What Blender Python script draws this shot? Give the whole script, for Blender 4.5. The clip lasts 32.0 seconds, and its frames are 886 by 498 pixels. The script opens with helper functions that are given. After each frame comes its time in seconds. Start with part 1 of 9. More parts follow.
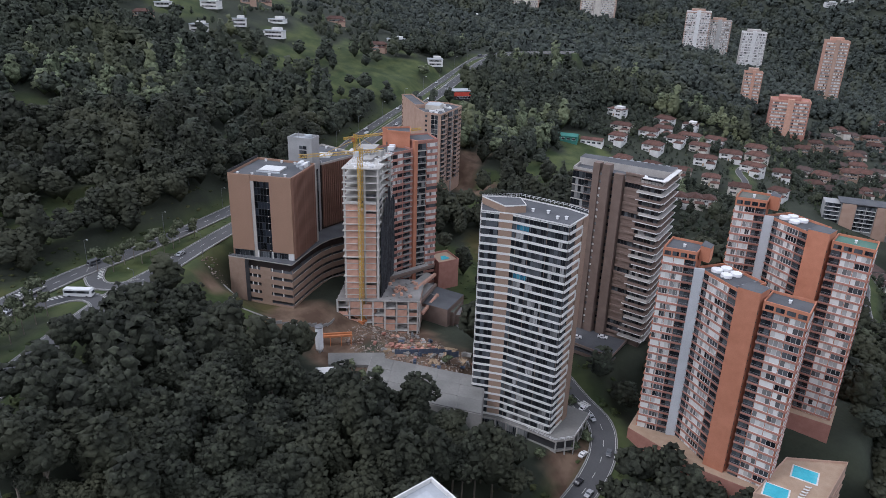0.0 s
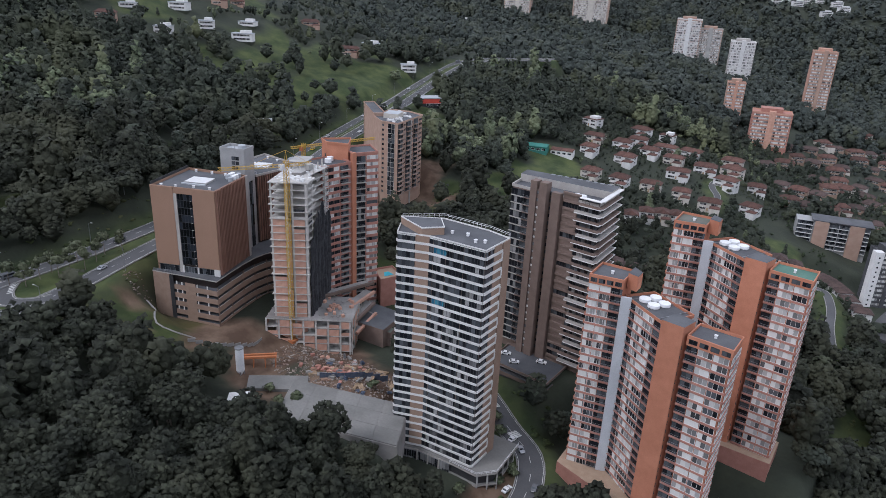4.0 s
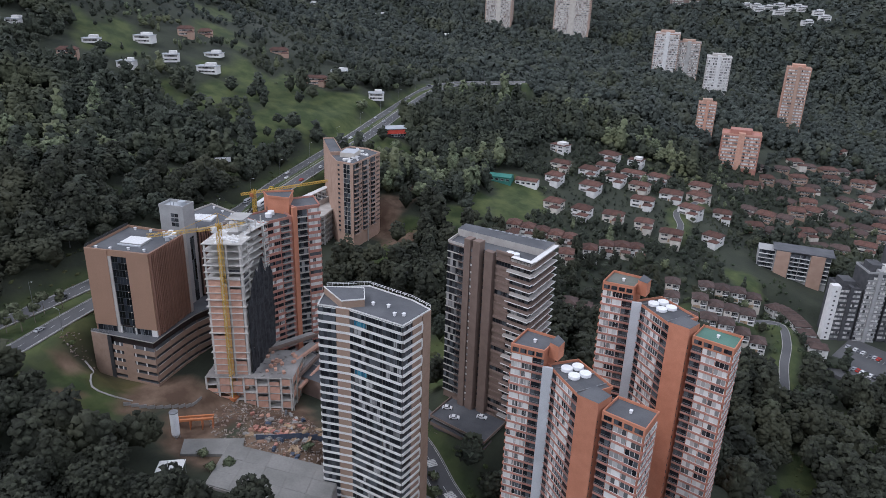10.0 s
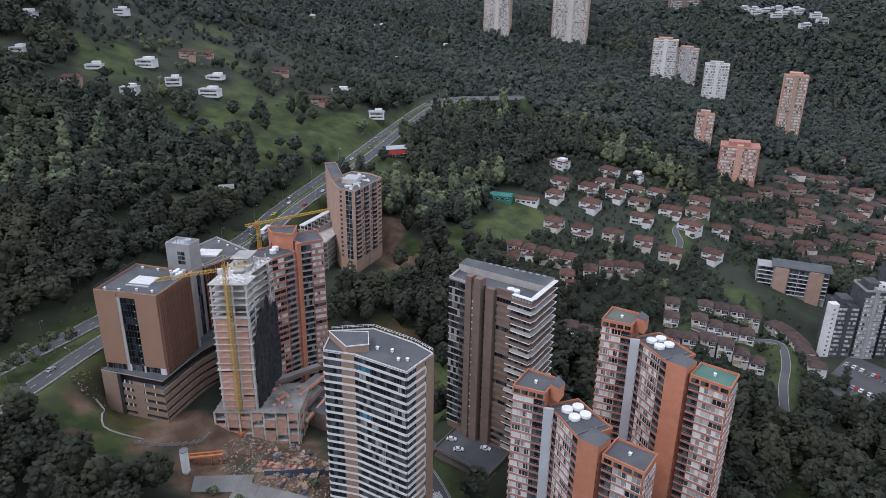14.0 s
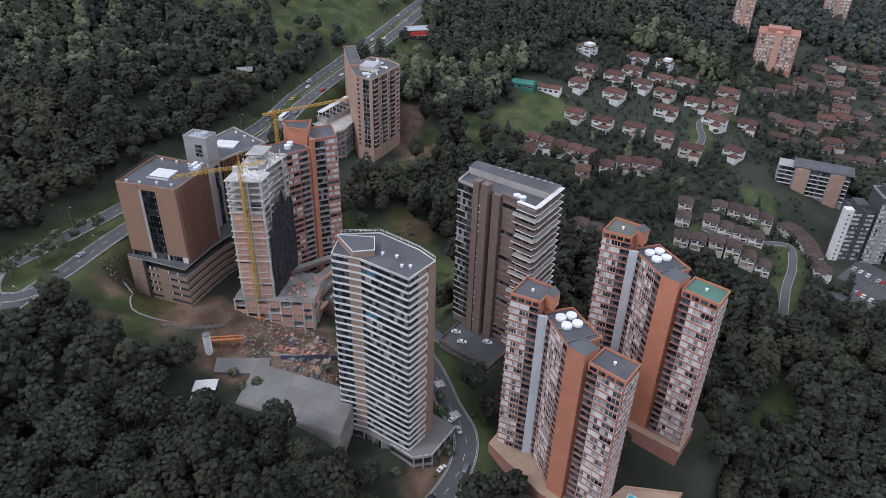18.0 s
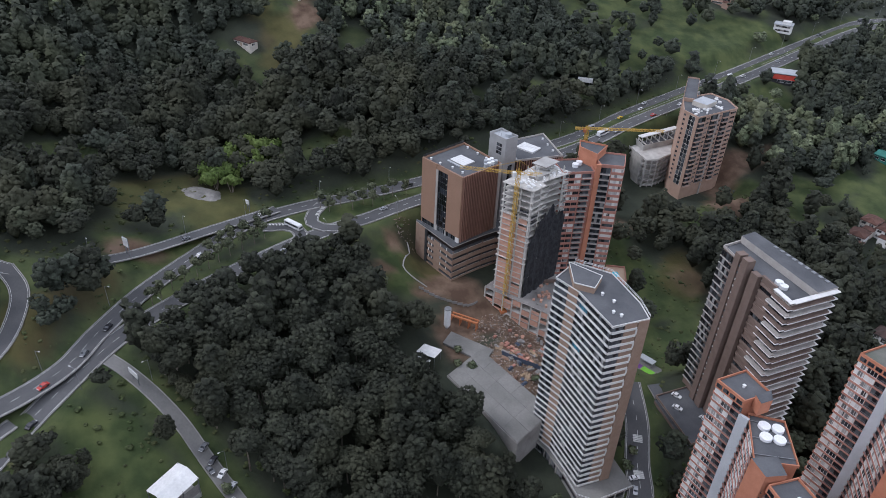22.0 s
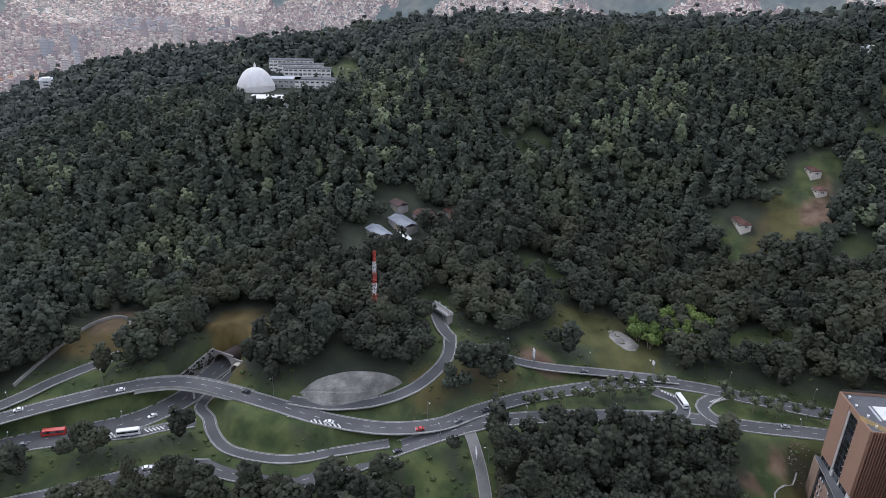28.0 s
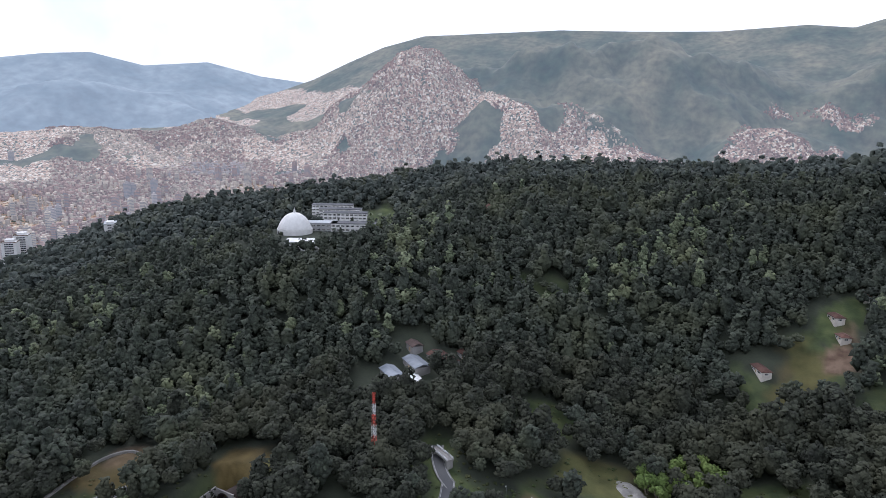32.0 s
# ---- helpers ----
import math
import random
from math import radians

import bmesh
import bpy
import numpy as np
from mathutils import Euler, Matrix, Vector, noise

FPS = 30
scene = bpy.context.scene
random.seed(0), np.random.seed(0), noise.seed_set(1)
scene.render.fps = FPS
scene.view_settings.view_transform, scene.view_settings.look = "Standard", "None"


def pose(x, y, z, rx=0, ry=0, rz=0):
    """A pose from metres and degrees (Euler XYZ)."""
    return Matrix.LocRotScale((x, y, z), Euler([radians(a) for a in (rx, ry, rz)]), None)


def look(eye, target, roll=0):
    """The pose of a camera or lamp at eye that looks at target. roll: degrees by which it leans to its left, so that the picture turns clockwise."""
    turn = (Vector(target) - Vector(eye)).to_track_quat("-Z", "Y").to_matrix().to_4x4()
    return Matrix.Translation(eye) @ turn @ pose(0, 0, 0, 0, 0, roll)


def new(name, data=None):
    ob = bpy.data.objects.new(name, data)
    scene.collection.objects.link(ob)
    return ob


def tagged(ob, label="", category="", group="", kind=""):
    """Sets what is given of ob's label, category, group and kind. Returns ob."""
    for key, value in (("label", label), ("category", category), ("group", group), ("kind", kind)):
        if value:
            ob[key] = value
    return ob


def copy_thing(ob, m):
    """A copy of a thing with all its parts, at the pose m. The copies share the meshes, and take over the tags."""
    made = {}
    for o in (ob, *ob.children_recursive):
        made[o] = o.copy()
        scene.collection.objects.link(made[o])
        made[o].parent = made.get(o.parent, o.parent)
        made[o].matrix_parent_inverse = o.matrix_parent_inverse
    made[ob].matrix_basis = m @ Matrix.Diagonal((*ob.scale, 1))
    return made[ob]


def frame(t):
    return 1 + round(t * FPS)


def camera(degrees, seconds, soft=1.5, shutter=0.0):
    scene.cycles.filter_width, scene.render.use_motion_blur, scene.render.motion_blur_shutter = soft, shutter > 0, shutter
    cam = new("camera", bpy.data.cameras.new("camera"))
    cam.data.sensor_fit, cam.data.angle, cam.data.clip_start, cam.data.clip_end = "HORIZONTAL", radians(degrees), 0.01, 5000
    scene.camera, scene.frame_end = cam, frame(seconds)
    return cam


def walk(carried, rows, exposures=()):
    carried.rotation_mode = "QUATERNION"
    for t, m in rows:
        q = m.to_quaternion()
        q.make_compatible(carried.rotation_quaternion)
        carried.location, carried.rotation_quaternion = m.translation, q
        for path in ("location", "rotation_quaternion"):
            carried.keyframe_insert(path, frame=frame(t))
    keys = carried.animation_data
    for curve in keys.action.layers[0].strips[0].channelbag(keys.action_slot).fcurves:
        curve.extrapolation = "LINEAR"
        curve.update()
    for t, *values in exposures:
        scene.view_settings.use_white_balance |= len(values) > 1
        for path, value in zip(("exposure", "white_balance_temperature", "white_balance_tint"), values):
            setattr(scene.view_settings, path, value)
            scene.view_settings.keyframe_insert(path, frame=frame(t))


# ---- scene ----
cam = camera(64.7, 32.0, soft=0.3)
METRES, EYE, TILT, LEAN, TURN = 250.0, 164.6, 0.0, 0.0, 32.1
ROWS = [
    (0.0, 0.0, 0.0, 0.0, 0.69, -21.59, -1.75),
    (0.5, 0.0087, 0.0042, 0.0001, 0.83, -21.58, -1.92),
    (1.0, 0.0196, 0.01, 0.0005, 0.94, -21.58, -2.04),
    (1.5, 0.0322, 0.0173, 0.0007, 1.06, -21.56, -2.18),
    (2.0, 0.0464, 0.0258, 0.0009, 1.15, -21.55, -2.29),
    (2.5, 0.062, 0.0351, 0.0013, 1.23, -21.53, -2.44),
    (3.0, 0.0785, 0.0443, 0.0041, 1.24, -21.52, -2.54),
    (3.5, 0.0959, 0.0528, 0.0073, 1.25, -21.48, -2.55),
    (5.5, 0.1671, 0.0806, 0.0265, 1.32, -21.41, -2.59),
    (6.0, 0.1838, 0.0859, 0.0337, 1.31, -21.4, -2.62),
    (6.5, 0.1984, 0.0905, 0.0412, 1.24, -21.37, -2.68),
    (7.0, 0.2067, 0.0937, 0.0488, 1.06, -21.33, -2.8),
    (7.5, 0.2094, 0.0953, 0.0562, 0.98, -21.32, -2.88),
    (8.0, 0.2102, 0.0958, 0.0638, 1.03, -21.3, -2.72),
    (8.5, 0.2105, 0.0963, 0.0715, 0.96, -21.27, -2.4),
    (9.0, 0.2105, 0.0966, 0.0794, 0.91, -21.25, -2.12),
    (9.5, 0.2103, 0.0968, 0.0871, 0.86, -21.23, -1.91),
    (10.0, 0.2102, 0.0969, 0.0949, 0.83, -21.21, -1.73),
    (10.5, 0.2102, 0.0971, 0.1027, 0.81, -21.19, -1.57),
    (11.0, 0.2103, 0.0972, 0.1105, 0.79, -21.18, -1.41),
    (11.5, 0.2103, 0.0973, 0.1184, 0.76, -21.17, -1.27),
    (12.0, 0.2103, 0.0975, 0.1262, 0.74, -21.17, -1.15),
    (12.5, 0.2104, 0.0975, 0.1341, 0.72, -21.17, -1.03),
    (13.0, 0.2105, 0.0976, 0.1419, 0.71, -21.17, -0.92),
    (13.5, 0.2105, 0.0977, 0.1498, 0.69, -21.17, -0.81),
    (15.5, 0.2113, 0.0966, 0.1797, 0.67, -21.85, -0.64),
    (16.0, 0.214, 0.0966, 0.1875, 0.67, -23.65, -0.71),
    (16.5, 0.2182, 0.0967, 0.1954, 0.69, -25.69, -0.78),
    (17.0, 0.2243, 0.0966, 0.2033, 0.66, -27.75, -0.91),
    (17.5, 0.2317, 0.0971, 0.2112, 0.86, -29.82, -1.14),
    (18.0, 0.2408, 0.0979, 0.219, 3.52, -31.91, -1.44),
    (18.5, 0.2534, 0.0994, 0.2272, 10.19, -32.83, -1.63),
    (19.0, 0.2695, 0.1009, 0.2344, 16.72, -32.99, -1.81),
    (19.5, 0.2865, 0.1031, 0.2418, 20.28, -33.03, -1.96),
    (20.0, 0.3046, 0.106, 0.2491, 23.46, -33.04, -2.05),
    (20.5, 0.3239, 0.1101, 0.2565, 26.66, -33.07, -2.12),
    (21.0, 0.3428, 0.1154, 0.2637, 29.84, -33.09, -2.25),
    (21.5, 0.363, 0.1218, 0.2704, 33.07, -33.11, -2.39),
    (22.0, 0.3824, 0.129, 0.2787, 36.2, -33.2, -2.53),
    (22.5, 0.4021, 0.1372, 0.2853, 39.35, -33.21, -2.7),
    (23.0, 0.4215, 0.1468, 0.2932, 42.59, -33.31, -2.8),
    (23.5, 0.4402, 0.1569, 0.3004, 46.75, -33.44, -2.9),
    (24.0, 0.4587, 0.1686, 0.3086, 51.01, -33.6, -2.95),
    (24.5, 0.4774, 0.1821, 0.317, 55.23, -33.75, -2.93),
    (26.5, 0.5413, 0.2445, 0.3496, 72.19, -29.3, -2.42),
    (27.0, 0.5548, 0.2612, 0.3575, 76.45, -27.38, -2.22),
    (27.5, 0.5675, 0.279, 0.3642, 80.54, -25.39, -2.06),
    (28.0, 0.5789, 0.2978, 0.3718, 83.72, -23.39, -1.87),
    (28.5, 0.589, 0.3158, 0.3795, 86.03, -21.1, -1.63),
    (29.0, 0.5976, 0.3337, 0.3867, 88.21, -18.72, -1.47),
    (29.5, 0.605, 0.3524, 0.3937, 89.13, -16.27, -1.32),
    (30.0, 0.6116, 0.3692, 0.399, 89.05, -13.8, -1.1),
    (30.5, 0.6177, 0.3855, 0.4017, 89.0, -12.78, -0.95),
    (31.0, 0.6221, 0.4012, 0.4059, 88.96, -12.65, -0.87),
    (31.5, 0.626, 0.4158, 0.409, 88.84, -12.58, -0.92),
    (32.0, 0.6287, 0.4265, 0.4097, 88.72, -12.53, -1.0),
]
walk(cam, [(t, pose(0, 0, EYE, TILT, LEAN, TURN) @ pose(METRES * x, METRES * y, METRES * z, 90 + pitch, roll, yaw)) for t, x, y, z, yaw, pitch, roll in ROWS], [(0.0, 0.55, 5700, 16), (25.0, 0.57, 5700, 16), (28.0, 0.7, 5700, 16), (29.0, 0.73, 5700, 16), (32.0, 0.7, 5700, 16)])
# ---- world, sun and air ----
world = bpy.data.worlds.new("world")
scene.world = world
world.use_nodes = True
wn, wl = world.node_tree.nodes, world.node_tree.links
wn.clear()
SUN_UP, SUN_ROUND = radians(48), radians(-150)
sky = wn.new("ShaderNodeTexSky")
sky.sky_type, sky.sun_disc, sky.sun_elevation, sky.sun_rotation = "NISHITA", False, SUN_UP, SUN_ROUND
sky_bg, cloud_bg = wn.new("ShaderNodeBackground"), wn.new("ShaderNodeBackground")
sky_bg.inputs["Strength"].default_value = 0.07
cloud_noise, cloud_ramp = wn.new("ShaderNodeTexNoise"), wn.new("ShaderNodeValToRGB")
cloud_noise.inputs["Scale"].default_value, cloud_noise.inputs["Detail"].default_value = 2.6, 7
cloud_ramp.color_ramp.elements[0].position, cloud_ramp.color_ramp.elements[0].color = 0.30, (0.50, 0.55, 0.62, 1)
cloud_ramp.color_ramp.elements[1].position, cloud_ramp.color_ramp.elements[1].color = 0.52, (1.0, 1.0, 1.0, 1)
cloud_bg.inputs["Strength"].default_value = 0.88
sky_mix, world_out = wn.new("ShaderNodeMixShader"), wn.new("ShaderNodeOutputWorld")
sky_mix.inputs[0].default_value = 0.85
wl.new(sky.outputs[0], sky_bg.inputs[0])
wl.new(cloud_noise.outputs[0], cloud_ramp.inputs[0])
wl.new(cloud_ramp.outputs[0], cloud_bg.inputs[0])
wl.new(sky_bg.outputs[0], sky_mix.inputs[1])
wl.new(cloud_bg.outputs[0], sky_mix.inputs[2])
wl.new(sky_mix.outputs[0], world_out.inputs[0])
sun = new("sun", bpy.data.lights.new("sun", "SUN"))
sun.data.energy, sun.data.angle, sun.data.color = 0.75, radians(14), (1.0, 0.95, 0.88)
sun.matrix_world = look((0, 0, 400), (math.sin(SUN_ROUND) * -200, math.cos(SUN_ROUND) * -200, 400 - 200 * math.tan(SUN_UP)))

# ---- materials ----
MATS = {}


def surface(name, one, two, scale=1.0, rough=0.8, bump=0.0, fine=None, vary=0.0, island=0.0, metal=0.0, spec=0.4, glow=None, space="Object", contrast=0.18):
    """A procedural surface: two colours mixed by coarse noise, fine grain, bump, and a shade of its own for each object or island."""
    m = bpy.data.materials.new(name)
    m.use_nodes = True
    n, l = m.node_tree.nodes, m.node_tree.links
    b = n["Principled BSDF"]
    b.inputs["Roughness"].default_value, b.inputs["Metallic"].default_value = rough, metal
    b.inputs["Specular IOR Level"].default_value = spec
    if space == "World":
        place = n.new("ShaderNodeNewGeometry").outputs["Position"]
    else:
        place = n.new("ShaderNodeTexCoord").outputs["Object"]
    coarse, grain = n.new("ShaderNodeTexNoise"), n.new("ShaderNodeTexNoise")
    coarse.inputs["Scale"].default_value, coarse.inputs["Detail"].default_value = scale, 5
    grain.inputs["Scale"].default_value, grain.inputs["Detail"].default_value = fine or scale * 9, 4
    l.new(place, coarse.inputs["Vector"])
    l.new(place, grain.inputs["Vector"])
    spread = n.new("ShaderNodeMapRange")
    spread.inputs["From Min"].default_value, spread.inputs["From Max"].default_value = 0.33, 0.67
    l.new(coarse.outputs[0], spread.inputs["Value"])
    mix = n.new("ShaderNodeMix")
    mix.data_type = "RGBA"
    mix.inputs[6].default_value, mix.inputs[7].default_value = (*one, 1), (*two, 1)
    l.new(spread.outputs[0], mix.inputs[0])
    colour = mix.outputs[2]
    hsv = n.new("ShaderNodeHueSaturation")
    l.new(colour, hsv.inputs["Color"])
    low = n.new("ShaderNodeMapRange")
    low.inputs["To Min"].default_value, low.inputs["To Max"].default_value = 1 - contrast, 1 + contrast
    if contrast > 0.3:
        low.inputs["From Min"].default_value, low.inputs["From Max"].default_value = 0.3, 0.7
    l.new(grain.outputs[0], low.inputs["Value"])
    value = low.outputs[0]
    for amount, source in ((vary, "object"), (island, "island")):
        if amount:
            pick = n.new("ShaderNodeObjectInfo").outputs["Random"] if source == "object" else n.new("ShaderNodeNewGeometry").outputs["Random Per Island"]
            r = n.new("ShaderNodeMapRange")
            r.inputs["To Min"].default_value, r.inputs["To Max"].default_value = 1 - amount, 1 + amount
            l.new(pick, r.inputs["Value"])
            times = n.new("ShaderNodeMath")
            times.operation = "MULTIPLY"
            l.new(value, times.inputs[0])
            l.new(r.outputs[0], times.inputs[1])
            value = times.outputs[0]
    l.new(value, hsv.inputs["Value"])
    l.new(hsv.outputs[0], b.inputs["Base Color"])
    if bump:
        bp = n.new("ShaderNodeBump")
        bp.inputs["Strength"].default_value, bp.inputs["Distance"].default_value = bump, 0.3
        l.new(grain.outputs[0], bp.inputs["Height"])
        l.new(bp.outputs[0], b.inputs["Normal"])
    if glow:
        b.inputs["Emission Color"].default_value, b.inputs["Emission Strength"].default_value = (*glow[0], 1), glow[1]
    MATS[name] = m
    return m


white_paint = surface("white_paint", (0.62, 0.61, 0.59), (0.72, 0.71, 0.69), 0.3, 0.75, vary=0.06)
tan_brick = surface("tan_brick", (0.27, 0.185, 0.135), (0.31, 0.22, 0.165), 0.4, 0.9, 0.2, 6, vary=0.08)
brown_brick = surface("brown_brick", (0.165, 0.12, 0.098), (0.205, 0.15, 0.125), 0.3, 0.9, 0.2, 6, vary=0.1)
orange_brick = surface("orange_brick", (0.42, 0.172, 0.10), (0.50, 0.215, 0.13), 0.25, 0.9, 0.2, 5, vary=0.06)
red_brick = surface("red_brick", (0.37, 0.175, 0.135), (0.44, 0.22, 0.17), 0.4, 0.9, 0.2, 5, vary=0.1)
salmon_brick = surface("salmon_brick", (0.47, 0.265, 0.19), (0.57, 0.345, 0.255), 0.5, 0.95, 0.3, 5, vary=0.1)
tan_panel = surface("tan_panel", (0.30, 0.185, 0.125), (0.335, 0.205, 0.14), 0.1, 0.7, 0.05, 3, vary=0.05)
sand_brick = surface("sand_brick", (0.40, 0.265, 0.20), (0.46, 0.32, 0.245), 0.3, 0.9, 0.2, 5, vary=0.07)
rust_fin = surface("rust_fin", (0.23, 0.125, 0.09), (0.27, 0.15, 0.11), 0.2, 0.6, 0, 3, vary=0.12)
concrete = surface("concrete", (0.33, 0.32, 0.30), (0.46, 0.45, 0.425), 0.15, 0.92, 0.3, 3, vary=0.08)
raw_concrete = surface("raw_concrete", (0.42, 0.40, 0.37), (0.58, 0.56, 0.52), 0.3, 0.94, 0.4, 3, vary=0.1)
old_concrete = surface("old_concrete", (0.20, 0.19, 0.18), (0.36, 0.345, 0.325), 0.1, 0.95, 0.4, 2, vary=0.12)
grey_render = surface("grey_render", (0.30, 0.30, 0.295), (0.36, 0.36, 0.355), 0.2, 0.85, 0.1, 3)
grey_slab = surface("grey_slab", (0.36, 0.335, 0.31), (0.44, 0.415, 0.385), 0.3, 0.85, 0.1, 3, vary=0.06)
dark_roof = surface("dark_roof", (0.075, 0.078, 0.085), (0.115, 0.118, 0.125), 0.12, 0.9, 0.15, 2)
green_roof = surface("green_roof", (0.075, 0.16, 0.125), (0.11, 0.21, 0.165), 0.15, 0.85, 0.1, 2)
moss_roof = surface("moss_roof", (0.10, 0.115, 0.09), (0.15, 0.15, 0.13), 0.2, 0.9, 0.1, 2)
pale_roof = surface("pale_roof", (0.33, 0.35, 0.37), (0.45, 0.47, 0.49), 0.1, 0.8, 0.1, 2)
sheet_roof = surface("sheet_roof", (0.16, 0.18, 0.21), (0.26, 0.28, 0.31), 0.2, 0.7, 0.2, 2, vary=0.15)
clay_tile = surface("clay_tile", (0.062, 0.032, 0.025), (0.125, 0.064, 0.049), 0.4, 0.95, 0.5, 3, vary=0.25)
dark_tile = surface("dark_tile", (0.05, 0.036, 0.032), (0.09, 0.06, 0.052), 0.4, 0.95, 0.5, 3, vary=0.2)
frame_dark = surface("frame_dark", (0.035, 0.035, 0.038), (0.05, 0.05, 0.052), 0.5, 0.5)
charcoal = surface("charcoal", (0.055, 0.056, 0.06), (0.085, 0.086, 0.09), 0.3, 0.85, 0.1, 3, vary=0.08)
rail_grey = surface("rail_grey", (0.20, 0.21, 0.22), (0.27, 0.28, 0.29), 0.5, 0.5, metal=0.4)
netting = surface("netting", (0.014, 0.015, 0.018), (0.05, 0.051, 0.056), 0.5, 0.9, 0.6, 2.2, contrast=0.4)
yellow_steel = surface("yellow_steel", (0.50, 0.31, 0.05), (0.60, 0.39, 0.08), 0.3, 0.55)
orange_steel = surface("orange_steel", (0.42, 0.15, 0.06), (0.5, 0.2, 0.09), 0.3, 0.6)
white_steel = surface("white_steel", (0.70, 0.70, 0.70), (0.78, 0.78, 0.78), 0.3, 0.5, vary=0.05)
red_steel = surface("red_steel", (0.55, 0.06, 0.04), (0.62, 0.09, 0.06), 0.3, 0.5)
canvas = surface("canvas", (0.62, 0.62, 0.61), (0.74, 0.74, 0.73), 0.2, 0.85, 0.2, 1)
tank_white = surface("tank_white", (0.74, 0.75, 0.76), (0.80, 0.81, 0.82), 0.3, 0.6)
asphalt = surface("asphalt", (0.07, 0.071, 0.074), (0.105, 0.105, 0.107), 0.05, 0.92, 0.2, 1.5, space="World")
old_asphalt = surface("old_asphalt", (0.15, 0.148, 0.142), (0.21, 0.205, 0.195), 0.08, 0.95, 0.2, 1.2, space="World")
road_paint = surface("road_paint", (0.50, 0.50, 0.48), (0.66, 0.66, 0.63), 0.4, 0.8)
kerb_stone = surface("kerb_stone", (0.22, 0.215, 0.205), (0.32, 0.31, 0.295), 0.3, 0.9)
shotcrete = surface("shotcrete", (0.16, 0.155, 0.145), (0.32, 0.305, 0.285), 0.16, 0.97, 0.8, 0.9, space="World")
red_soil = surface("red_soil", (0.20, 0.105, 0.07), (0.30, 0.20, 0.145), 0.12, 0.97, 0.7, 0.8, space="World")
# near-black for the shade between fins, in parking decks and the main tunnel
recess_shade = surface("recess_shade", (0.035, 0.025, 0.022), (0.05, 0.035, 0.03), 0.3, 0.8)
cream_render = surface("cream_render", (0.50, 0.46, 0.40), (0.62, 0.58, 0.52), 0.3, 0.85, 0.1, 3, vary=0.1)
bark = surface("bark", (0.16, 0.13, 0.105), (0.28, 0.24, 0.20), 0.8, 0.95, 0.4, 6, space="World")
pool_water = surface("pool_water", (0.07, 0.42, 0.52), (0.10, 0.50, 0.60), 0.2, 0.08)
apron_concrete = surface("apron_concrete", (0.15, 0.148, 0.138), (0.225, 0.22, 0.205), 0.08, 0.95, 0.3, 1.2, vary=0.06)
tile_deck = surface("tile_deck", (0.36, 0.25, 0.17), (0.42, 0.31, 0.22), 0.3, 0.8)
tyre_black = surface("tyre_black", (0.02, 0.02, 0.02), (0.03, 0.03, 0.03), 2, 0.9)
blue_tarp = surface("blue_tarp", (0.05, 0.07, 0.11), (0.09, 0.11, 0.15), 0.6, 0.7, 0.3, 2)
teal_sheet = surface("teal_sheet", (0.03, 0.15, 0.12), (0.05, 0.2, 0.165), 0.3, 0.7, 0.2, 2)
green_net = surface("green_net", (0.03, 0.20, 0.13), (0.06, 0.30, 0.20), 0.6, 0.8)
timber = surface("timber", (0.30, 0.21, 0.13), (0.42, 0.31, 0.20), 0.6, 0.9, 0.3, 4, vary=0.25)


def glass_surface(name, dark, light, often, rough=0.12):
    """Opaque window glass: dim rooms and pale curtains are put into its colour, and each window takes a shade of its
    own.
    """
    m = bpy.data.materials.new(name)
    m.use_nodes = True
    n, l = m.node_tree.nodes, m.node_tree.links
    b = n["Principled BSDF"]
    b.inputs["Roughness"].default_value, b.inputs["Specular IOR Level"].default_value = rough, 0.4
    place, white = n.new("ShaderNodeTexCoord"), n.new("ShaderNodeTexWhiteNoise")
    cell, info = n.new("ShaderNodeVectorMath"), n.new("ShaderNodeObjectInfo")
    cell.operation = "MULTIPLY"
    cell.inputs[1].default_value = (0.72, 0, 0.2)
    floor_ = n.new("ShaderNodeVectorMath")
    floor_.operation = "FLOOR"
    l.new(place.outputs["Object"], cell.inputs[0])
    l.new(cell.outputs[0], floor_.inputs[0])
    white.noise_dimensions = "4D"
    l.new(floor_.outputs[0], white.inputs["Vector"])
    mul = n.new("ShaderNodeMath")
    mul.operation = "MULTIPLY"
    mul.inputs[1].default_value = 91.7
    l.new(info.outputs["Random"], mul.inputs[0])
    l.new(mul.outputs[0], white.inputs["W"])
    ramp = n.new("ShaderNodeValToRGB")
    e = ramp.color_ramp.elements
    e[0].position, e[0].color = max(0.0, 1 - often - 0.25), (*dark, 1)
    e[1].position, e[1].color = 1 - often * 0.4, (*light, 1)
    l.new(white.outputs["Value"], ramp.inputs[0])
    l.new(ramp.outputs[0], b.inputs["Base Color"])
    MATS[name] = m
    return m


dark_glass = glass_surface("dark_glass", (0.014, 0.016, 0.02), (0.10, 0.11, 0.12), 0.4, 0.2)
curtain_glass = glass_surface("curtain_glass", (0.035, 0.037, 0.041), (0.70, 0.69, 0.66), 0.82)
blue_glass = glass_surface("blue_glass", (0.03, 0.12, 0.19), (0.08, 0.27, 0.36), 0.6)
tower_glass = glass_surface("tower_glass", (0.016, 0.018, 0.022), (0.34, 0.34, 0.335), 0.2, 0.2)
slot_glass = glass_surface("slot_glass", (0.006, 0.007, 0.009), (0.03, 0.035, 0.045), 0.3, 0.15)
house_glass = glass_surface("house_glass", (0.03, 0.03, 0.032), (0.22, 0.21, 0.2), 0.4)


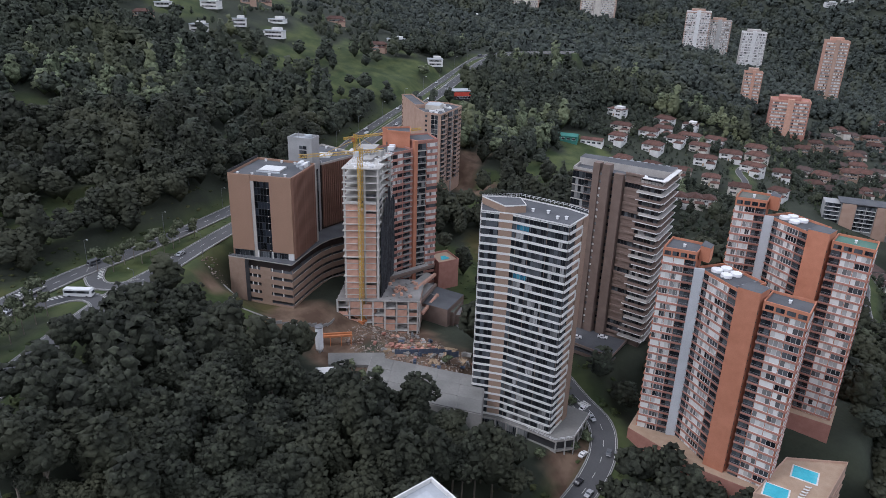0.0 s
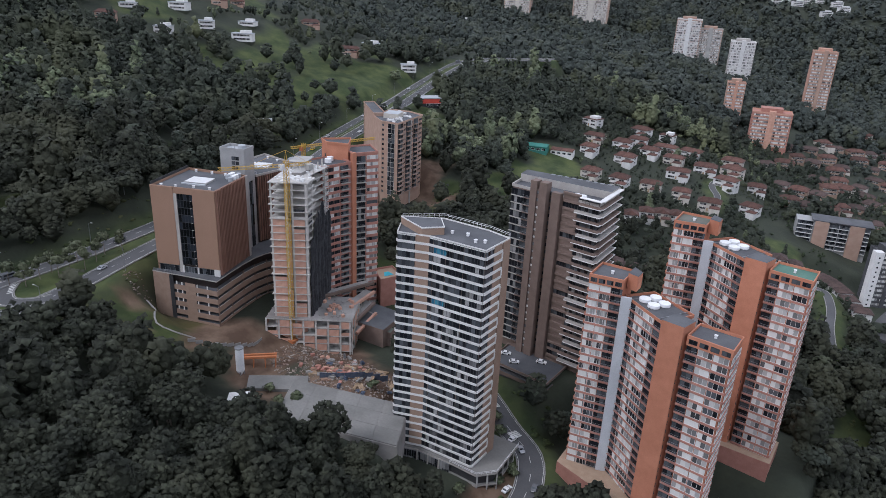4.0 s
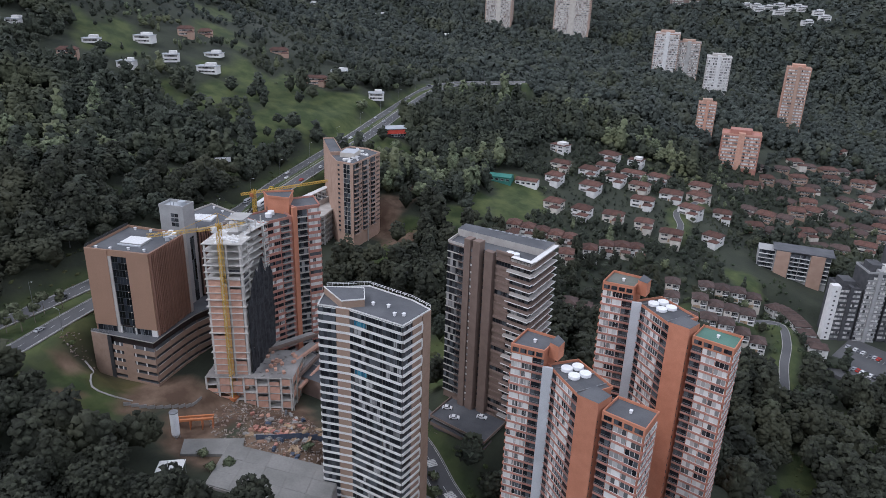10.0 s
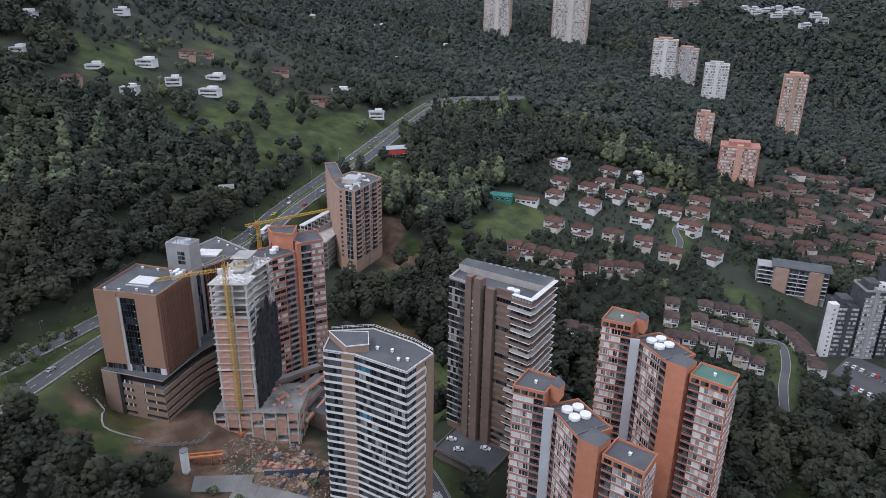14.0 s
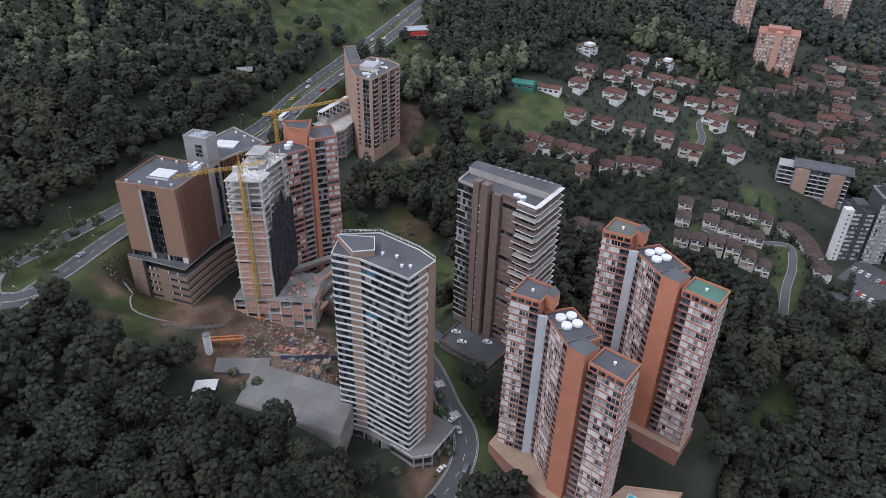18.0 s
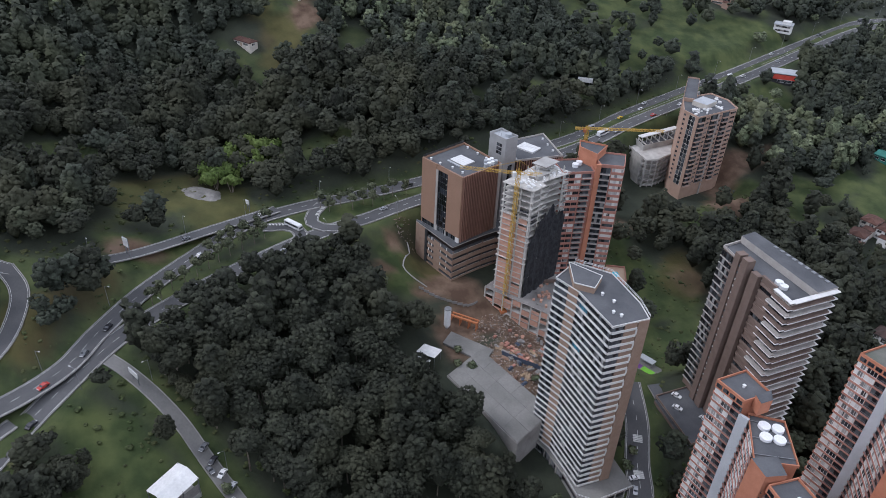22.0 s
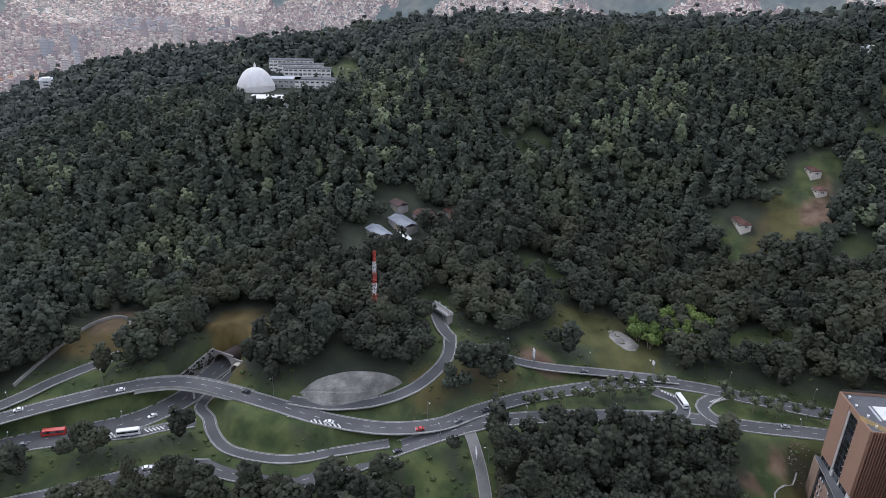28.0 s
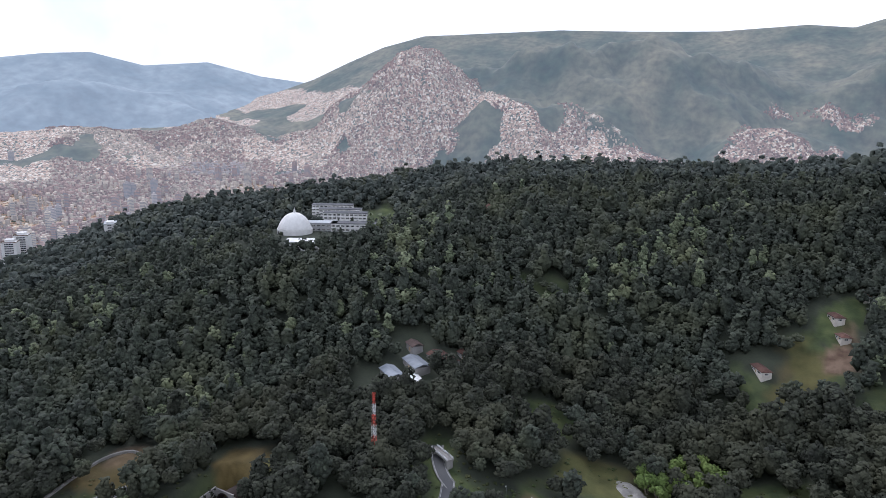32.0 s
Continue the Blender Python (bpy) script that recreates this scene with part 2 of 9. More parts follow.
def foliage(name, dark, mid, light, island=0.45):
    """Leaves: hue and tone shift from tree to tree and from leaf clump to leaf clump."""
    m = surface(name, dark, mid, 0.09, 0.8, 0.9, 0.85, island=island, spec=0.2, space="World", contrast=0.5)
    n, l = m.node_tree.nodes, m.node_tree.links
    geo, far_noise, mix = n.new("ShaderNodeNewGeometry"), n.new("ShaderNodeTexNoise"), n.new("ShaderNodeMix")
    far_noise.inputs["Scale"].default_value, far_noise.inputs["Detail"].default_value = 0.022, 3
    l.new(geo.outputs["Position"], far_noise.inputs["Vector"])
    spread = n.new("ShaderNodeMapRange")
    spread.inputs["From Min"].default_value, spread.inputs["From Max"].default_value = 0.5, 0.72
    l.new(far_noise.outputs[0], spread.inputs["Value"])
    mix.data_type = "RGBA"
    mix.inputs[7].default_value = (*light, 1)
    b = n["Principled BSDF"]
    before = b.inputs["Base Color"].links[0].from_socket
    l.new(before, mix.inputs[6])
    l.new(spread.outputs[0], mix.inputs[0])
    l.new(mix.outputs[2], b.inputs["Base Color"])
    return m


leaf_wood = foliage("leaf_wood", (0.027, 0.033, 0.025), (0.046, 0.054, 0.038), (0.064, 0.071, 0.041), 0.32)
leaf_deep = foliage("leaf_deep", (0.021, 0.024, 0.017), (0.037, 0.041, 0.027), (0.052, 0.054, 0.032), 0.36)
# haze is put into this lighter, bluer leaf colour of the far woods
leaf_hazy = foliage("leaf_hazy", (0.035, 0.043, 0.038), (0.056, 0.066, 0.055), (0.072, 0.08, 0.055), 0.28)
tuft_green = foliage("tuft_green", (0.04, 0.055, 0.02), (0.066, 0.08, 0.032), (0.09, 0.09, 0.04), 0.25)
leaf_garden = foliage("leaf_garden", (0.026, 0.037, 0.022), (0.047, 0.062, 0.034), (0.07, 0.084, 0.042), 0.4)
leaf_pale = foliage("leaf_pale", (0.08, 0.10, 0.058), (0.115, 0.13, 0.075), (0.13, 0.14, 0.075))
leaf_bamboo = foliage("leaf_bamboo", (0.065, 0.105, 0.028), (0.10, 0.145, 0.04), (0.13, 0.165, 0.045))
leaf_palm = foliage("leaf_palm", (0.07, 0.082, 0.05), (0.10, 0.11, 0.066), (0.11, 0.12, 0.07))

# ---- building blocks ----
U = 1.2195  # one unit of the plan in metres


def plan(*points):
    return [tuple(U * c for c in p) for p in points]


def mesh_of(name, verts, faces, *mats):
    me = bpy.data.meshes.new(name)
    me.from_pydata([tuple(v) for v in verts], [], faces)
    for m in mats:
        me.materials.append(m)
    me.update()
    return me


def mesh_fast(name, verts, tris, mat, smooth=False):
    """A large mesh of triangles from arrays."""
    me = bpy.data.meshes.new(name)
    me.vertices.add(len(verts))
    me.vertices.foreach_set("co", np.asarray(verts, np.float32).ravel())
    me.loops.add(len(tris) * 3)
    me.loops.foreach_set("vertex_index", np.asarray(tris, np.int32).ravel())
    me.polygons.add(len(tris))
    me.polygons.foreach_set("loop_start", np.arange(0, len(tris) * 3, 3, dtype=np.int32))
    me.polygons.foreach_set("use_smooth", np.full(len(tris), smooth))
    me.materials.append(mat)
    me.update(calc_edges=True)
    return me


def thing(name, label, category, at, group="", kind="", turn=0.0):
    """An empty at the thing's base, which carries its parts."""
    ob = new(name)
    ob.empty_display_size = 0.5
    ob.location, ob.rotation_euler = at, (0, 0, turn)
    return tagged(ob, label, category, group, kind)


def hang(name, me, parent, at=(0, 0, 0), turn=0.0, label=""):
    """A part of a thing: a mesh under it, at a place in its frame."""
    ob = new(name, me)
    ob.parent, ob.location, ob.rotation_euler = parent, at, (0, 0, turn)
    if label:
        ob["label"] = label
    return ob


CUBE_F = [(0, 3, 2, 1), (4, 5, 6, 7), (0, 1, 5, 4), (1, 2, 6, 5), (2, 3, 7, 6), (3, 0, 4, 7)]


def cube_v(x0, x1, y0, y1, z0, z1):
    return [(x0, y0, z0), (x1, y0, z0), (x1, y1, z0), (x0, y1, z0), (x0, y0, z1), (x1, y0, z1), (x1, y1, z1), (x0, y1, z1)]


def boxes_mesh(name, boxes, *mats):
    """Several boxes (x0, x1, y0, y1, z0, z1[, material slot]) in one mesh."""
    v, f, slots = [], [], []
    for b in boxes:
        o = len(v)
        v += cube_v(*b[:6])
        f += [tuple(i + o for i in q) for q in CUBE_F]
        slots += [b[6] if len(b) > 6 else 0] * 6
    me = mesh_of(name, v, f, *mats)
    me.polygons.foreach_set("material_index", slots)
    return me


STORE = {}


def slab(w, d, h, mat, name="slab"):
    """A shared box that stands proud of a wall: along x, out to -y, up z."""
    key = ("slab", round(w, 2), round(d, 2), round(h, 2), mat.name)
    if key not in STORE:
        STORE[key] = boxes_mesh(name, [(0, w, -d, 0.12, 0, h)], mat)
    return STORE[key]


def window(w, h, glass, frame_mat, mullions=None):
    """A shared window in one piece: a proud frame with mullions, each pane set back in it."""
    key = ("window", round(w, 2), round(h, 2), glass.name, frame_mat.name, mullions)
    if key not in STORE:
        n = mullions if mullions is not None else max(1, round(w / 1.3))
        t, d = min(0.08, w * 0.1), 0.12
        xs = [0, t] + [e for i in range(1, n) for e in (w * i / n - t / 2, w * i / n + t / 2)] + [w - t, w]
        zs = [0, t, h - t, h]
        v = [(x, -d, z) for z in zs for x in xs]
        m, f, slots = len(xs), [], []
        for j in range(3):
            for i in range(m - 1):
                q = (j * m + i, j * m + i + 1, (j + 1) * m + i + 1, (j + 1) * m + i)
                if j == 1 and i % 2 == 1:
                    o = len(v)
                    v += [(v[k][0], -0.03, v[k][2]) for k in q]
                    f += [(o, o + 1, o + 2, o + 3)] + [(q[k], q[(k + 1) % 4], o + (k + 1) % 4, o + k) for k in range(4)]
                    slots += [1, 0, 0, 0, 0]
                else:
                    f.append(q)
                    slots.append(0)
        o = len(v)
        rim = [0, m - 1, 4 * m - 1, 3 * m]
        v += [(v[k][0], 0.1, v[k][2]) for k in rim]
        f += [(o, o + 1, *range(m - 1, -1, -1)), (o + 2, o + 3, *range(3 * m, 4 * m)), (rim[0], rim[0] + m, rim[0] + 2 * m, rim[3], o + 3, o), (o + 1, o + 2, rim[2], rim[1] + 2 * m, rim[1] + m, rim[1])]
        slots += [0] * 4
        me = mesh_of("window", v, f, frame_mat, glass)
        me.polygons.foreach_set("material_index", slots)
        STORE[key] = me
    return STORE[key]


def balcony(w, h, deep, glass, slab_mat, rail):
    """A shared balcony: floor plate, rail with bars, and a dark pane behind that stands in for the shaded recess."""
    key = ("balcony", round(w, 2), round(h, 2), round(deep, 2), glass.name, slab_mat.name)
    if key not in STORE:
        b = [(0, w, -0.03, 0.1, 0, h, 1), (0, w, -deep, 0, -0.2, 0.0), (0, w, -deep, -deep + 0.06, 0.98, 1.05, 2), (0, w, -deep + 0.01, -deep + 0.04, 0.5, 0.54, 2)]
        n = max(2, round(w / 0.6))
        b += [(w * i / n - 0.02, w * i / n + 0.02, -deep, -deep + 0.05, 0, 1.0, 2) for i in range(n + 1)]
        b += [(0, 0.05, -deep, 0, 0.98, 1.05, 2), (w - 0.05, w, -deep, 0, 0.98, 1.05, 2)]
        STORE[key] = boxes_mesh("balcony", b, slab_mat, glass, rail)
    return STORE[key]


def prism(name, poly, z0, z1, *mats, top_slot=0, grow=0.0):
    """A prism over a plan outline that runs anticlockwise."""
    pts = []
    for o, p, q in zip(poly[-1:] + poly[:-1], poly, poly[1:] + poly[:1]):
        a, b, c = Vector(o[:2]), Vector(p[:2]), Vector(q[:2])
        e, f = (b - a).normalized(), (c - b).normalized()
        away = Vector((e.y + f.y, -e.x - f.x))
        pts.append(b + (away.normalized() * grow * min(1.6, 2 / max(0.4, away.length)) if grow else Vector((0, 0))))
    n = len(pts)
    v = [(p.x, p.y, z0) for p in pts] + [(p.x, p.y, z1) for p in pts]
    f = [tuple(range(n, 2 * n)), tuple(reversed(range(n)))] + [(i, (i + 1) % n, n + (i + 1) % n, n + i) for i in range(n)]
    me = mesh_of(name, v, f, *mats)
    if top_slot:
        me.polygons[0].material_index = top_slot
    return me


def parapet(poly, z, high, thick, mat, name="parapet"):
    """A low wall round the roof's edge."""
    c = Vector((sum(p[0] for p in poly) / len(poly), sum(p[1] for p in poly) / len(poly)))
    outer = [Vector(p[:2]) + (Vector(p[:2]) - c).normalized() * 0.12 for p in poly]
    inner = [p - (p - c).normalized() * (thick + 0.12) for p in outer]
    n = len(poly)
    v = [(p.x, p.y, z) for p in outer] + [(p.x, p.y, z + high) for p in outer] + [(p.x, p.y, z + high) for p in inner] + [(p.x, p.y, z) for p in inner]
    f = []
    for i in range(n):
        j = (i + 1) % n
        f += [(i, j, n + j, n + i), (n + i, n + j, 2 * n + j, 2 * n + i), (2 * n + i, 2 * n + j, 3 * n + j, 3 * n + i)]
    return mesh_of(name, v, f, mat)


def local(poly, at):
    return [(p[0] - at[0], p[1] - at[1]) for p in poly]


def run(p, q):
    """The wall from p to q: its length and the turn that lays x along it and -y outward."""
    return math.hypot(q[0] - p[0], q[1] - p[1]), math.atan2(q[1] - p[1], q[0] - p[0])


def along(p, q, f):
    return p[0] + (q[0] - p[0]) * f, p[1] + (q[1] - p[1]) * f


def cylinder_mesh(name, r, h, mat, sides=20, r2=None):
    r2 = r if r2 is None else r2
    v = [(r * math.cos(a), r * math.sin(a), 0) for a in (2 * math.pi * i / sides for i in range(sides))]
    v += [(r2 * math.cos(a), r2 * math.sin(a), h) for a in (2 * math.pi * i / sides for i in range(sides))]
    f = [tuple(range(sides, 2 * sides)), tuple(reversed(range(sides)))] + [(i, (i + 1) % sides, sides + (i + 1) % sides, sides + i) for i in range(sides)]
    return mesh_of(name, v, f, mat)


def bar_boxes(segments, thick):
    """Square bars between points, as vertices and faces."""
    v, f = [], []
    for a, b in segments:
        a, b = Vector(a), Vector(b)
        d = (b - a).normalized()
        s = d.cross(Vector((0, 0, 1)) if abs(d.z) < 0.9 else Vector((1, 0, 0))).normalized() * thick / 2
        t = d.cross(s).normalized() * thick / 2
        o = len(v)
        v += [a - s - t, a + s - t, a + s + t, a - s + t, b - s - t, b + s - t, b + s + t, b - s + t]
        f += [tuple(i + o for i in q) for q in CUBE_F]
    return v, f


def bars_mesh(name, segments, thick, mat):
    v, f = bar_boxes(segments, thick)
    return mesh_of(name, v, f, mat)

# ---- the lie of the land ----
# broad and small swells: middle of each (plan units) and its height
BROAD = [(-1050, -850, -78.5), (-1050, -550, 227.1), (-1050, -250, -65.3), (-1050, 50, 7.9), (-800, -850, -220.2), (-800, -550, -106.5), (-800, -250, 62.3), (-800, 50, -17.4), (-550, -850, 262.0), (-550, -550, 26.5), (-550, -250, 84.3), (-550, 50, 56.7), (-300, -850, -180.6), (-300, -550, 89.5), (-300, -250, 5.2), (-300, 50, 13.5), (-800, 350, 87.2), (-800, 700, 71.0), (-800, 1150, 31.2), (-500, 350, 61.2), (-500, 700, -60.2), (-500, 1150, 5.2), (-200, 350, -14.4), (-200, 700, 61.6), (-200, 1150, -32.6), (100, 350, -2.2), (100, 700, -57.5), (100, 1150, -57.3), (0, 50, -19.0), (50, -300, 63.4)]
SMALL = [(-60, 190, 51.3), (-110, 150, -58.7), (-165, 150, 23.1), (-200, 90, 23.6), (-140, 30, -45.3), (-80, -40, 6.1), (-100, 70, 52.6), (-30, 110, -12.9), (-150, 220, -20.4), (-230, 190, 10.8), (-250, 60, -37.9), (-190, -20, 55.4), (-200, -110, -42.1), (-110, -120, 24.1), (-130, 300, 9.2), (-220, 330, -4.6), (-330, 110, -11.6), (-300, -180, 37.4), (-40, 420, 10.6), (0, 0, 1.6), (20, 220, -9.4), (-380, 280, -16.9), (-400, -250, -38.2)]


def smooth(a, b, x):
    t = np.clip((x - a) / (b - a), 0, 1)
    return t * t * (3 - 2 * t)


def swell(x, y):
    """Height of the open land in plan units."""
    h = -27.9 - 21.5 * x / 500 + 46.4 * y / 500
    for a, b, v in BROAD:
        h = h + v * np.exp(-((x - a) ** 2 + (y - b) ** 2) / (2 * 230.0 ** 2))
    for a, b, v in SMALL:
        h = h + v * np.exp(-((x - a) ** 2 + (y - b) ** 2) / (2 * 75.0 ** 2))
    return h


def far_land(x, y):
    """Land past the near hills: a broad city valley to the south-west, its floor tilted up to fit the camera's view,
    rising hills elsewhere.
    """
    r = np.hypot(x + 60, y - 150)
    turn = np.degrees(np.arctan2(y - 150, x + 60)) % 360
    valley = smooth(160, 185, turn) * (1 - smooth(275, 300, turn))
    low = -150 + 0.082 * np.clip(r - 1300, 0, None)
    high = 130 + 0.075 * np.clip(r - 1300, 0, None) + 22 * np.sin(x / 260.0 + 1.3) * np.cos(y / 310.0)
    return valley * low + (1 - valley) * high


# roads: middle line with heights (plan units), width in metres
ROADS = {
    "highway_west": (9.5, [(-20, -152, 38), (-58, -127, 41), (-86, -105, 43), (-101, -90, 43.5), (-107, -78, 43.5), (-110, -62, 43.2), (-112, -39, 43), (-114, -18, 42.5), (-121, 4, 41.5), (-134, 21, 40.5), (-150, 31, 40), (-169, 46, 40), (-191, 70, 40), (-205, 89, 40), (-211, 111, 40), (-213, 131, 40), (-216, 160, 40.5), (-223, 205, 42), (-233, 261, 45), (-246, 297, 47.5), (-257, 339, 51), (-268, 393, 57), (-279, 442, 63), (-293, 502, 69), (-296, 527, 71), (-286, 548, 73), (-262, 562, 74.5), (-235, 572, 76)]),
    "highway_east": (9.5, [(-89, -13, 33.6), (-100, 0, 36), (-118, 14, 38.6), (-138, 30, 39.6), (-150, 42, 39.5), (-161, 58, 39.5), (-170, 73, 39.5), (-178, 89, 39.5), (-185, 104, 39.5), (-190, 118, 39.5), (-194, 134, 39.5), (-201, 158, 40), (-211, 205, 42), (-222, 258, 45), (-235, 294, 47.5), (-246, 337, 51), (-257, 391, 57), (-269, 441, 63), (-282, 497, 69), (-284, 520, 71), (-277, 537, 73), (-257, 549, 74.5), (-232, 559, 76)]),
    "tunnel_road": (14.0, [(-134, -85, 36), (-124, -84, 36), (-114, -82.5, 36), (-103, -82, 36), (-86, -88, 35.5), (-70, -101, 35), (-55, -118, 34), (-25, -140, 32)]),
    "slip_loop": (6.0, [(-116, -75, 36.02), (-104, -72, 36.02), (-100, -64, 36), (-94.5, -57, 35.5), (-90, -46, 35), (-92, -31, 35), (-97, -19, 35.5), (-106, -6, 37.5), (-117, 9, 39)]),
    "slip_fork": (6.0, [(-70, -95, 35), (-80, -82, 35.3), (-88, -75, 35.5), (-95, -66, 35.8)]),
    "lower_road": (9.0, [(-20, -112, 30), (-45, -85, 32), (-66, -66, 33), (-79, -50, 33.5), (-81, -38, 33.6), (-84, -26, 33.6), (-90, -12, 33.8)]),
    "ramp": (7.5, [(-108, -119, 45), (-98, -122, 44.5), (-81, -128, 43.5), (-69, -131, 42.5), (-50, -138, 41)]),
    "upper_road": (7.0, [(-200, -14, 55), (-188, -6, 54), (-180, 3, 52), (-178, 13, 50), (-182, 33, 47), (-188, 48, 44.5), (-200, 72, 42), (-211, 100, 40.6)]),
    "hill_curl": (7.0, [(-180, 4, 52), (-168, 9, 50.2), (-156, 9, 48.6), (-142, 5, 46.8), (-130, -5, 44.8), (-121, -20, 43.6), (-117, -37, 43)]),
    "lane": (5.2, [(-137, 33, 39.6), (-131, 38, 38.5), (-122, 45, 35), (-111, 52, 30), (-100, 57, 25.5), (-89, 62, 22), (-78, 68, 19), (-66, 80, 14)]),
    "turn_east": (7.0, [(-199, 92, 39.8), (-197, 101, 39.8), (-193, 105, 39.8), (-187, 105, 39.7), (-180, 100, 39.6)]),
    "turn_west": (7.0, [(-211, 120, 39.9), (-204, 114, 39.8), (-197, 112, 39.8), (-192, 116, 39.7), (-190, 122, 39.6)]),
    "tower_street": (10.0, [(-96, 206, 12), (-80, 199, 9.5), (-66, 190, 7), (-55, 184, 4.5), (-50, 174, 2), (-49, 163, 0), (-50, 152, -2), (-52, 138, -4), (-60, 122, -3)]),
    "village_street": (4.6, [(-34, 358, 12.5), (-22, 358, 10.5), (-12, 366, 8), (2, 382, 4), (8, 368, 2), (10, 350, -1), (14, 330, -4)]),
    "villa_street": (4.4, [(-62, 420, 22), (-64, 442, 23), (-72, 462, 25), (-66, 490, 26)]),
}
BRIDGES = {"highway_west": (3.2, 6.4), "ramp": (1.0, 1.01)}
# level grounds: middle, half sizes, height (plan units)
PADS = [(-212, 298, 30, 24, 24.0), (-104, 155, 20, 11, 16.5), (-118, 186, 12, 10, 11.5), (-74, 168, 18, 12, 4), (-72, 213, 16, 12, 15), (-25, 190, 26, 12, 1), (-14, 226, 28, 12, 8), (-176, 168, 18, 12, 22), (-180, 262, 10, 12, 24), (-368, -226, 66, 42, 107), (-122, 160, 16, 12, 15.5), (12, 395, 16, 16, -3), (38, 400, 18, 14, -6)]


def glide(points, step=3.0):
    """A smooth line through the points, in metres, about step metres apart."""
    p = [np.array(q, float) * U for q in points]
    p = [2 * p[0] - p[1]] + p + [2 * p[-1] - p[-2]]
    out = []
    for a, b, c, d in zip(p, p[1:], p[2:], p[3:]):
        n = max(2, int(np.linalg.norm(c - b) / step))
        for i in range(n):
            t = i / n
            out.append(0.5 * (2 * b + (c - a) * t + (2 * a - 5 * b + 4 * c - d) * t * t + (3 * b - a - 3 * c + d) * t ** 3))
    out.append(p[-2])
    return np.array(out)


LINES = {k: glide(v[1]) for k, v in ROADS.items()}


def on_bridge(name, n):
    """Which of the n points of a road's line stand on a bridge."""
    if name != "highway_west":
        return np.zeros(n, bool)
    line = LINES[name]
    return (line[:, 1] < -52 * U) & (line[:, 1] > -97 * U)


def near_line(x, y, line, reach):
    """Distance to a road's line and its height there."""
    best, high = np.full(x.shape, 1e9), np.zeros(x.shape)
    lo, hi = line.min(0) - reach, line.max(0) + reach
    idx = np.nonzero((x > lo[0]) & (x < hi[0]) & (y > lo[1]) & (y < hi[1]))[0]
    if not len(idx):
        return best, high
    px, py = x[idx], y[idx]
    bd, bh = np.full(len(idx), 1e9), np.zeros(len(idx))
    for a, b in zip(line, line[1:]):
        e = b - a
        t = np.clip(((px - a[0]) * e[0] + (py - a[1]) * e[1]) / (e[0] ** 2 + e[1] ** 2 + 1e-9), 0, 1)
        d = np.hypot(px - a[0] - t * e[0], py - a[1] - t * e[1])
        m = d < bd
        bd[m], bh[m] = d[m], (a[2] + t * e[2])[m]
    best[idx], high[idx] = bd, bh
    return best, high


ORDER = ["upper_road", "hill_curl", "ramp", "highway_west", "highway_east", "turn_east", "turn_west", "lane", "lower_road", "slip_fork", "slip_loop", "tunnel_road", "tower_street", "village_street", "villa_street"]


def land(x, y):
    """Height of the ground in metres at arrays of places in metres."""
    x, y = np.asarray(x, float), np.asarray(y, float)
    h = U * swell(x / U, y / U)
    rough = 2.2 * np.sin(x / 23.0 + 1.7 * np.sin(y / 31.0)) * np.sin(y / 27.0 + 1.1 * np.sin(x / 37.0))
    h = h + rough * smooth(150, 420, np.hypot(x + 90, y - 190))
    r = np.hypot(x + 60, y - 150)
    f = smooth(1050, 1550, r)
    h = h * (1 - f) + far_land(x, y) * f
    for a, b, rx, ry, z in PADS:
        d = np.maximum(np.abs(x - a * U) - rx * U, np.abs(y - b * U) - ry * U)
        w = 1 - smooth(0, 14, d)
        h = h * (1 - w) + z * U * w
    for name in ORDER:
        line, width = LINES[name], ROADS[name][0]
        if name == "highway_west":
            hold = on_bridge(name, len(line))
            cut = int(np.argmax(hold)), len(hold) - int(np.argmax(hold[::-1]))
            pieces = [line[: cut[0] + 1], line[cut[1] - 1:]]
        else:
            pieces = [line]
        if name == "highway_west":
            d, z = near_line(x, y, line[cut[0]:cut[1]], 20)
            w = 1 - smooth(width / 2 + 0.5, width / 2 + 5, d)
            h = np.minimum(h, h * (1 - w) + (z - 2.2) * w)
        for piece in pieces:
            d, z = near_line(x, y, piece, 40)
            w = 1 - smooth(width / 2 + 1.2, width / 2 + (7 if name in ("tunnel_road", "slip_loop") else 13), d)
            h = h * (1 - w) + (z - 0.35) * w
    # the cut before the tunnels
    d = np.maximum(np.abs(x + 119 * U) - 13.8 * U, np.abs(y + 80.8 * U) - 10.2 * U)
    w = 1 - smooth(0, 3.2, d)
    return h * (1 - w) + (36 * U - 0.45) * w


def road_clear(x, y):
    """How far each place lies from the edge of the nearest road."""
    best = np.full(np.shape(x), 1e9)
    for name, line in LINES.items():
        d, _ = near_line(x, y, line, 60)
        best = np.minimum(best, d - ROADS[name][0] / 2)
    return best


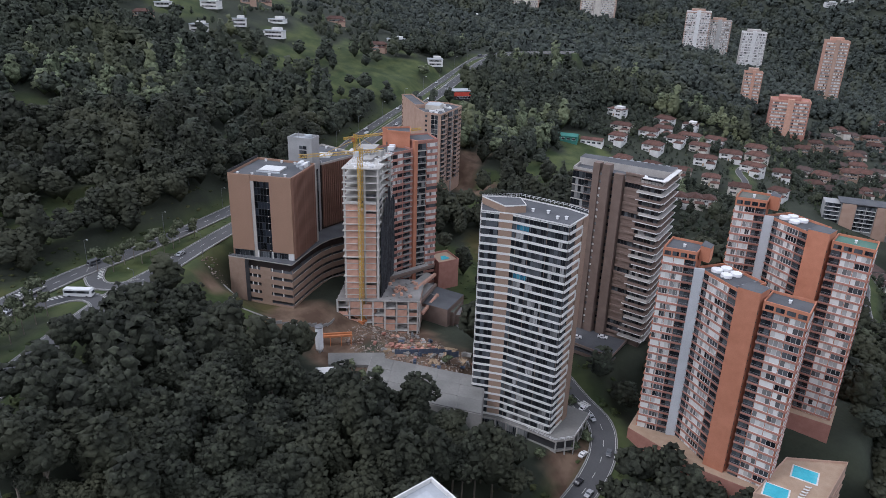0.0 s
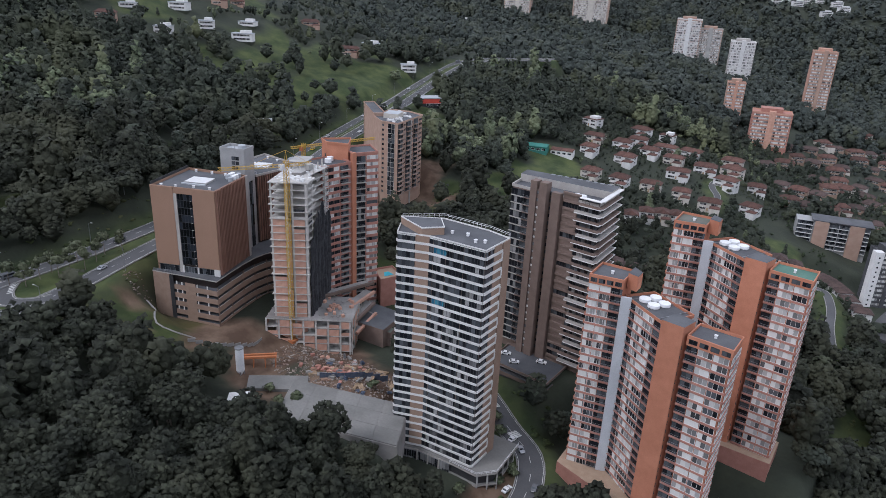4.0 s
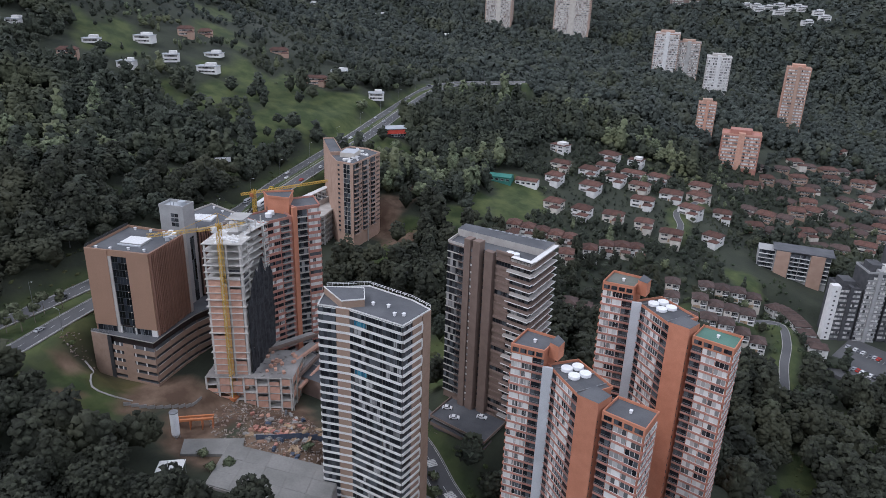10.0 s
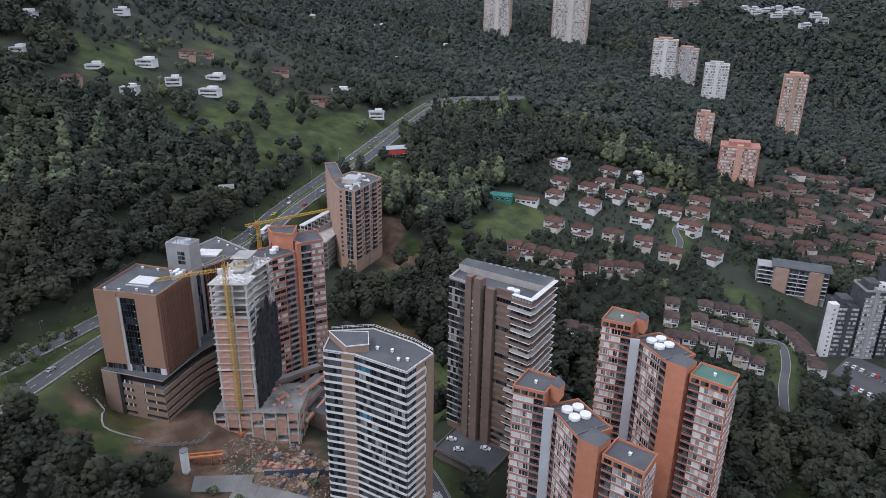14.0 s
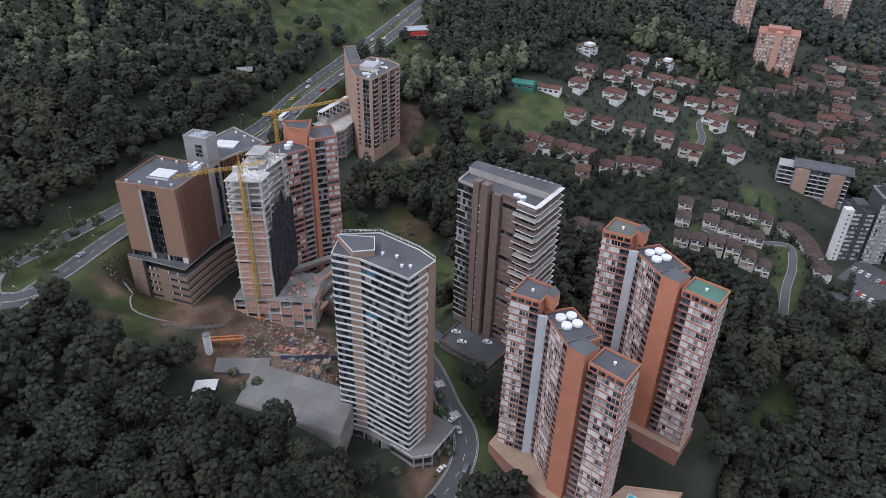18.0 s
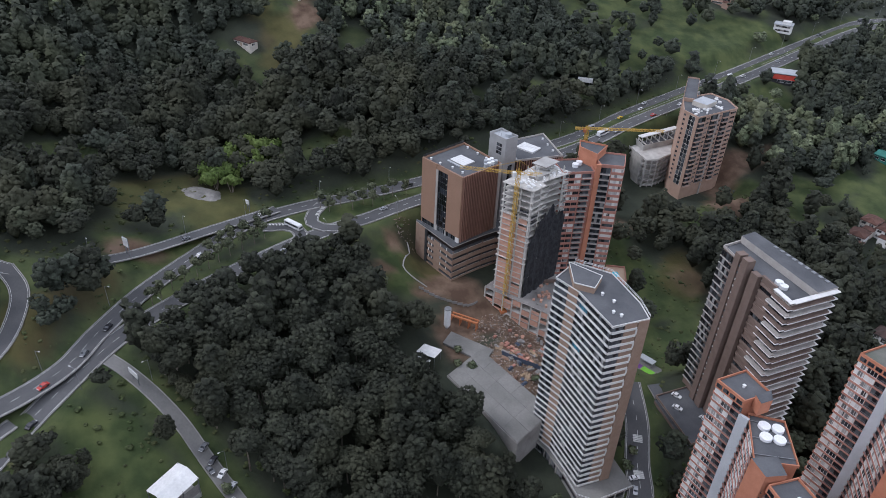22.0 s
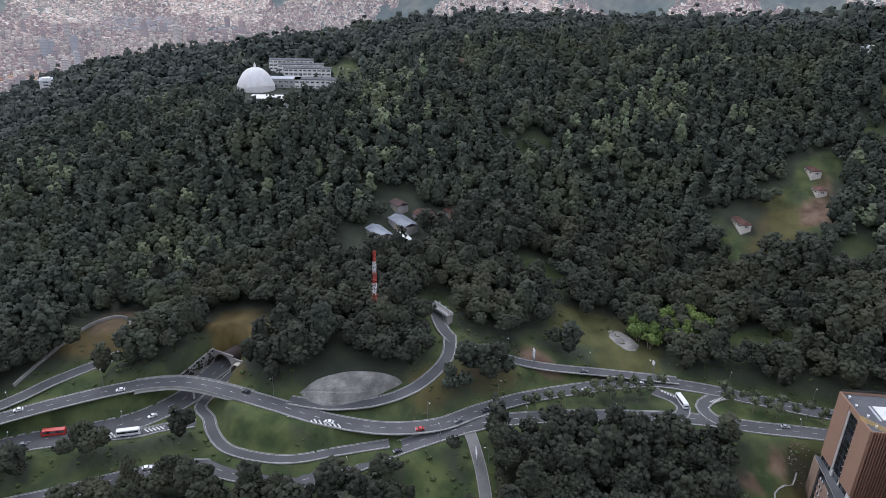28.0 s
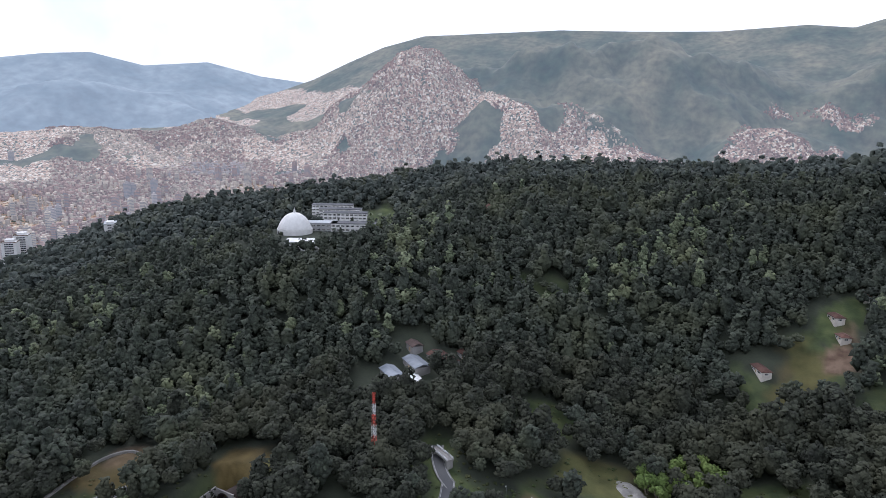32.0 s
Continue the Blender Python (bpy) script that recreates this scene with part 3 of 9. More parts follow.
# open grass: middle, half sizes (plan units), how bare of trees
MEADOWS = [(-382, 143, 24, 13, 0.85), (-351, 131, 15, 13, 0.9), (-436, 196, 30, 26, 0.75), (-322, 170, 16, 16, 0.6), (-470, 200, 24, 30, 0.6), (-356, -18, 12, 24, 0.5), (-330, 378, 48, 42, 0.9), (-300, 345, 26, 30, 0.88), (-152, 407, 24, 24, 0.95), (-164, 350, 18, 18, 0.9), (-146, 335, 14, 14, 0.9), (-152, 242, 24, 20, 0.95), (-128, 240, 18, 24, 0.95), (-238, 392, 18, 14, 0.9), (-484, 461, 24, 20, 0.75), (-350, -25, 10, 22, 0.6), (-452, -230, 24, 40, 0.97), (-334, -188, 12, 14, 0.9), (28, 290, 9, 14, 0.85), (-172, 145, 17, 15, 1.0), (-356, 130, 20, 14, 0.85), (-285, 310, 14, 20, 0.8), (-163, 375, 10, 22, 0.95), (-296, 392, 34, 62, 0.95), (-335, 338, 34, 34, 0.93), (-318, 112, 24, 22, 0.72), (-342, 138, 22, 16, 0.8), (-222, 62, 22, 36, 0.97), (-168, 44, 11, 13, 1.0), (-187, 58, 10, 22, 1.0), (-92, 32, 32, 24, 0.985), (-146, -74, 12, 14, 1.0), (-104, 236, 30, 32, 0.93), (-100, -42, 13, 24, 1.0), (-82, -118, 20, 9, 0.95), (-64, -100, 14, 10, 0.95), (-170, 300, 16, 16, 0.9), (-150, 398, 20, 26, 0.93), (22, 262, 9, 15, 0.8), (40, 330, 10, 12, 0.7), (-268, 250, 10, 40, 0.8), (-385, -150, 30, 14, 0.96), (-196, 70, 9, 34, 1.0), (-201, 128, 8, 26, 1.0), (-20, 412, 14, 9, 0.95), (-250, 120, 14, 40, 0.75), (-430, 330, 30, 22, 0.8), (-420, 420, 26, 20, 0.75), (-460, 250, 30, 20, 0.7), (-260, 20, 16, 20, 0.8), (-175, 330, 12, 18, 0.9)]
# bare earth
DRY = [(-180, 156, 20, 14, 0.55), (-140, 262, 14, 12, 0.5), (-345, 128, 26, 18, 0.5), (-225, 62, 24, 34, 0.4), (-172, 30, 12, 12, 0.45), (-149, -86, 15, 16, 0.95), (-112, -132, 22, 16, 0.8), (-118, -70, 10, 8, 0.5), (-150, 10, 16, 10, 0.6)]
SOILS = [(-372, 150, 12, 7, 0.7), (-172, 312, 11, 16), (-176, 250, 8, 10, 0.8), (-135, 265, 8, 8, 0.5), (-138, 154, 13, 14), (-57, 166, 5, 14), (-150, 190, 14, 22), (-171, 134, 4, 5), (-182, 143, 5, 5), (-158, 150, 5, 8), (-122, -140, 12, 10, 0.5), (-119, 174, 24, 20), (-140, 168, 14, 12), (-195, 335, 10, 24), (-160, 158, 8, 14), (-54, 153, 4, 8), (-190, 45, 6, 10), (-358, 148, 12, 10), (-90, 258, 10, 16), (-148, 205, 10, 14)]


def spot(x, y, rows, soft=0.35):
    best = np.zeros(np.shape(x))
    wob = 0.24 * np.sin(x / 9.0 + 2 * np.sin(y / 13.0)) + 0.18 * np.sin(y / 7.0 + x / 17.0) + 0.1 * np.sin(x / 3.1 + y / 4.3)
    for row in rows:
        d = np.hypot((x / U - row[0]) / row[2], (y / U - row[1]) / row[3]) + wob
        best = np.maximum(best, (1 - smooth(1 - soft, 1.05, d)) * (row[4] if len(row) > 4 else 1))
    return best


# ---- ground ----
def graded(mid, fine, reach, step, far, grow=1.06):
    side = [0.0]
    s = step
    while side[-1] < far:
        side.append(side[-1] + s)
        if side[-1] > reach:
            s *= grow
    return mid + np.array(sorted({-v for v in side} | set(side)))


gx, gy = graded(-120, 3, 330, 3.8, 4700), graded(120, 3, 430, 4.0, 4700)
GX, GY = np.meshgrid(gx, gy)
fx, fy = GX.ravel(), GY.ravel()
GZ = land(fx, fy)
nx, ny = len(gx), len(gy)
ii = (np.arange(ny - 1)[:, None] * nx + np.arange(nx - 1)[None, :]).ravel()
tris = np.concatenate([np.stack([ii, ii + 1, ii + nx + 1], 1), np.stack([ii, ii + nx + 1, ii + nx], 1)])
ground_mat = surface("ground_cover", (0.025, 0.031, 0.021), (0.042, 0.049, 0.031), 0.06, 0.97, 0.6, 0.7, space="World")
gn, gl = ground_mat.node_tree.nodes, ground_mat.node_tree.links
gb = gn["Principled BSDF"]
layer = gb.inputs["Base Color"].links[0].from_socket
for attr, one, two, scale in (("meadow", (0.031, 0.049, 0.014), (0.080, 0.099, 0.032), 0.09), ("dry", (0.070, 0.050, 0.016), (0.120, 0.088, 0.030), 0.07), ("soil", (0.085, 0.052, 0.034), (0.175, 0.12, 0.082), 0.12), ("town", (0.10, 0.10, 0.085), (0.22, 0.19, 0.165), 0.02)):
    a, tex, ramp, mix = gn.new("ShaderNodeAttribute"), gn.new("ShaderNodeTexNoise"), gn.new("ShaderNodeValToRGB"), gn.new("ShaderNodeMix")
    pos = gn.new("ShaderNodeNewGeometry")
    a.attribute_name = attr
    tex.inputs["Scale"].default_value, tex.inputs["Detail"].default_value = scale, 8
    gl.new(pos.outputs["Position"], tex.inputs["Vector"])
    ramp.color_ramp.elements[0].position, ramp.color_ramp.elements[0].color = 0.38, (*one, 1)
    ramp.color_ramp.elements[1].position, ramp.color_ramp.elements[1].color = 0.64, (*two, 1)
    mix.data_type = "RGBA"
    gl.new(tex.outputs[0], ramp.inputs[0])
    gl.new(a.outputs["Fac"], mix.inputs[0])
    gl.new(layer, mix.inputs[6])
    gl.new(ramp.outputs[0], mix.inputs[7])
    layer = mix.outputs[2]
gl.new(layer, gb.inputs["Base Color"])
ground_mesh = mesh_fast("ground", np.stack([fx, fy, GZ], 1), tris, ground_mat, True)
clear = road_clear(fx, fy)
radius = np.hypot(fx + 60, fy - 150)
bearing = np.degrees(np.arctan2(fy - 150, fx + 60)) % 360
verge = 1 - smooth(2, 9, clear)
for attr, values in (("meadow", np.maximum(spot(fx, fy, MEADOWS), verge * 0.85)), ("dry", spot(fx, fy, DRY)), ("soil", spot(fx, fy, SOILS)), ("town", smooth(1150, 1400, radius) * smooth(165, 190, bearing) * (1 - smooth(270, 300, bearing)))):
    layer_data = ground_mesh.attributes.new(attr, "FLOAT", "POINT")
    layer_data.data.foreach_set("value", values.astype(np.float32))
ground = tagged(new("ground", ground_mesh), "hilly valley ground of grass, forest floor and bare earth", "ground", kind="structure")


# ---- roads ----
def ribbon(line, left, right, lift=0.0, thick=0.0):
    """A strip along a line between two offsets from it: vertices and quads."""
    d = np.gradient(line[:, :2], axis=0)
    d /= np.linalg.norm(d, axis=1)[:, None] + 1e-9
    side = np.stack([-d[:, 1], d[:, 0]], 1)
    v, f = [], []
    n = len(line)
    for k, (o, down) in enumerate(((left, 0), (right, 0)) if not thick else ((left, 0), (right, 0), (right, thick), (left, thick))):
        v += [(p[0] + s[0] * o, p[1] + s[1] * o, p[2] + lift - down) for p, s in zip(line, side)]
    for i in range(n - 1):
        f.append((i, n + i, n + i + 1, i + 1))
        if thick:
            f += [(n + i, 2 * n + i, 2 * n + i + 1, n + i + 1), (2 * n + i, 3 * n + i, 3 * n + i + 1, 2 * n + i + 1), (3 * n + i, i, i + 1, 3 * n + i + 1)]
    if thick:
        f += [(0, 3 * n, 2 * n, n), (n - 1, 2 * n - 1, 3 * n - 1, 4 * n - 1)]
    return v, f


def dashes(line, offset, width, on, off, lift=0.03):
    v, f = [], []
    travelled, s = 0.0, 0
    span = [0.0]
    for a, b in zip(line, line[1:]):
        span.append(span[-1] + float(np.linalg.norm(b - a)))
    span = np.array(span)
    start = 2.0
    while start + on < span[-1]:
        steps = np.arange(start, start + on + 0.01, min(on, 3.0))
        piece = np.stack([np.interp(steps, span, line[:, k]) for k in range(3)], 1)
        if len(piece) > 1:
            pv, pf = ribbon(piece, offset + width / 2, offset - width / 2, lift)
            o = len(v)
            v += pv
            f += [tuple(i + o for i in q) for q in pf]
        start += on + off
    return v, f


ROAD_LABEL = {"highway_west": "grey asphalt highway carriageway with white lane lines", "lane": "narrow pale concrete lane running down from the highway", "hill_curl": "curved dusty asphalt access road climbing the hill"}
for name, (width, pts) in ROADS.items():
    line = LINES[name]
    pale = name in ("lane",)
    v, f = ribbon(line, width / 2, -width / 2, 0.0, 0.5)
    road = tagged(new("road_" + name, mesh_of("road", v, f, old_asphalt if pale else asphalt)), ROAD_LABEL.get(name, "grey asphalt road with painted lines"), "road", kind="structure")
    for o in (width / 2, -width / 2):
        v, f = ribbon(line, o + 0.18, o - 0.18, 0.16, 0.5)
        hang("kerb", mesh_of("kerb", v, f, kerb_stone), road)
    if not pale and not name.startswith("vill"):
        big = width > 8
        if big:
            v, f = dashes(line, 0, 0.16, 3, 5)
            hang("lane_marking", mesh_of("lane_marking", v, f, road_paint), road)
        for o in (width / 2 - 0.6, -width / 2 + 0.6):
            v, f = ribbon(line, o + 0.08, o - 0.08, 0.03)
            hang("edge_line", mesh_of("edge_line", v, f, road_paint), road)
# overpass deck, parapets and piers
hw = LINES["highway_west"]
deck_line = hw[on_bridge("highway_west", len(hw))]
overpass = thing("overpass", "concrete road bridge carrying the highway over the tunnel road", "bridge", (0, 0, 0), kind="structure")
dl = deck_line.copy()
dl[:, 2] -= 0.5
v, f = ribbon(dl, 5.0, -5.0, -0.02, 1.1)
hang("bridge_deck", mesh_of("bridge_deck", v, f, concrete), overpass)
for o in (4.92, -4.92):
    v, f = ribbon(deck_line, o + 0.12, o - 0.12, 0.75, 1.0)
    hang("bridge_parapet", mesh_of("bridge_parapet", v, f, kerb_stone), overpass)
for k in (0.04, 0.5, 0.95):
    p = deck_line[int(k * (len(deck_line) - 1))]
    low = float(land(np.array([p[0]]), np.array([p[1]]))[0]) - 1
    if k == 0.5:
        hang("bridge_pier", cylinder_mesh("bridge_pier", 0.7, p[2] - 1.5 - low, concrete), overpass, (p[0], p[1], low))
    else:
        hang("bridge_abutment", boxes_mesh("bridge_abutment", [(-5.4, 5.4, -1.2, 1.2, low, p[2] - 1.5)], concrete), overpass, (p[0], p[1], 0), 0.5 if k > 0.5 else 0.9)

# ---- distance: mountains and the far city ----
# bluish emission that stands in for the haze of distance
HAZE_GLOW = (0.50, 0.60, 0.72)
EYE_END = Vector((76.5, 173.9, 267.0))


# how far up the slope the houses climb, by bearing
TOWN_EDGE = ([180, 186, 190.6, 194.6, 199, 203, 206.5, 210.8, 217, 220, 226, 262], [0.46, 0.42, 0.2, 0.26, 0.27, 0.34, 0.45, 0.56, 0.68, 0.74, 1.1, 1.1])


def sky_line(name, marks, near, far, mat, label, roughness, seed, foot):
    """A range of mountains shaped to fit the last view's skyline: crest heights by bearing (degrees, metres), between
    two distances from the camera's last place.
    """
    n_b, n_r = 320, 70
    bs, rs = np.linspace(marks[0][0], marks[-1][0], n_b), np.linspace(0, 1, n_r)
    crest = np.interp(bs, [m[0] for m in marks], [m[1] for m in marks])
    verts, built = [], []
    for b, c in zip(bs, crest):
        a = radians(b)
        for r in rs:
            d = near + (far - near) * r
            x, y = EYE_END.x + d * math.cos(a), EYE_END.y + d * math.sin(a)
            rise = min(1.0, r / 0.86) ** 1.15
            ridge_ = 0.5 - abs(noise.fractal(Vector((x * 0.00075, y * 0.00075, seed + 4)), 1.0, 2.1, 6))
            folds = (0.7 * noise.fractal(Vector((x * 0.0009, y * 0.0009, seed)), 1.0, 2.1, 6) + 0.9 * ridge_) * roughness * (1 - abs(2 * min(1, r * 1.25) - 1) ** 2) * min(1.0, max(0.0, (c - foot) / 650))
            drop = max(0.0, r - 0.9) * 900
            verts.append((x, y, foot + (c - foot) * rise + folds * (1 - smooth(0.4, 0.66, np.array(r))) - drop))
            reach = float(np.interp(b, TOWN_EDGE[0], TOWN_EDGE[1])) + 0.05 * noise.noise(Vector((x * 0.003, y * 0.003, seed)))
            green = float(smooth(-0.34, -0.1, np.array(noise.fractal(Vector((x * 0.0022, y * 0.0022, seed + 2)), 1.0, 2.0, 4))))
            built.append(float(1 - smooth(reach - 0.2, reach + 0.1, np.array(r))) * green)
    f = [(i * n_r + j, i * n_r + j + 1, (i + 1) * n_r + j + 1, (i + 1) * n_r + j) for i in range(n_b - 1) for j in range(n_r - 1)]
    me = mesh_of(name, verts, f, mat)
    me.polygons.foreach_set("use_smooth", [True] * len(me.polygons))
    town = me.attributes.new("town", "FLOAT", "POINT")
    town.data.foreach_set("value", built)
    return tagged(new(name, me), label, "mountain", kind="structure"), verts, built


def roofs_over(mat, attr, cell, edge=0.5):
    """Far-off quarters laid over a ground material: roofs and walls of many colours with dark lanes and gardens between."""
    n, l = mat.node_tree.nodes, mat.node_tree.links
    b = n["Principled BSDF"]
    under = b.inputs["Base Color"].links[0].from_socket
    pos, cells, patch, ramp, gap = n.new("ShaderNodeNewGeometry"), n.new("ShaderNodeTexVoronoi"), n.new("ShaderNodeTexNoise"), n.new("ShaderNodeValToRGB"), n.new("ShaderNodeAttribute")
    cells.inputs["Scale"].default_value = 1.0 / cell
    cells.distance = "CHEBYCHEV"
    patch.inputs["Scale"].default_value, patch.inputs["Detail"].default_value = 0.009, 9
    patch.inputs["Roughness"].default_value = 0.65
    gap.attribute_name = attr
    l.new(pos.outputs["Position"], cells.inputs["Vector"])
    l.new(pos.outputs["Position"], patch.inputs["Vector"])
    part_ = n.new("ShaderNodeSeparateColor")
    l.new(cells.outputs["Color"], part_.inputs[0])
    e = ramp.color_ramp.elements
    e[0].position, e[0].color = 0.0, (0.05, 0.06, 0.04, 1)
    e[1].position, e[1].color = 1.0, (0.62, 0.56, 0.48, 1)
    for at_, c in ((0.2, (0.08, 0.08, 0.055)), (0.24, (0.23, 0.13, 0.085)), (0.55, (0.35, 0.23, 0.16)), (0.8, (0.46, 0.37, 0.27))):
        k = ramp.color_ramp.elements.new(at_)
        k.color = (*c, 1)
    l.new(part_.outputs[0], ramp.inputs[0])
    add, cut_ = n.new("ShaderNodeMath"), n.new("ShaderNodeMapRange")
    add.operation = "ADD"
    l.new(patch.outputs[0], add.inputs[0])
    l.new(gap.outputs["Fac"], add.inputs[1])
    cut_.inputs["From Min"].default_value, cut_.inputs["From Max"].default_value = 0.96 + edge * 0.1, 1.02 + edge * 0.1
    l.new(add.outputs[0], cut_.inputs["Value"])
    mix = n.new("ShaderNodeMix")
    mix.data_type = "RGBA"
    l.new(cut_.outputs[0], mix.inputs[0])
    l.new(under, mix.inputs[6])
    l.new(ramp.outputs[0], mix.inputs[7])
    l.new(mix.outputs[2], b.inputs["Base Color"])


# haze is put into both mountain surfaces as a faint glow of their own
mountain_near_mat = surface("mountain_near", (0.020, 0.036, 0.018), (0.13, 0.115, 0.065), 0.0042, 0.97, 0.9, 0.03, glow=(HAZE_GLOW, 0.125), space="World", contrast=0.4)
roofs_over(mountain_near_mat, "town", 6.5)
roofs_over(ground_mat, "town", 9.0, 0.0)
mountain_far_mat = surface("mountain_far", (0.03, 0.05, 0.055), (0.12, 0.14, 0.14), 0.004, 0.97, 0.4, 0.02, glow=(HAZE_GLOW, 0.29), space="World", contrast=0.35)


def bearing_at(px):
    """Bearing of a mark on the last view's skyline, across its 1568 columns."""
    return 210.8 - math.degrees(math.atan((px - 784) / 1238.0))


def crest_at(py, d):
    return EYE_END.z + d * (166.0 - py) / 1238.0


near_marks = [(1900, 60), (1568, 47), (1530, 43), (1480, 55), (1400, 49), (1250, 57), (1100, 56), (980, 54), (850, 61), (750, 67), (680, 88), (620, 116), (560, 146), (500, 168), (430, 186), (330, 196), (200, 204), (50, 208), (-200, 212)]
far_marks = [(900, 176), (700, 166), (560, 154), (470, 143), (380, 122), (270, 130), (180, 112), (100, 116), (0, 127), (-150, 118), (-400, 126)]
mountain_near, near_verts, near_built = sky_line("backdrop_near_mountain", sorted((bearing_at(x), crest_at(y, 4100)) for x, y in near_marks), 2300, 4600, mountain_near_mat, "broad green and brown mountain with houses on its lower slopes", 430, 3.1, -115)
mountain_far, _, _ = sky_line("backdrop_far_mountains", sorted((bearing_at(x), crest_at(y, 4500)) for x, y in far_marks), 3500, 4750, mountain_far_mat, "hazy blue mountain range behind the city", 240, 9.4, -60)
# ---- woods ----
rng = np.random.default_rng(7)


def ico(n):
    bm = bmesh.new()
    bmesh.ops.create_icosphere(bm, subdivisions=n, radius=1)
    v = np.array([q.co[:] for q in bm.verts])
    f = np.array([[q.index for q in p.verts] for p in bm.faces])
    bm.free()
    return v, f


ICO1, ICO2 = ico(1), ico(2)


def lumpy(d, lobes, g):
    """How far a crown reaches in each direction: one swelling for every lobe."""
    cosine = d @ lobes.T
    reach = np.exp(-((1 - cosine) / 0.11))
    return 0.62 + 0.42 * reach.max(1) + 0.07 * g.normal(size=len(d)).clip(-1.6, 1.6)


def crown(seed, balls, lobes, cards, size, shape, fine=2, inner=0.9):
    """A crown about 1 wide (radius), its middle at the origin: lumpy leaf masses with loose sprays of leaves over them."""
    g = np.random.default_rng(seed)
    base = {1: ICO1, 2: ICO2}[fine]
    high = {"round": 1.0, "tall": 1.5, "spread": 0.7}[shape]
    if balls == 1:
        mids, rads = np.zeros((1, 3)), np.ones(1)
    else:
        a = np.arange(balls) * 6.28 / balls + g.uniform(-0.5, 0.5, balls)
        q = g.uniform(0.28, 0.5, balls) * (0.7 if shape == "tall" else 1.0)
        mids = np.stack([q * np.cos(a), q * np.sin(a), g.uniform(-0.4, 0.35, balls) * high], 1)
        mids[0] = (0, 0, 0.38 * high)
        rads = g.uniform(0.5, 0.72, balls)
    vs, fs, o = [], [], 0
    if inner == 0:
        base = np.zeros((0, 3)), np.zeros((0, 3), int)
    for m, r in zip(mids, rads):
        dirs = g.normal(size=(lobes, 3))
        dirs[:, 2] = np.abs(dirs[:, 2]) * 0.9 - 0.15
        dirs /= np.linalg.norm(dirs, axis=1)[:, None]
        v = base[0] * lumpy(base[0], dirs, g)[:, None] * r * inner * [1, 1, high] + m
        vs.append(v)
        fs.append(base[1] + o)
        o += len(v)
        n = int(cards * r * r / (rads ** 2).sum())
        d = g.normal(size=(n, 3))
        d[:, 2] = np.abs(d[:, 2]) - 0.35
        d /= np.linalg.norm(d, axis=1)[:, None]
        p = d * (lumpy(d, dirs, g) * g.uniform(0.88, 1.16, n))[:, None] * r * [1, 1, high] + m
        e1 = np.cross(d, g.normal(size=(n, 3)))
        e1 /= np.linalg.norm(e1, axis=1)[:, None] + 1e-9
        e2 = np.cross(d, e1) + d * g.uniform(-0.9, 0.9, (n, 1))
        s = size * g.uniform(0.55, 1.35, (n, 1))
        quad = np.stack([p - e1 * s, p - e2 * s * 0.75 - d * s * 0.3, p + e1 * s * g.uniform(0.5, 1, (n, 1)), p + e2 * s * 0.75 - d * s * 0.2], 1)
        i = np.arange(n)[:, None] * 4 + o
        vs.append(quad.reshape(-1, 3))
        fs.append(np.concatenate([i + [0, 1, 2], i + [0, 2, 3]]))
        o += n * 4
    v, f = np.concatenate(vs), np.concatenate(fs)
    wide = np.quantile(np.hypot(v[:, 0], v[:, 1]), 0.97)
    return v / wide, f


def scatter(templates, places, sizes, heights, g):
    """One joined mesh of many crowns: template, place, radius and height for each."""
    vs, fs, o = [], [], 0
    which = g.integers(0, len(templates), len(places))
    for k, (tv, tf) in enumerate(templates):
        m = which == k
        if not m.any():
            continue
        p, s, h = places[m], sizes[m], heights[m]
        a = g.uniform(0, 6.28, len(p))
        x = tv[None, :, 0] * np.cos(a)[:, None] - tv[None, :, 1] * np.sin(a)[:, None]
        y = tv[None, :, 0] * np.sin(a)[:, None] + tv[None, :, 1] * np.cos(a)[:, None]
        z = np.broadcast_to(tv[None, :, 2], x.shape)
        v = np.stack([x * s[:, None] + p[:, 0:1], y * s[:, None] + p[:, 1:2], z * h[:, None] + p[:, 2:3]], 2).reshape(-1, 3)
        f = (tf[None] + (np.arange(len(p)) * len(tv))[:, None, None]).reshape(-1, 3) + o
        vs.append(v)
        fs.append(f)
        o += len(v)
    return np.concatenate(vs), np.concatenate(fs)


# ground that stays free of trees: middle, half sizes (plan units)
BUILT = [(-117, 147, 15, 11), (-99, 146, 22, 7), (-74, 158, 22, 7), (-222, 302, 22, 26), (-150, 215, 16, 18), (-190, 230, 16, 18), (-79, 171, 19, 12), (-71, 221, 19, 19), (-25, 190, 26, 16), (-14, 225, 26, 16), (-178, 176, 20, 26), (-140, 186, 26, 22), (-152, 214, 18, 16), (-205, 310, 30, 24), (-192, 274, 18, 20), (-126, 160, 18, 16), (-42, 60, 12, 16), (-89, 48, 12, 12), (-250, -60, 14, 13), (-130, -12, 16, 24), (-124, -79, 15, 13), (-124, 133, 9, 9), (0, 448, 18, 14), (34, 418, 26, 22), (-250, 412, 10, 12), (-136, -20, 12, 14), (8, 195, 12, 18), (-122, 207, 14, 18), (-104, 157, 22, 10), (-147, -86, 13, 15), (-118, -132, 16, 16), (-169, 143, 21, 16), (-140, 152, 11, 10), (38, 400, 17, 26), (-218, 70, 14, 24), (-128, 138, 8, 7), (-86, -78, 12, 10), (-101, -44, 9, 22), (-82, -100, 9, 8), (-189, 84, 10, 44), (-206, 128, 10, 24)]
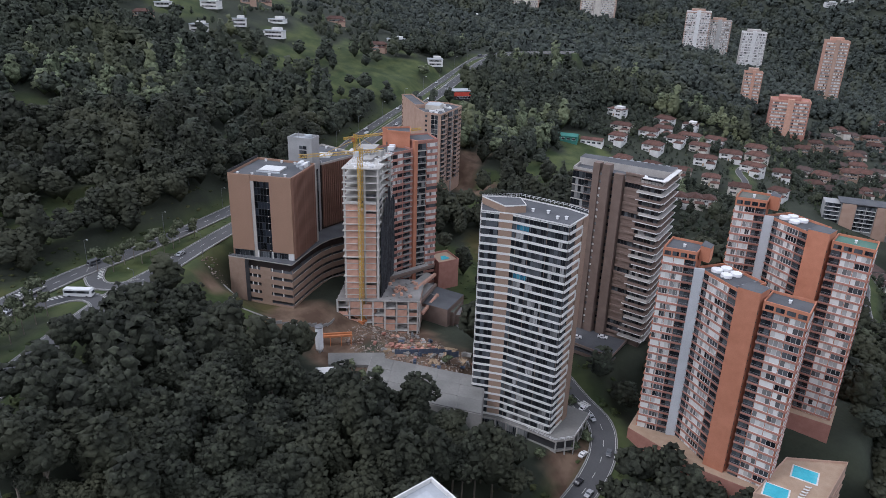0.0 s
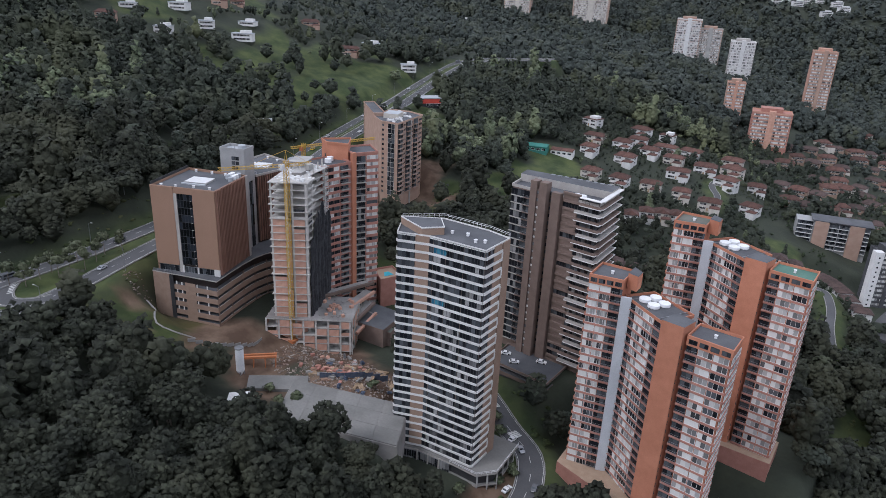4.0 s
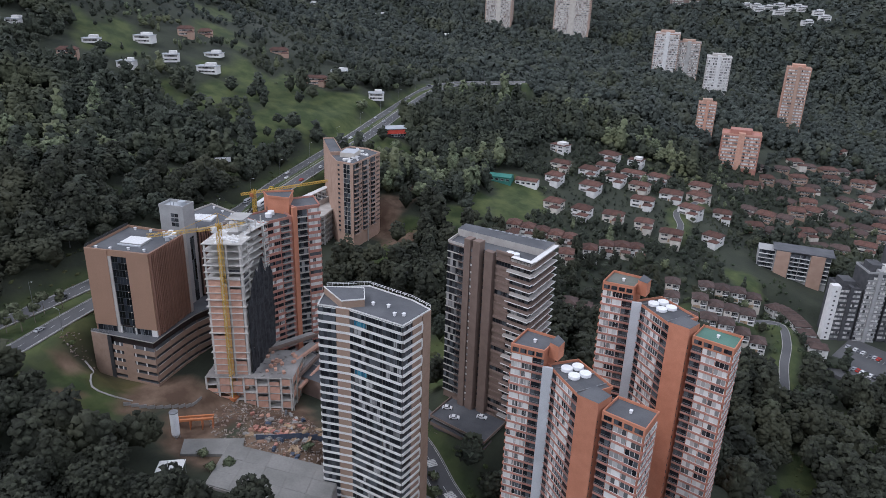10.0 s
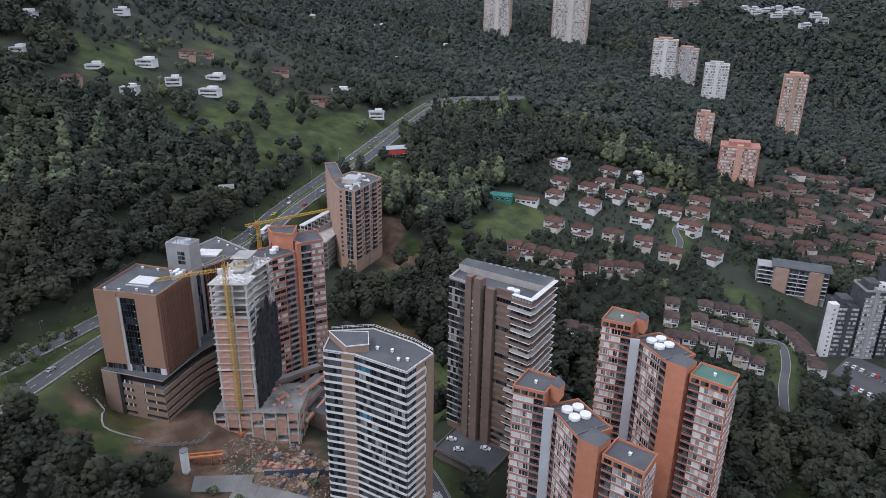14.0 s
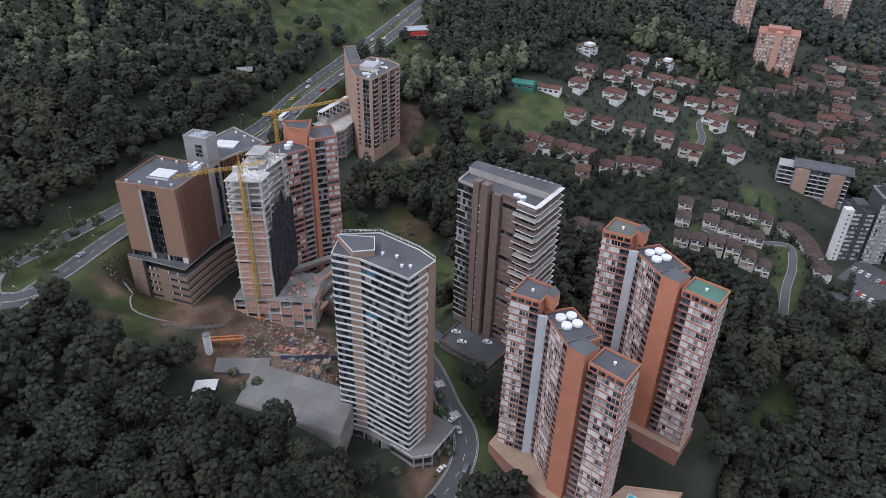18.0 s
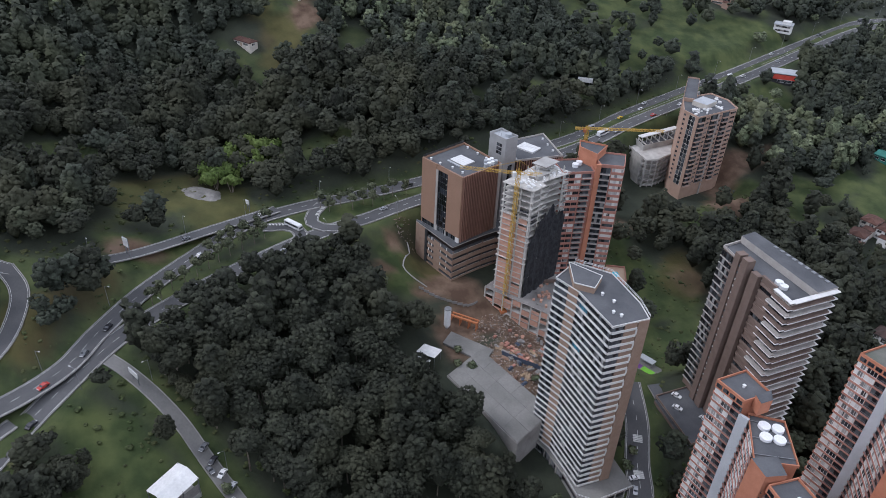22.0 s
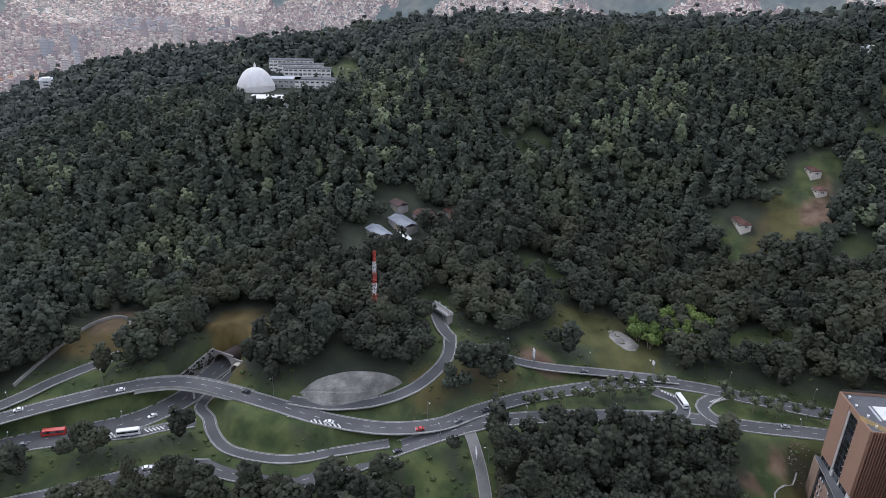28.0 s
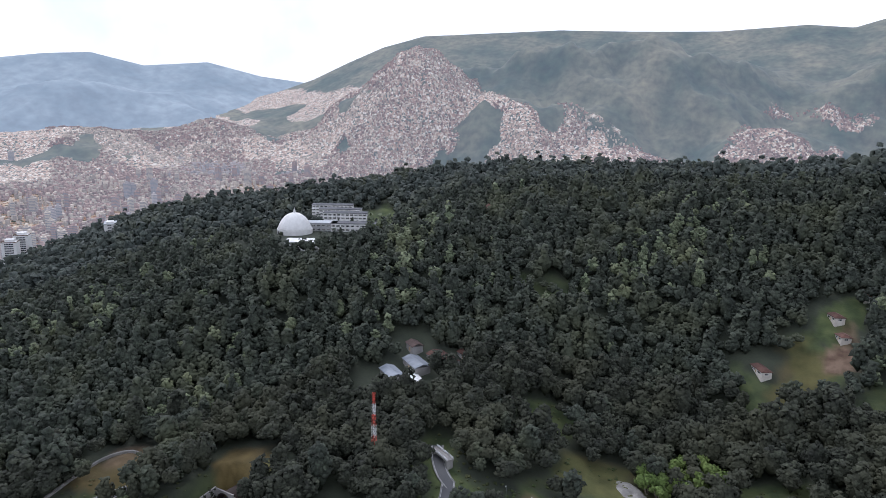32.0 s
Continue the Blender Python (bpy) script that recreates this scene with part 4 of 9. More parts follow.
VILLAGE = [(-362, -226, 78, 50), (-55, 400, 110, 75), (0, 600, 90, 110), (-110, 480, 70, 60), (-440, 410, 110, 80), (-420, 560, 120, 90)]


# houses, in metres
VILLAS = [(-201, 600), (-167, 630), (-159, 599), (-147, 642), (-139, 611), (-120, 622), (-185, 568), (-178, 540), (-164, 575), (-152, 550), (-143, 582), (-124, 583), (-112, 555), (-100, 588), (-89, 634), (-83, 606), (-158, 496), (-138, 500), (-118, 509), (-98, 516), (-79, 567), (-62, 598), (-55, 539), (-77, 510)]
rows_a = [(-163, 444), (-154, 446.5), (-145, 449), (-136, 451.5), (-127, 454)]
rows_b = [(-157, 428), (-120, 433), (-111, 449), (-105, 462), (-97, 469), (-89, 474)]
rows_c = [(-96, 383), (-88, 385), (-80, 387), (-58, 452), (-41, 465), (-32.5, 470), (-24, 475), (-15.5, 480), (-54, 437), (-39, 442), (-30.5, 444), (-22, 446), (-13.5, 448.5), (-30, 427), (-21, 429.5), (-12.5, 432), (-4, 434.5), (-48, 420), (-39.5, 424)]
FAR_H = [(-50, 637), (-36, 634), (-24, 656), (-6, 642), (5, 664), (-18, 676), (31, 714), (45, 724), (-40, 746), (-41, 823), (-29, 839), (-31, 777), (-17, 772), (-6, 824), (8, 817), (26, 848), (34, 824), (-12, 846), (0, 869), (-6, 996), (20, 945), (-10, 950), (14, 690), (24, 760), (2, 735), (-14, 720), (40, 780), (52, 800), (15, 900), (30, 890), (-70, 680), (-58, 700), (-30, 700), (-8, 700), (8, 715), (-52, 730), (-66, 760), (-20, 748), (12, 775), (28, 800), (-48, 790), (18, 840), (44, 850), (58, 840), (48, 760), (60, 740), (-25, 610), (-10, 618), (6, 628), (-38, 600), (20, 640), (36, 660), (30, 690), (50, 690)]
HILL_H = [(-546, 342), (-512, 428), (-502, 354), (-516, 383), (-481, 388), (-513, 471), (-472, 466), (-454, 444), (-478, 427), (-471, 542), (-649, 867), (-562, 851), (-417, 567), (-403, 519), (-357, 545), (-819, 962), (-603, 472), (-613, 1053), (-520, 498), (-794, 753), (-772, 914), (-735, 1040), (-597, 380), (-640, 203)]
WHITE_H = [(-271, 1655), (-250, 1648), (-224, 1634), (-207, 1656), (-185, 1629), (-174, 1647), (-162, 1634), (-131, 1613), (-140, 1560), (-115, 1586), (-238, 1620), (-198, 1605)]
CURVED = [(-4 + i * 3.2 + (i > 4) * (i - 4) * 0.9, 497 - i * i * 0.62) for i in range(9)]
HOUSES = [(rows, gap) for rows, gap in (([(-207, 506), (-190, 516)], 12.0), (VILLAS, 9.5), (rows_a + rows_b + rows_c + CURVED, 7.0), (FAR_H, 9.5), (HILL_H, 17.0), (WHITE_H, 16.0), ([(-4, 548), (-22, 522), (-36, 530), (8, 524), (30, 500), (42, 506), (54, 514)], 18.0), ([(-291, -82), (-306, -72), (-318, -58), (-288, -62), (-322, -84), (-276, -70), (-270, -82), (-280, -92)], 14.0), ([(-416, 134), (-470, 173), (-454, 179)], 15.0), ([(-432, -297), (-381, -240), (-404, -223), (-458, -284), (-540, -338), (-522, -312), (-506, -292), (-474, -254), (-432, -208), (-420, -262), (-400, -268), (-440, -232)], 19.0))]


def wood_places(x0, x1, y0, y1, gap, g, keep):
    xs, ys = np.meshgrid(np.arange(x0, x1, gap), np.arange(y0, y1, gap))
    x = xs.ravel() + g.uniform(-0.45, 0.45, xs.size) * gap
    y = ys.ravel() + g.uniform(-0.45, 0.45, xs.size) * gap
    m = keep(x, y)
    x, y = x[m], y[m]
    chance = 1 - spot(x, y, MEADOWS, 0.15)
    chance *= 1 - spot(x, y, SOILS, 0.15)
    hold = np.zeros(x.shape)
    for a, b, rx, ry in BUILT:
        hold = np.maximum(hold, (np.abs(x / U - a) < rx) & (np.abs(y / U - b) < ry))
    chance *= 1 - hold
    chance *= road_clear(x, y) > 6.0
    for rows, gap_ in HOUSES:
        for a, b in rows:
            chance[np.hypot(x - a, (y - b) * (0.75 if y0 < 900 else 1)) < gap_] = 0
    m = g.uniform(0, 1, len(x)) < chance
    x, y = x[m], y[m]
    return np.stack([x, y, land(x, y)], 1)


FOREST_MID = np.array([-60.0, 130.0])


def ring(lo, hi):
    def keep(x, y):
        r = np.hypot(x - FOREST_MID[0], y - FOREST_MID[1])
        return (r >= lo) & (r < hi)
    return keep


def wood(name, places, templates, mat, r0, r1, label, g, trunk=0.9, slim=1.0):
    size = g.uniform(r0, r1, len(places)) * (0.8 + 0.4 * g.random(len(places)))
    for a, b, rx, ry in VILLAGE:
        garden = np.hypot((places[:, 0] / U - a) / rx, (places[:, 1] / U - b) / ry) < 1.05
        size = np.where(garden, size * g.uniform(0.32, 0.62, len(size)), size)
    high = size * g.uniform(0.8, 1.45, len(places)) * slim
    mid = places.copy()
    mid[:, 2] += high * 0.75 + size * trunk
    v, f = scatter(templates, mid, size, high, g)
    return tagged(new(name, mesh_fast(name, v, f, mat, True)), label, "trees", kind="stuff")


OCT_V = np.array([(1, 0, 0), (-1, 0, 0), (0, 1, 0), (0, -1, 0), (0, 0, 1), (0, 0, -1)], float)
OCT_F = np.array([(4, 0, 2), (4, 2, 1), (4, 1, 3), (4, 3, 0), (5, 2, 0), (5, 1, 2), (5, 3, 1), (5, 0, 3)])


def clumped(seed, clumps, cards, size, shape):
    """A crown about 1 wide (radius) of many small rough leaf clumps round a solid heart, with loose sprays of leaves
    over them.
    """
    g = np.random.default_rng(seed)
    wide, high = {"round": (1.0, 0.95), "tall": (0.78, 1.4), "spread": (1.1, 0.62), "cone": (0.85, 1.5)}[shape]
    vs, fs, o = [], [], 0
    if clumps > 8:
        heart = ICO1[0] * g.uniform(0.7, 0.88, (len(ICO1[0]), 1)) * [wide, wide, high * 0.9] * (0.8 if shape == "cone" else 1.0)
        vs.append(heart)
        fs.append(ICO1[1])
        o = len(heart)
    lobes = g.normal(size=(5, 3))
    lobes[:, 2] = np.abs(lobes[:, 2])
    lobes /= np.linalg.norm(lobes, axis=1)[:, None]
    mids, rads = [], []
    for k in range(clumps):
        lift = 1 - 1.35 * (k + 0.5) / clumps
        ring_ = math.sqrt(max(0.0, 1 - lift * lift)) if shape != "cone" else (1 - lift) * 0.6 + 0.1
        a = k * 2.4 + g.uniform(-0.6, 0.6)
        d = np.array([ring_ * math.cos(a), ring_ * math.sin(a), lift])
        swell_ = 0.66 + 0.3 * math.exp(-(1 - (lobes @ d).max()) / 0.12) + 0.06 * g.normal()
        m = d * swell_ * [wide, wide, high]
        r = g.uniform(0.7, 1.3) * (1.3 / math.sqrt(clumps) + 0.02)
        spin, _ = np.linalg.qr(g.normal(size=(3, 3)))
        if np.linalg.det(spin) < 0:
            spin[0] *= -1
        q = OCT_V @ spin
        v = q * (r * g.uniform(0.7, 1.3, (6, 1))) * [1.15, 1.15, 0.8] + m
        f = OCT_F[q[OCT_F].mean(1) @ (d * [1, 1, 1.2] + [0, 0, 0.35]) > -0.16]
        vs.append(v)
        fs.append(f + o)
        o += 6
        mids.append(m)
        rads.append(r)
    if cards:
        which = g.integers(0, clumps, cards)
        mm, rr = np.array(mids)[which], np.array(rads)[which]
        d = g.normal(size=(cards, 3)) + mm
        d[:, 2] = np.abs(d[:, 2]) - 0.2
        d /= np.linalg.norm(d, axis=1)[:, None]
        p = mm + d * (rr * g.uniform(0.7, 1.2, cards))[:, None]
        e1 = np.cross(d, g.normal(size=(cards, 3)))
        e1 /= np.linalg.norm(e1, axis=1)[:, None] + 1e-9
        e2 = np.cross(d, e1) + d * g.uniform(-0.7, 0.7, (cards, 1))
        w = size * g.uniform(0.5, 1.3, (cards, 1))
        quad = np.stack([p - e1 * w, p - e2 * w * 0.7, p + e1 * w * g.uniform(0.5, 1, (cards, 1)), p + e2 * w * 0.7], 1)
        i = np.arange(cards)[:, None] * 4 + o
        vs.append(quad.reshape(-1, 3))
        fs.append(np.concatenate([i + [0, 1, 2], i + [0, 2, 3]]))
    v, f = np.concatenate(vs), np.concatenate(fs)
    return v / np.quantile(np.hypot(v[:, 0], v[:, 1]), 0.97), f


near_templates = [clumped(s, 48, 10, 0.085, ("round", "tall", "round", "spread", "tall")[s % 5]) for s in range(10)]
mid_templates = [clumped(20 + s, 22, 0, 0.13, ("round", "tall", "round", "cone")[s % 4]) for s in range(14)]
far_templates = [clumped(40 + s, 9, 0, 0.2, ("round", "tall")[s % 2]) for s in range(14)]
horizon_templates = [clumped(60 + s, 5, 0, 0.2, ("round", "spread")[s % 2]) for s in range(8)]
low_templates = [crown(60 + s, 1, 3, 5, 0.5, "round", 1) for s in range(4)]


def in_view(p, x0, y0, lo, hi):
    """The woods on the side of the valley that is ever looked at."""
    a = np.degrees(np.arctan2(p[:, 1] - y0, p[:, 0] - x0)) % 360
    return p[(a > lo) & (a < hi)]


not_hero = lambda x, y: ring(0, 330)(x, y) & ~((np.abs(x / U + 75) < 62) & (np.abs(y / U - 95) < 46))
near_places = in_view(wood_places(-400, 280, -210, 470, 6.8, rng, not_hero), 95, 60, 84, 250)
grove_mid = np.array([(-36, -106), (-44, -94), (-50, -82), (-56, -68), (-60, -58), (-67, -44), (-69, -32), (-72, -20), (-82, -4), (-89, 6), (-96, 14), (-101, 24), (-124, 56), (-128, 50), (-116, 60)], float) * U
grove_places = np.concatenate([g_ + [8.0, 0.0] + rng.normal(0, 6.0, (9, 2)) for g_ in grove_mid])
grove_places = grove_places[road_clear(grove_places[:, 0], grove_places[:, 1]) > 4.0]
grove_places = np.column_stack([grove_places, land(grove_places[:, 0], grove_places[:, 1])])
grove_templates = [clumped(90 + k, 120, 200, 0.07, ("round", "spread", "tall", "round")[k % 4]) for k in range(6)]
wood("grove", grove_places, grove_templates, leaf_deep, 2.9, 4.9, "tall dark trees beside the lower road", rng, 1.1, 1.15)
mid_places = in_view(wood_places(-700, 420, -520, 800, 7.0, rng, ring(330, 600)), 95, 100, 84, 250)
far_places = in_view(wood_places(-1400, 400, -1000, 1800, 10.2, rng, ring(600, 1400)), 80, 150, 88, 247)
horizon_places = in_view(wood_places(-2600, 500, 200, 2700, 18.0, rng, ring(1400, 2700)), 80, 150, 88, 178)
# leaf tone goes by ring; lighter, bluer leaves replace haze far off
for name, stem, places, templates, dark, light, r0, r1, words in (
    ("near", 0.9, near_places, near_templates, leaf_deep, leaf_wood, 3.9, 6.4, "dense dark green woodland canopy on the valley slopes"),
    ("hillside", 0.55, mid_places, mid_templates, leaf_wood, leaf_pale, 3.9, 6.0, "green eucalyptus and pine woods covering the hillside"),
    ("horizon", -0.3, horizon_places, horizon_templates, leaf_hazy, leaf_wood, 8.0, 11.5, "wooded hills on the skyline"),
    ("far", 0.1, far_places, far_templates, leaf_hazy, leaf_wood, 4.9, 7.6, "distant wooded hills")):
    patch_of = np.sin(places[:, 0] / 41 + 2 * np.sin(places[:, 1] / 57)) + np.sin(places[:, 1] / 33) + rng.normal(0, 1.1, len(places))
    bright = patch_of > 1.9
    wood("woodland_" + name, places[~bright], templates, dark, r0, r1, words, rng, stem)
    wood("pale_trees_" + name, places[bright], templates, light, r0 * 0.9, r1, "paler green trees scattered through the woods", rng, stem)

# garden trees and hedges between the village houses
gv = rng.uniform(0, 1, (9000, 2))
gv = np.column_stack([-215 + gv[:, 0] * 300, 370 + gv[:, 1] * 560])
gv = gv[road_clear(gv[:, 0], gv[:, 1]) > 2.5]
free = np.ones(len(gv), bool)
for rows, gap_ in HOUSES:
    for a_, b_ in rows:
        free &= np.hypot(gv[:, 0] - a_, gv[:, 1] - b_) > gap_ * 0.62
for a_, b_, rx_, ry_ in BUILT:
    free &= ~((np.abs(gv[:, 0] / U - a_) < rx_) & (np.abs(gv[:, 1] / U - b_) < ry_))
free &= np.hypot((gv[:, 0] + 52) / 150, (gv[:, 1] - 545) / 190) < 1
free &= spot(gv[:, 0], gv[:, 1], MEADOWS) < 0.5
gv = gv[free][:3000]
gv = np.column_stack([gv, land(gv[:, 0], gv[:, 1])])
wood("garden_trees", gv, [clumped(70 + k, 10, 0, 0.18, ("round", "tall", "round")[k % 3]) for k in range(8)], leaf_garden, 0.9, 2.7, "garden trees, palms and hedges between the houses", rng, 0.5)
# tufts, ferns and low bushes on the open ground
gx_, gy_ = rng.uniform(-330, 70, 16000), rng.uniform(-190, 420, 16000)
open_ = (spot(gx_, gy_, MEADOWS) > 0.3) | ((road_clear(gx_, gy_) < 14) & (road_clear(gx_, gy_) > 1.5))
open_ &= (road_clear(gx_, gy_) > 1.0)
held = np.zeros(gx_.shape, bool)
for a_, b_, rx_, ry_ in BUILT:
    held |= (np.abs(gx_ / U - a_) < rx_ * 0.9) & (np.abs(gy_ / U - b_) < ry_ * 0.9)
low_places = np.stack([gx_, gy_, land(gx_, gy_)], 1)[open_ & ~held]
low_places = in_view(low_places, 95, 80, 84, 250)[:1800]
low_size = rng.uniform(0.3, 1.0, len(low_places)) ** 2 * 1.9 + 0.3
v, f = scatter(low_templates, low_places + np.array([0, 0, 0.1]), low_size, low_size * 0.5, rng)
tagged(new("undergrowth", mesh_fast("undergrowth", v, f, tuft_green)), "rough tufts, ferns and low bushes on the grass", "undergrowth", kind="stuff")

# single trees of the wood below the towers
def tree_meshes(seed, shape, leaf):
    v, f = clumped(100 + seed, 120, 260, 0.07, shape)
    crown_me = mesh_fast("crown", v * [1, 1, 0.95], f, leaf, True)
    g = random.Random(seed)
    segs = []
    tv, tf = [], []
    def limb(a, b, r0, r1):
        a, b = Vector(a), Vector(b)
        d = (b - a).normalized()
        s = d.orthogonal().normalized()
        t = d.cross(s)
        o = len(tv)
        for c, r in ((a, r0), (b, r1)):
            tv.extend(tuple(c + (s * math.cos(q) + t * math.sin(q)) * r) for q in (k * math.pi / 3 for k in range(6)))
        tf.extend((o + k, o + (k + 1) % 6, o + 6 + (k + 1) % 6, o + 6 + k) for k in range(6))
    top = (g.uniform(-0.08, 0.08), g.uniform(-0.08, 0.08), -0.15)
    limb((0, 0, -2.3), top, 0.055, 0.032)
    for k in range(5):
        a = k * 1.26 + g.uniform(-0.4, 0.4)
        limb((top[0] * 0.6, top[1] * 0.6, -0.55 - 0.1 * k), (0.55 * math.cos(a), 0.55 * math.sin(a), g.uniform(-0.05, 0.25)), 0.028, 0.01)
    return crown_me, mesh_of("trunk", tv, tf, bark)


hero_kinds = [tree_meshes(s, ("round", "spread", "round", "tall", "spread", "round")[s], leaf_deep) for s in range(6)]
hero_places = wood_places(-167, -17, 60, 172, 7.4, rng, lambda x, y: (np.abs(x / U + 75) < 62) & (np.abs(y / U - 95) < 46))
for k, p in enumerate(hero_places[:320]):
    kind_of = int(rng.integers(0, 6))
    s = float(rng.uniform(4.4, 7.2))
    tree = thing("tree", "tall broad-leaved tree with an open dark green crown and pale trunk", "tree", (p[0], p[1], p[2] - 0.3), "trees of the wood below the towers", turn=float(rng.uniform(0, 6.28)))
    tree.scale = (s, s, s * float(rng.uniform(0.9, 1.15)))
    hang("crown", hero_kinds[kind_of][0], tree, (0, 0, 2.3))
    hang("trunk", hero_kinds[kind_of][1], tree, (0, 0, 2.3))
# ---- facades ----
pick = random.Random(11)


def win(glass, edge, mullions=None):
    return lambda w, h: ("window", window(w, h, glass, edge, mullions))


def bal(glass, plate, deep=1.1):
    return lambda w, h: ("balcony", balcony(w, h, deep, glass, plate, rail_grey))


def low(glass, edge, part_of=0.5, mullions=None):
    """A window that fills only the middle of the storey's height."""
    return lambda w, h: ("window", window(w, h * part_of, glass, edge, mullions), h * 0.3)


def wall(mat, out=0.1):
    return lambda w, h: ("wall_panel", slab(w, out, h, mat, "wall_panel"))


def any_of(*kinds):
    return lambda w, h: pick.choice(kinds)(w, h)


def facade(t, p, q, z0, high, floors, cells, band=None, skip=()):
    """Floor by floor along the wall p to q: a proud band, and the cells (from, to, kind) above it."""
    length, turn = run(p, q)
    bh = 0.0
    for k in range(floors):
        z = z0 + k * high
        if band:
            mat, bh, out = band
            hang("floor_band", slab(length, out, bh, mat, "floor_band"), t, (p[0], p[1], z), turn)
        for a, b, kind in cells:
            if (k, a) in skip:
                continue
            name, me, *up = kind((b - a) * length, high - bh)
            x, y = along(p, q, a)
            hang(name, me, t, (x, y, z + bh + sum(up)), turn)


def roof_vent(t, x, y, z, mat=white_steel):
    if "vent" not in STORE:
        STORE["vent"] = boxes_mesh("roof_vent", [(-0.35, 0.35, -0.35, 0.35, 0, 0.9), (-0.5, 0.5, -0.5, 0.5, 0.9, 1.05)], white_steel)
    hang("roof_vent", STORE["vent"], t, (x, y, z))


def rail_line(t, pts, z, mat=white_steel):
    segs = []
    for a, b in zip(pts, pts[1:]):
        n = max(2, int(math.hypot(b[0] - a[0], b[1] - a[1]) / 1.6))
        for i in range(n + 1):
            x, y = along(a, b, i / n)
            segs.append(((x, y, z), (x, y, z + 1.1)))
        segs += [((*a, z + 1.1), (*b, z + 1.1)), ((*a, z + 0.6), (*b, z + 0.6))]
    hang("roof_rail", bars_mesh("roof_rail", segs, 0.09, mat), t)


# ---- white banded tower ----
WT = plan((-89.4, 162), (-81, 164.8), (-64.3, 165.3), (-64, 177), (-71, 178.8), (-85.8, 179.2), (-94.6, 171.5))
at = (WT[1][0], WT[1][1], 0.0)
wt = thing("apartment_tower", "tall white-banded apartment tower with tan brick and dark glazing", "tower", at)
L = local(WT, at)
Z0, FH, N = 9.6, 2.97, 27
TOP = Z0 + FH * N
hang("tower_body", prism("tower_body", L, -4, TOP, tan_brick, dark_roof, top_slot=1, grow=-0.15), wt)
hang("roof_edge", parapet(L, TOP - 0.5, 0.95, 0.16, white_paint), wt, label="white roof parapet")
wb = (white_paint, 0.85, 0.3)
facade(wt, L[0], L[1], Z0, FH, N, [(0.02, 0.56, win(dark_glass, frame_dark, 4)), (0.58, 1.0, wall(tan_brick, 0.25))], wb)
plain, mixed_pane = win(dark_glass, frame_dark), win(tower_glass, frame_dark)
facade(wt, L[1], L[2], Z0, FH, N, [(0.0, 0.07, win(dark_glass, frame_dark, 1)), (0.08, 0.3, any_of(mixed_pane, mixed_pane, plain)), (0.31, 0.62, any_of(plain, plain, mixed_pane)), (0.63, 0.99, any_of(plain, plain, plain, mixed_pane))], (white_paint, 0.8, 0.4), skip={(25, 0.08), (19, 0.08)})
for k in (19, 25):
    length, turn = run(L[1], L[2])
    x, y = along(L[1], L[2], 0.08)
    hang("window", window(0.25 * length, FH - 0.9, blue_glass, rail_grey, 4), wt, (x, y, Z0 + k * FH + 0.9), turn, "window with a bright blue blind")
facade(wt, L[2], L[3], Z0, FH, N, [(0.0, 0.33, plain), (0.34, 0.66, wall(tan_brick, 0.2))])
length, turn = run(L[2], L[3])
for k in range(N):
    hang("floor_band", slab(0.68 * length, 0.5, 0.85, white_paint), wt, (L[2][0], L[2][1], Z0 + k * FH), turn)
    if k % 2 == 1:
        x, y = along(L[2], L[3], 0.66)
        hang("band_link", slab(0.5, 0.5, FH - 0.85, white_paint, "band_link"), wt, (x, y, Z0 + k * FH + 0.85), turn)
x, y = along(L[2], L[3], 0.7)
hang("brick_pier", slab(0.3 * length, 0.4, TOP - 2, tan_brick, "brick_pier"), wt, (x, y, 2), turn)
facade(wt, L[6], L[0], Z0, FH, N, [(0.02, 0.3, win(dark_glass, frame_dark, 2)), (0.32, 0.6, wall(tan_brick, 0.2)), (0.62, 0.98, win(dark_glass, frame_dark, 3))], wb)
pen = [along(L[6], L[0], 0.35), along(L[0], L[1], 0.75), (L[1][0] + 2.5, L[1][1] + 4.5), (L[1][0] - 3.0, L[1][1] + 11)]
hang("roof_house", prism("roof_house", pen, TOP, TOP + 2.6, tan_brick, dark_roof, top_slot=1), wt)
hang("roof_house_edge", parapet(pen, TOP + 2.4, 0.4, 0.14, white_paint), wt)
for fx_, fy_ in ((4, 7), (9, 8.5), (14, 5), (16.5, 6.5)):
    roof_vent(wt, L[1][0] + fx_, L[1][1] + fy_, TOP)
rail_line(wt, [L[3], L[4], L[5], L[6]], TOP + 0.8)
# podium of the white tower
POD = [(-110.6, 195.6), (-99.4, 199.2), (-86.0, 199.9), (-75.0, 199.5), (-70.0, 205), (-71.0, 223), (-112.5, 224)]
pt = thing("tower_podium", "grey podium with framed glass screens under the white tower", "podium", (at[0], at[1], 0))
PL = local(POD, at)
hang("podium_body", prism("podium_body", PL, -12, 8.6, frame_dark, apron_concrete, top_slot=1, grow=-0.9), pt)
for z in (-9.0, -4.6, -0.2, 4.2, 8.5):
    hang("podium_slab", prism("podium_slab", PL, z, z + 0.75, grey_slab, apron_concrete, top_slot=1), pt)
for p, q, cols in ((PL[0], PL[1], 2), (PL[1], PL[2], 3)):
    length, turn = run(p, q)
    for i in range(cols):
        for z, h in ((-8.2, 8.0), (0.6, 7.8)):
            hang("glass_screen", window(length / cols * 0.94, h, tower_glass, rail_grey, 6), pt, (*along(p, q, (i + 0.03) / cols), z), turn)
        hang("screen_post", slab(0.45, 0.5, 19.6, grey_slab, "screen_post"), pt, (*along(p, q, i / cols), -10.5), turn)
